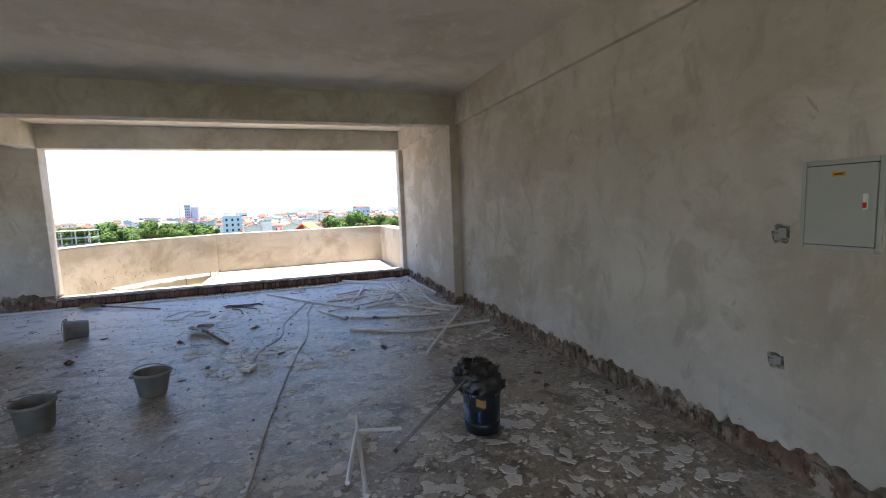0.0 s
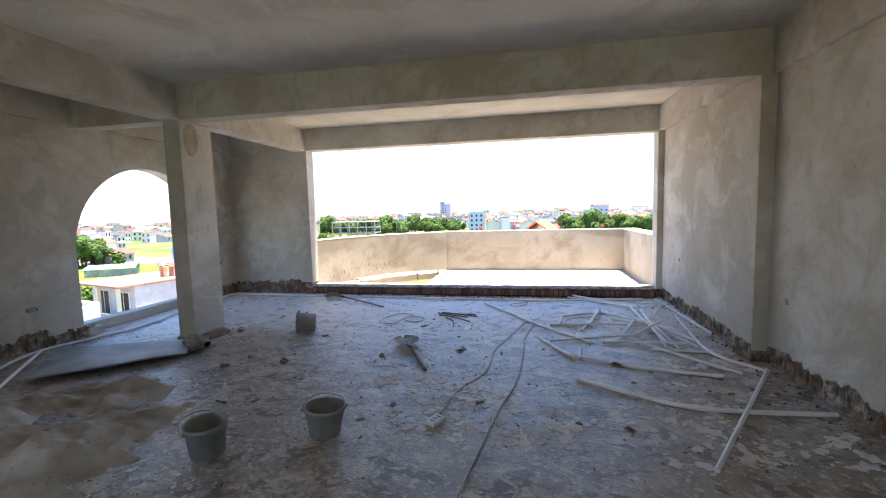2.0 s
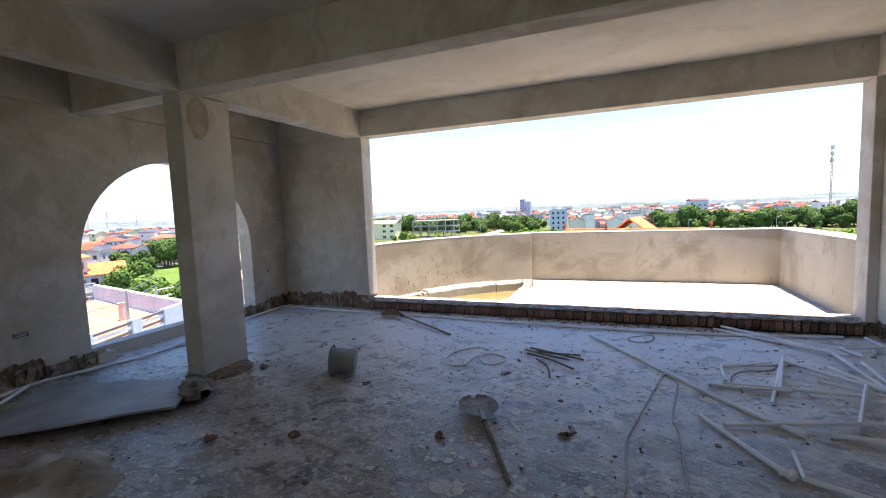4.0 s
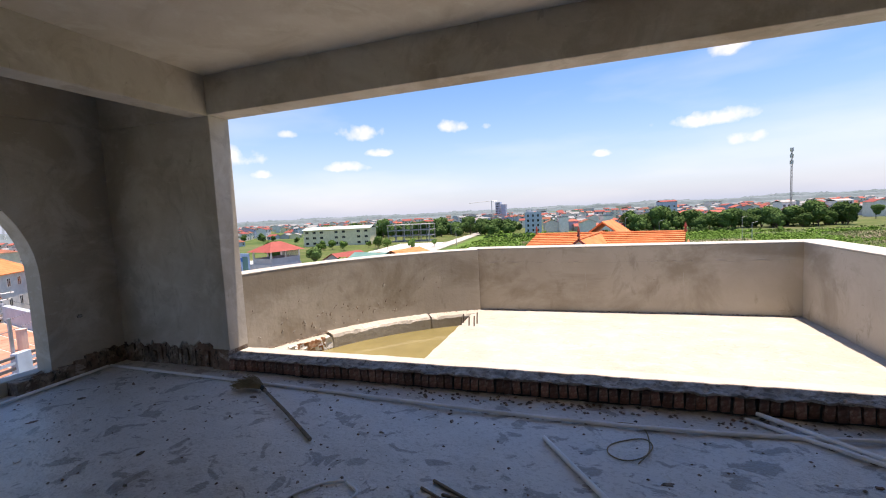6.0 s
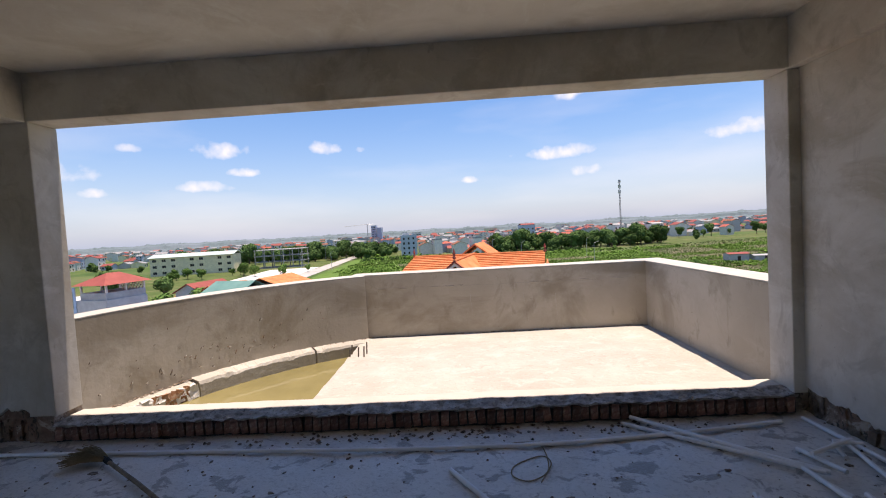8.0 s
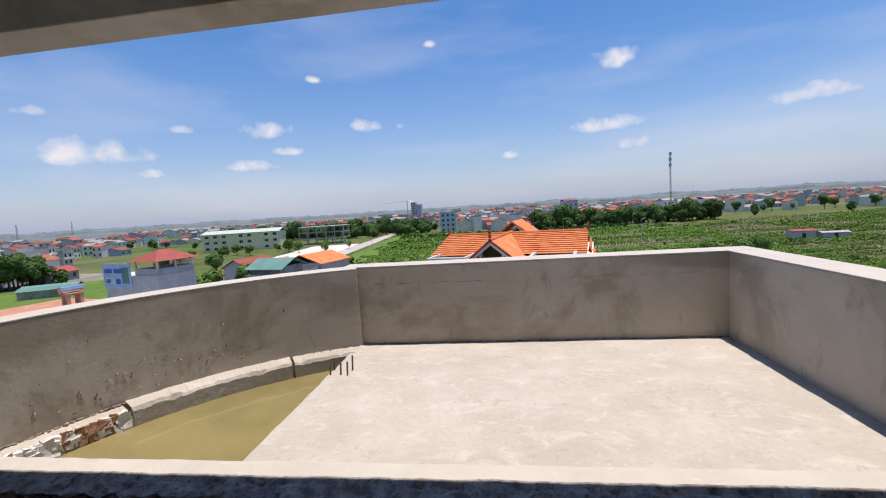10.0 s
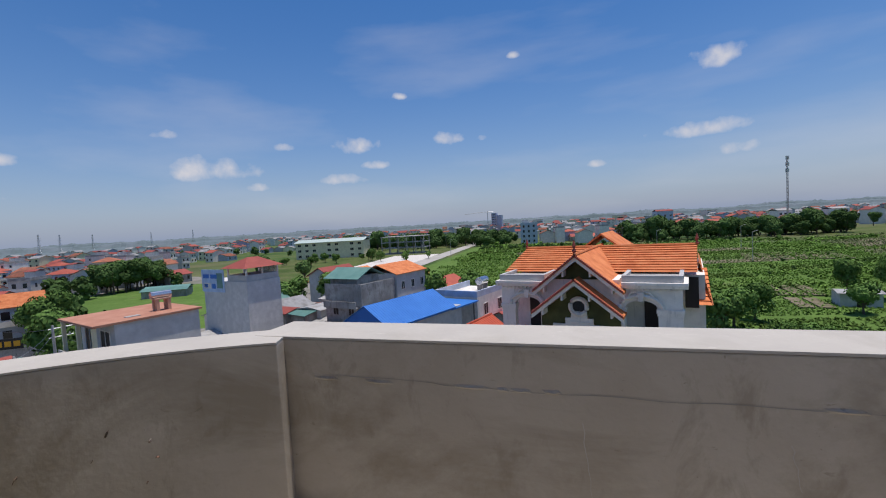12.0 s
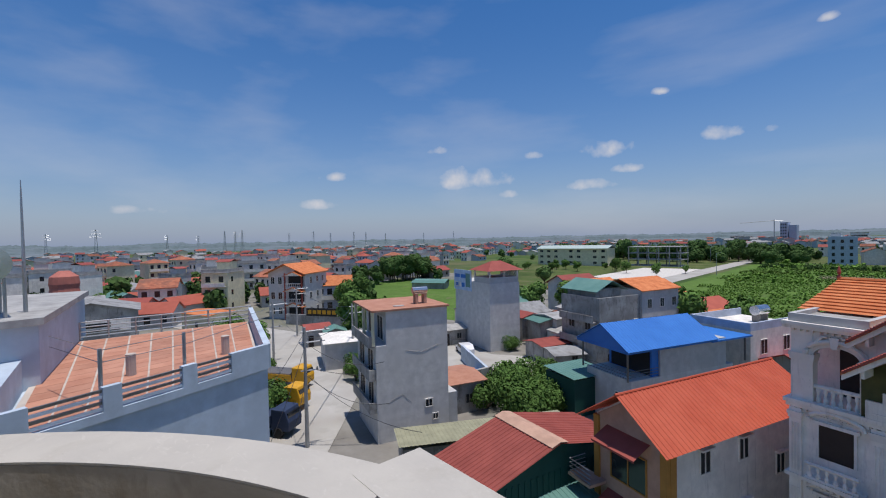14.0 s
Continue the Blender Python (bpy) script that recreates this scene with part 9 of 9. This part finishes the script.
# cracks, runs and scars in the render
def crack(name, pts, face, w, mat, label):
    """A thin irregular line on a wall. face: ('y', value) or ('x', value), just proud of it."""
    m = Mesh()
    ax, v = face
    P = smooth_path([Vector((a, b, 0)) for a, b in pts], 10)
    n = len(P)
    for i, p in enumerate(P):
        k = w * (0.35 + 0.9 * abs(noise.noise(Vector((i * 0.7, v, 3)))))
        j = 0.012 * noise.noise(Vector((i * 0.45, v, 9)))
        for s in (-1, 1):
            m.v.append((p.x, v, p.y + j + s * k) if ax == "y" else (v, p.x, p.y + j + s * k))
    m.f += [(2 * i, 2 * i + 2, 2 * i + 3, 2 * i + 1) for i in range(n - 1)]
    return solid(name, m, mat, label, "wall mark", kind="structure")


crack("parapet_crack", [(-1.2, 0.765), (-0.6, 0.76), (0.1, 0.74), (0.9, 0.745), (1.7, 0.73), (2.5, 0.75)], ("y", PY - 0.0025), 0.0022, M_STAINED, "long thin grey crack along the parapet render")
for x, z0, z1 in ((0.15, 0.62, 0.28), (0.9, 0.6, 0.42), (1.35, 0.6, 0.2)):
    m = Mesh()
    for i in range(9):
        t_ = i / 8
        xx = x + 0.03 * t_ + 0.012 * noise.noise(Vector((i * 0.6, x, 0)))
        m.v += [(xx - 0.0022 * (1 - 0.6 * t_), PY - 0.0028, z0 + (z1 - z0) * t_), (xx + 0.0022 * (1 - 0.6 * t_), PY - 0.0028, z0 + (z1 - z0) * t_)]
    m.f += [(2 * i, 2 * i + 1, 2 * i + 3, 2 * i + 2) for i in range(8)]
    solid("render_run", m, M_COPING, "pale dried run of cement slurry on the parapet", "wall mark", kind="structure")
foot = Mesh()
for i in range(160):
    x = KX + (PX - KX) * (i + 0.5) / 160
    crumb(q, x + q.uniform(-.01, .01), PY - 0.012, q.uniform(0.008, 0.02), foot)
foot.v = [(a, b, c + 0.052) for a, b, c in foot.v]
solid("parapet_foot_mortar", foot, M_ROUGH, "crumbly dark mortar line at the parapet foot", "debris", kind="stuff")
brick_patch = thing("basin_bricks", "broken orange bricks and mortar bared in the basin kerb", "brick")
arcp = arc_points(-0.166, 120)
for i in range(6, 37):
    (x, y), (x2, y2) = arcp[i], arcp[i + 1]
    for row in range(2):
        w, hgt = q.uniform(0.022, 0.040), q.uniform(0.026, 0.045)
        bm2 = Mesh().box(-w, w, -0.012, 0.016, -hgt, hgt)
        bm2.v = [(a + q.uniform(-.014, .014), b + q.uniform(-.006, .010), c + q.uniform(-.014, .014)) for a, b, c in bm2.v]
        ob = part("brick", bm2, M_REDBRICK if 19 < i < 34 and q.random() < 0.6 else M_FLAKE, brick_patch)
        ob.matrix_basis = pose(x, y, -0.055 + 0.065 * row + q.uniform(-.01, .01), q.uniform(-12, 12), q.uniform(-14, 14), math.degrees(math.atan2(y2 - y, x2 - x)))
scum = Mesh()
seam = arc_points(-0.006, 240)
for i in range(238):
    a = seam[i]
    if noise.noise(Vector((i * 0.11, 4, 4))) > -0.25:
        crumb(q, a[0] + q.uniform(-.004, 0.014), a[1] - q.uniform(-.004, 0.014), q.uniform(0.008, 0.022), scum)
scum.v = [(a, b, c + 0.062) for a, b, c in scum.v]
solid("kerb_mortar", scum, M_ROUGH, "crumbly mortar line between kerb and curved parapet", "debris", kind="stuff")

gouges, lips = Mesh(), Mesh()
gq = random.Random(9)
inner, proud = arc_points(-0.003, 240), arc_points(-0.012, 240)


def dab(m, line, k, z, w, hgt, lean):
    """A small uneven spot on the curved wall."""
    (x, y), (x2, y2) = line[k], line[k + 1]
    d_ = Vector((x2 - x, y2 - y)).normalized()
    o = len(m.v)
    for j in range(9):
        a = 2 * math.pi * j / 9
        r = gq.uniform(0.5, 1.2)
        u_, v_ = w * r * math.cos(a) + lean * hgt * math.sin(a), hgt * r * math.sin(a)
        m.v.append((x + d_.x * u_, y + d_.y * u_, z + v_))
    m.v.append((x + 0.007 * d_.y, y - 0.007 * d_.x, z))
    m.f += [(o + j, o + (j + 1) % 9, o + 9) for j in range(9)]


for i in range(64):
    k = int(min(225, max(6, gq.gauss(92, 40) if i % 4 else gq.uniform(6, 225))))
    z = min(0.85, max(0.12, gq.gauss(0.33, 0.11) if i % 4 else gq.uniform(0.2, 0.8)))
    w, hgt = gq.uniform(0.004, 0.011), gq.choice((0.006, 0.008, 0.012, 0.012, 0.030))
    dab(gouges, inner, k, z, w, hgt, 0.4)
    if i % 2:
        dab(lips, inner, k + 1, z + gq.uniform(-.01, .015), w * 0.8, hgt * 0.9, 0.4)
solid("parapet_gouges", gouges, M_ROUGH, "small dark chips and gouges in the curved parapet render", "wall mark", kind="stuff")
solid("parapet_gouge_lips", lips, M_COPING, "pale smeared cement beside the gouges in the parapet", "wall mark", kind="stuff")
# broken ledge where two coats of render meet on the straight parapet
ledge = Mesh()
lx = KX + 0.05
while lx < PX - 0.1:
    w = gq.uniform(0.05, 0.22)
    if gq.random() < 0.6:
        z = 0.745 + 0.016 * noise.noise(Vector((lx * 1.5, 0, 3)))
        n_ = 6
        o = len(ledge.v)
        for i in range(n_ + 1):
            t_ = i / n_
            ledge.v += [(lx + w * t_, PY - 0.0005, z + 0.012 + 0.006 * noise.noise(Vector((lx * 30 + i, 1, 1)))), (lx + w * t_, PY - 0.007 * math.sin(math.pi * t_) - 0.001, z + 0.005 * noise.noise(Vector((lx * 30 + i, 5, 1)))), (lx + w * t_, PY - 0.0005, z - 0.008)]
        ledge.f += [(o + 3 * i + r, o + 3 * i + 3 + r, o + 3 * i + 4 + r, o + 3 * i + 1 + r) for i in range(n_) for r in (0, 1)]
    lx += w + gq.uniform(0.0, 0.12)
solid("render_ledge", ledge, M_PARAPET, "broken ledge in the render along the straight parapet", "wall mark", kind="structure")

# the sill's bricks
x = OPEN_L + 0.01
shared = []
for k in range(4):
    bm2 = Mesh().box(-0.029, 0.029, 0.0, 0.10, 0.0, 0.112)
    bq = random.Random(40 + k)
    bm2.v = [(a + bq.uniform(-.003, .003), b + bq.uniform(-.006, .006), c + bq.uniform(-.004, .004)) for a, b, c in bm2.v]
    shared.append(bm2.data("brick", M_BRICK))
bq = random.Random(3)
while x < OPEN_R - 0.04:
    ob = part("brick", bq.choice(shared), M_BRICK, sill)
    ob.matrix_basis = pose(x + 0.03, 8.474 + bq.uniform(-0.014, 0.014), 0.018, bq.uniform(-4, 4), bq.uniform(-5, 5), bq.uniform(-6, 6))
    x += 0.0715 + bq.uniform(-0.003, 0.006)

# damp patch and chips on the column
patch = Mesh()
k = 22
pts = [(5.80 + (0.115 + 0.03 * noise.noise(Vector((i * 0.9, 1, 1)))) * math.cos(2 * math.pi * i / k), 2.38 + (0.19 + 0.05 * noise.noise(Vector((i * 0.7, 4, 1)))) * math.sin(2 * math.pi * i / k)) for i in range(k)]
patch.add([(-3.3545, y, min(z, 2.575)) for y, z in pts], [tuple(range(k))])
solid("column_patch", patch, material("fresh_mortar_patch", [(0.34, 0.28, 0.20), (0.44, 0.38, 0.29)], 6, 0.95, 0.4), "brownish fresh mortar patch on the column", "wall mark", kind="structure")
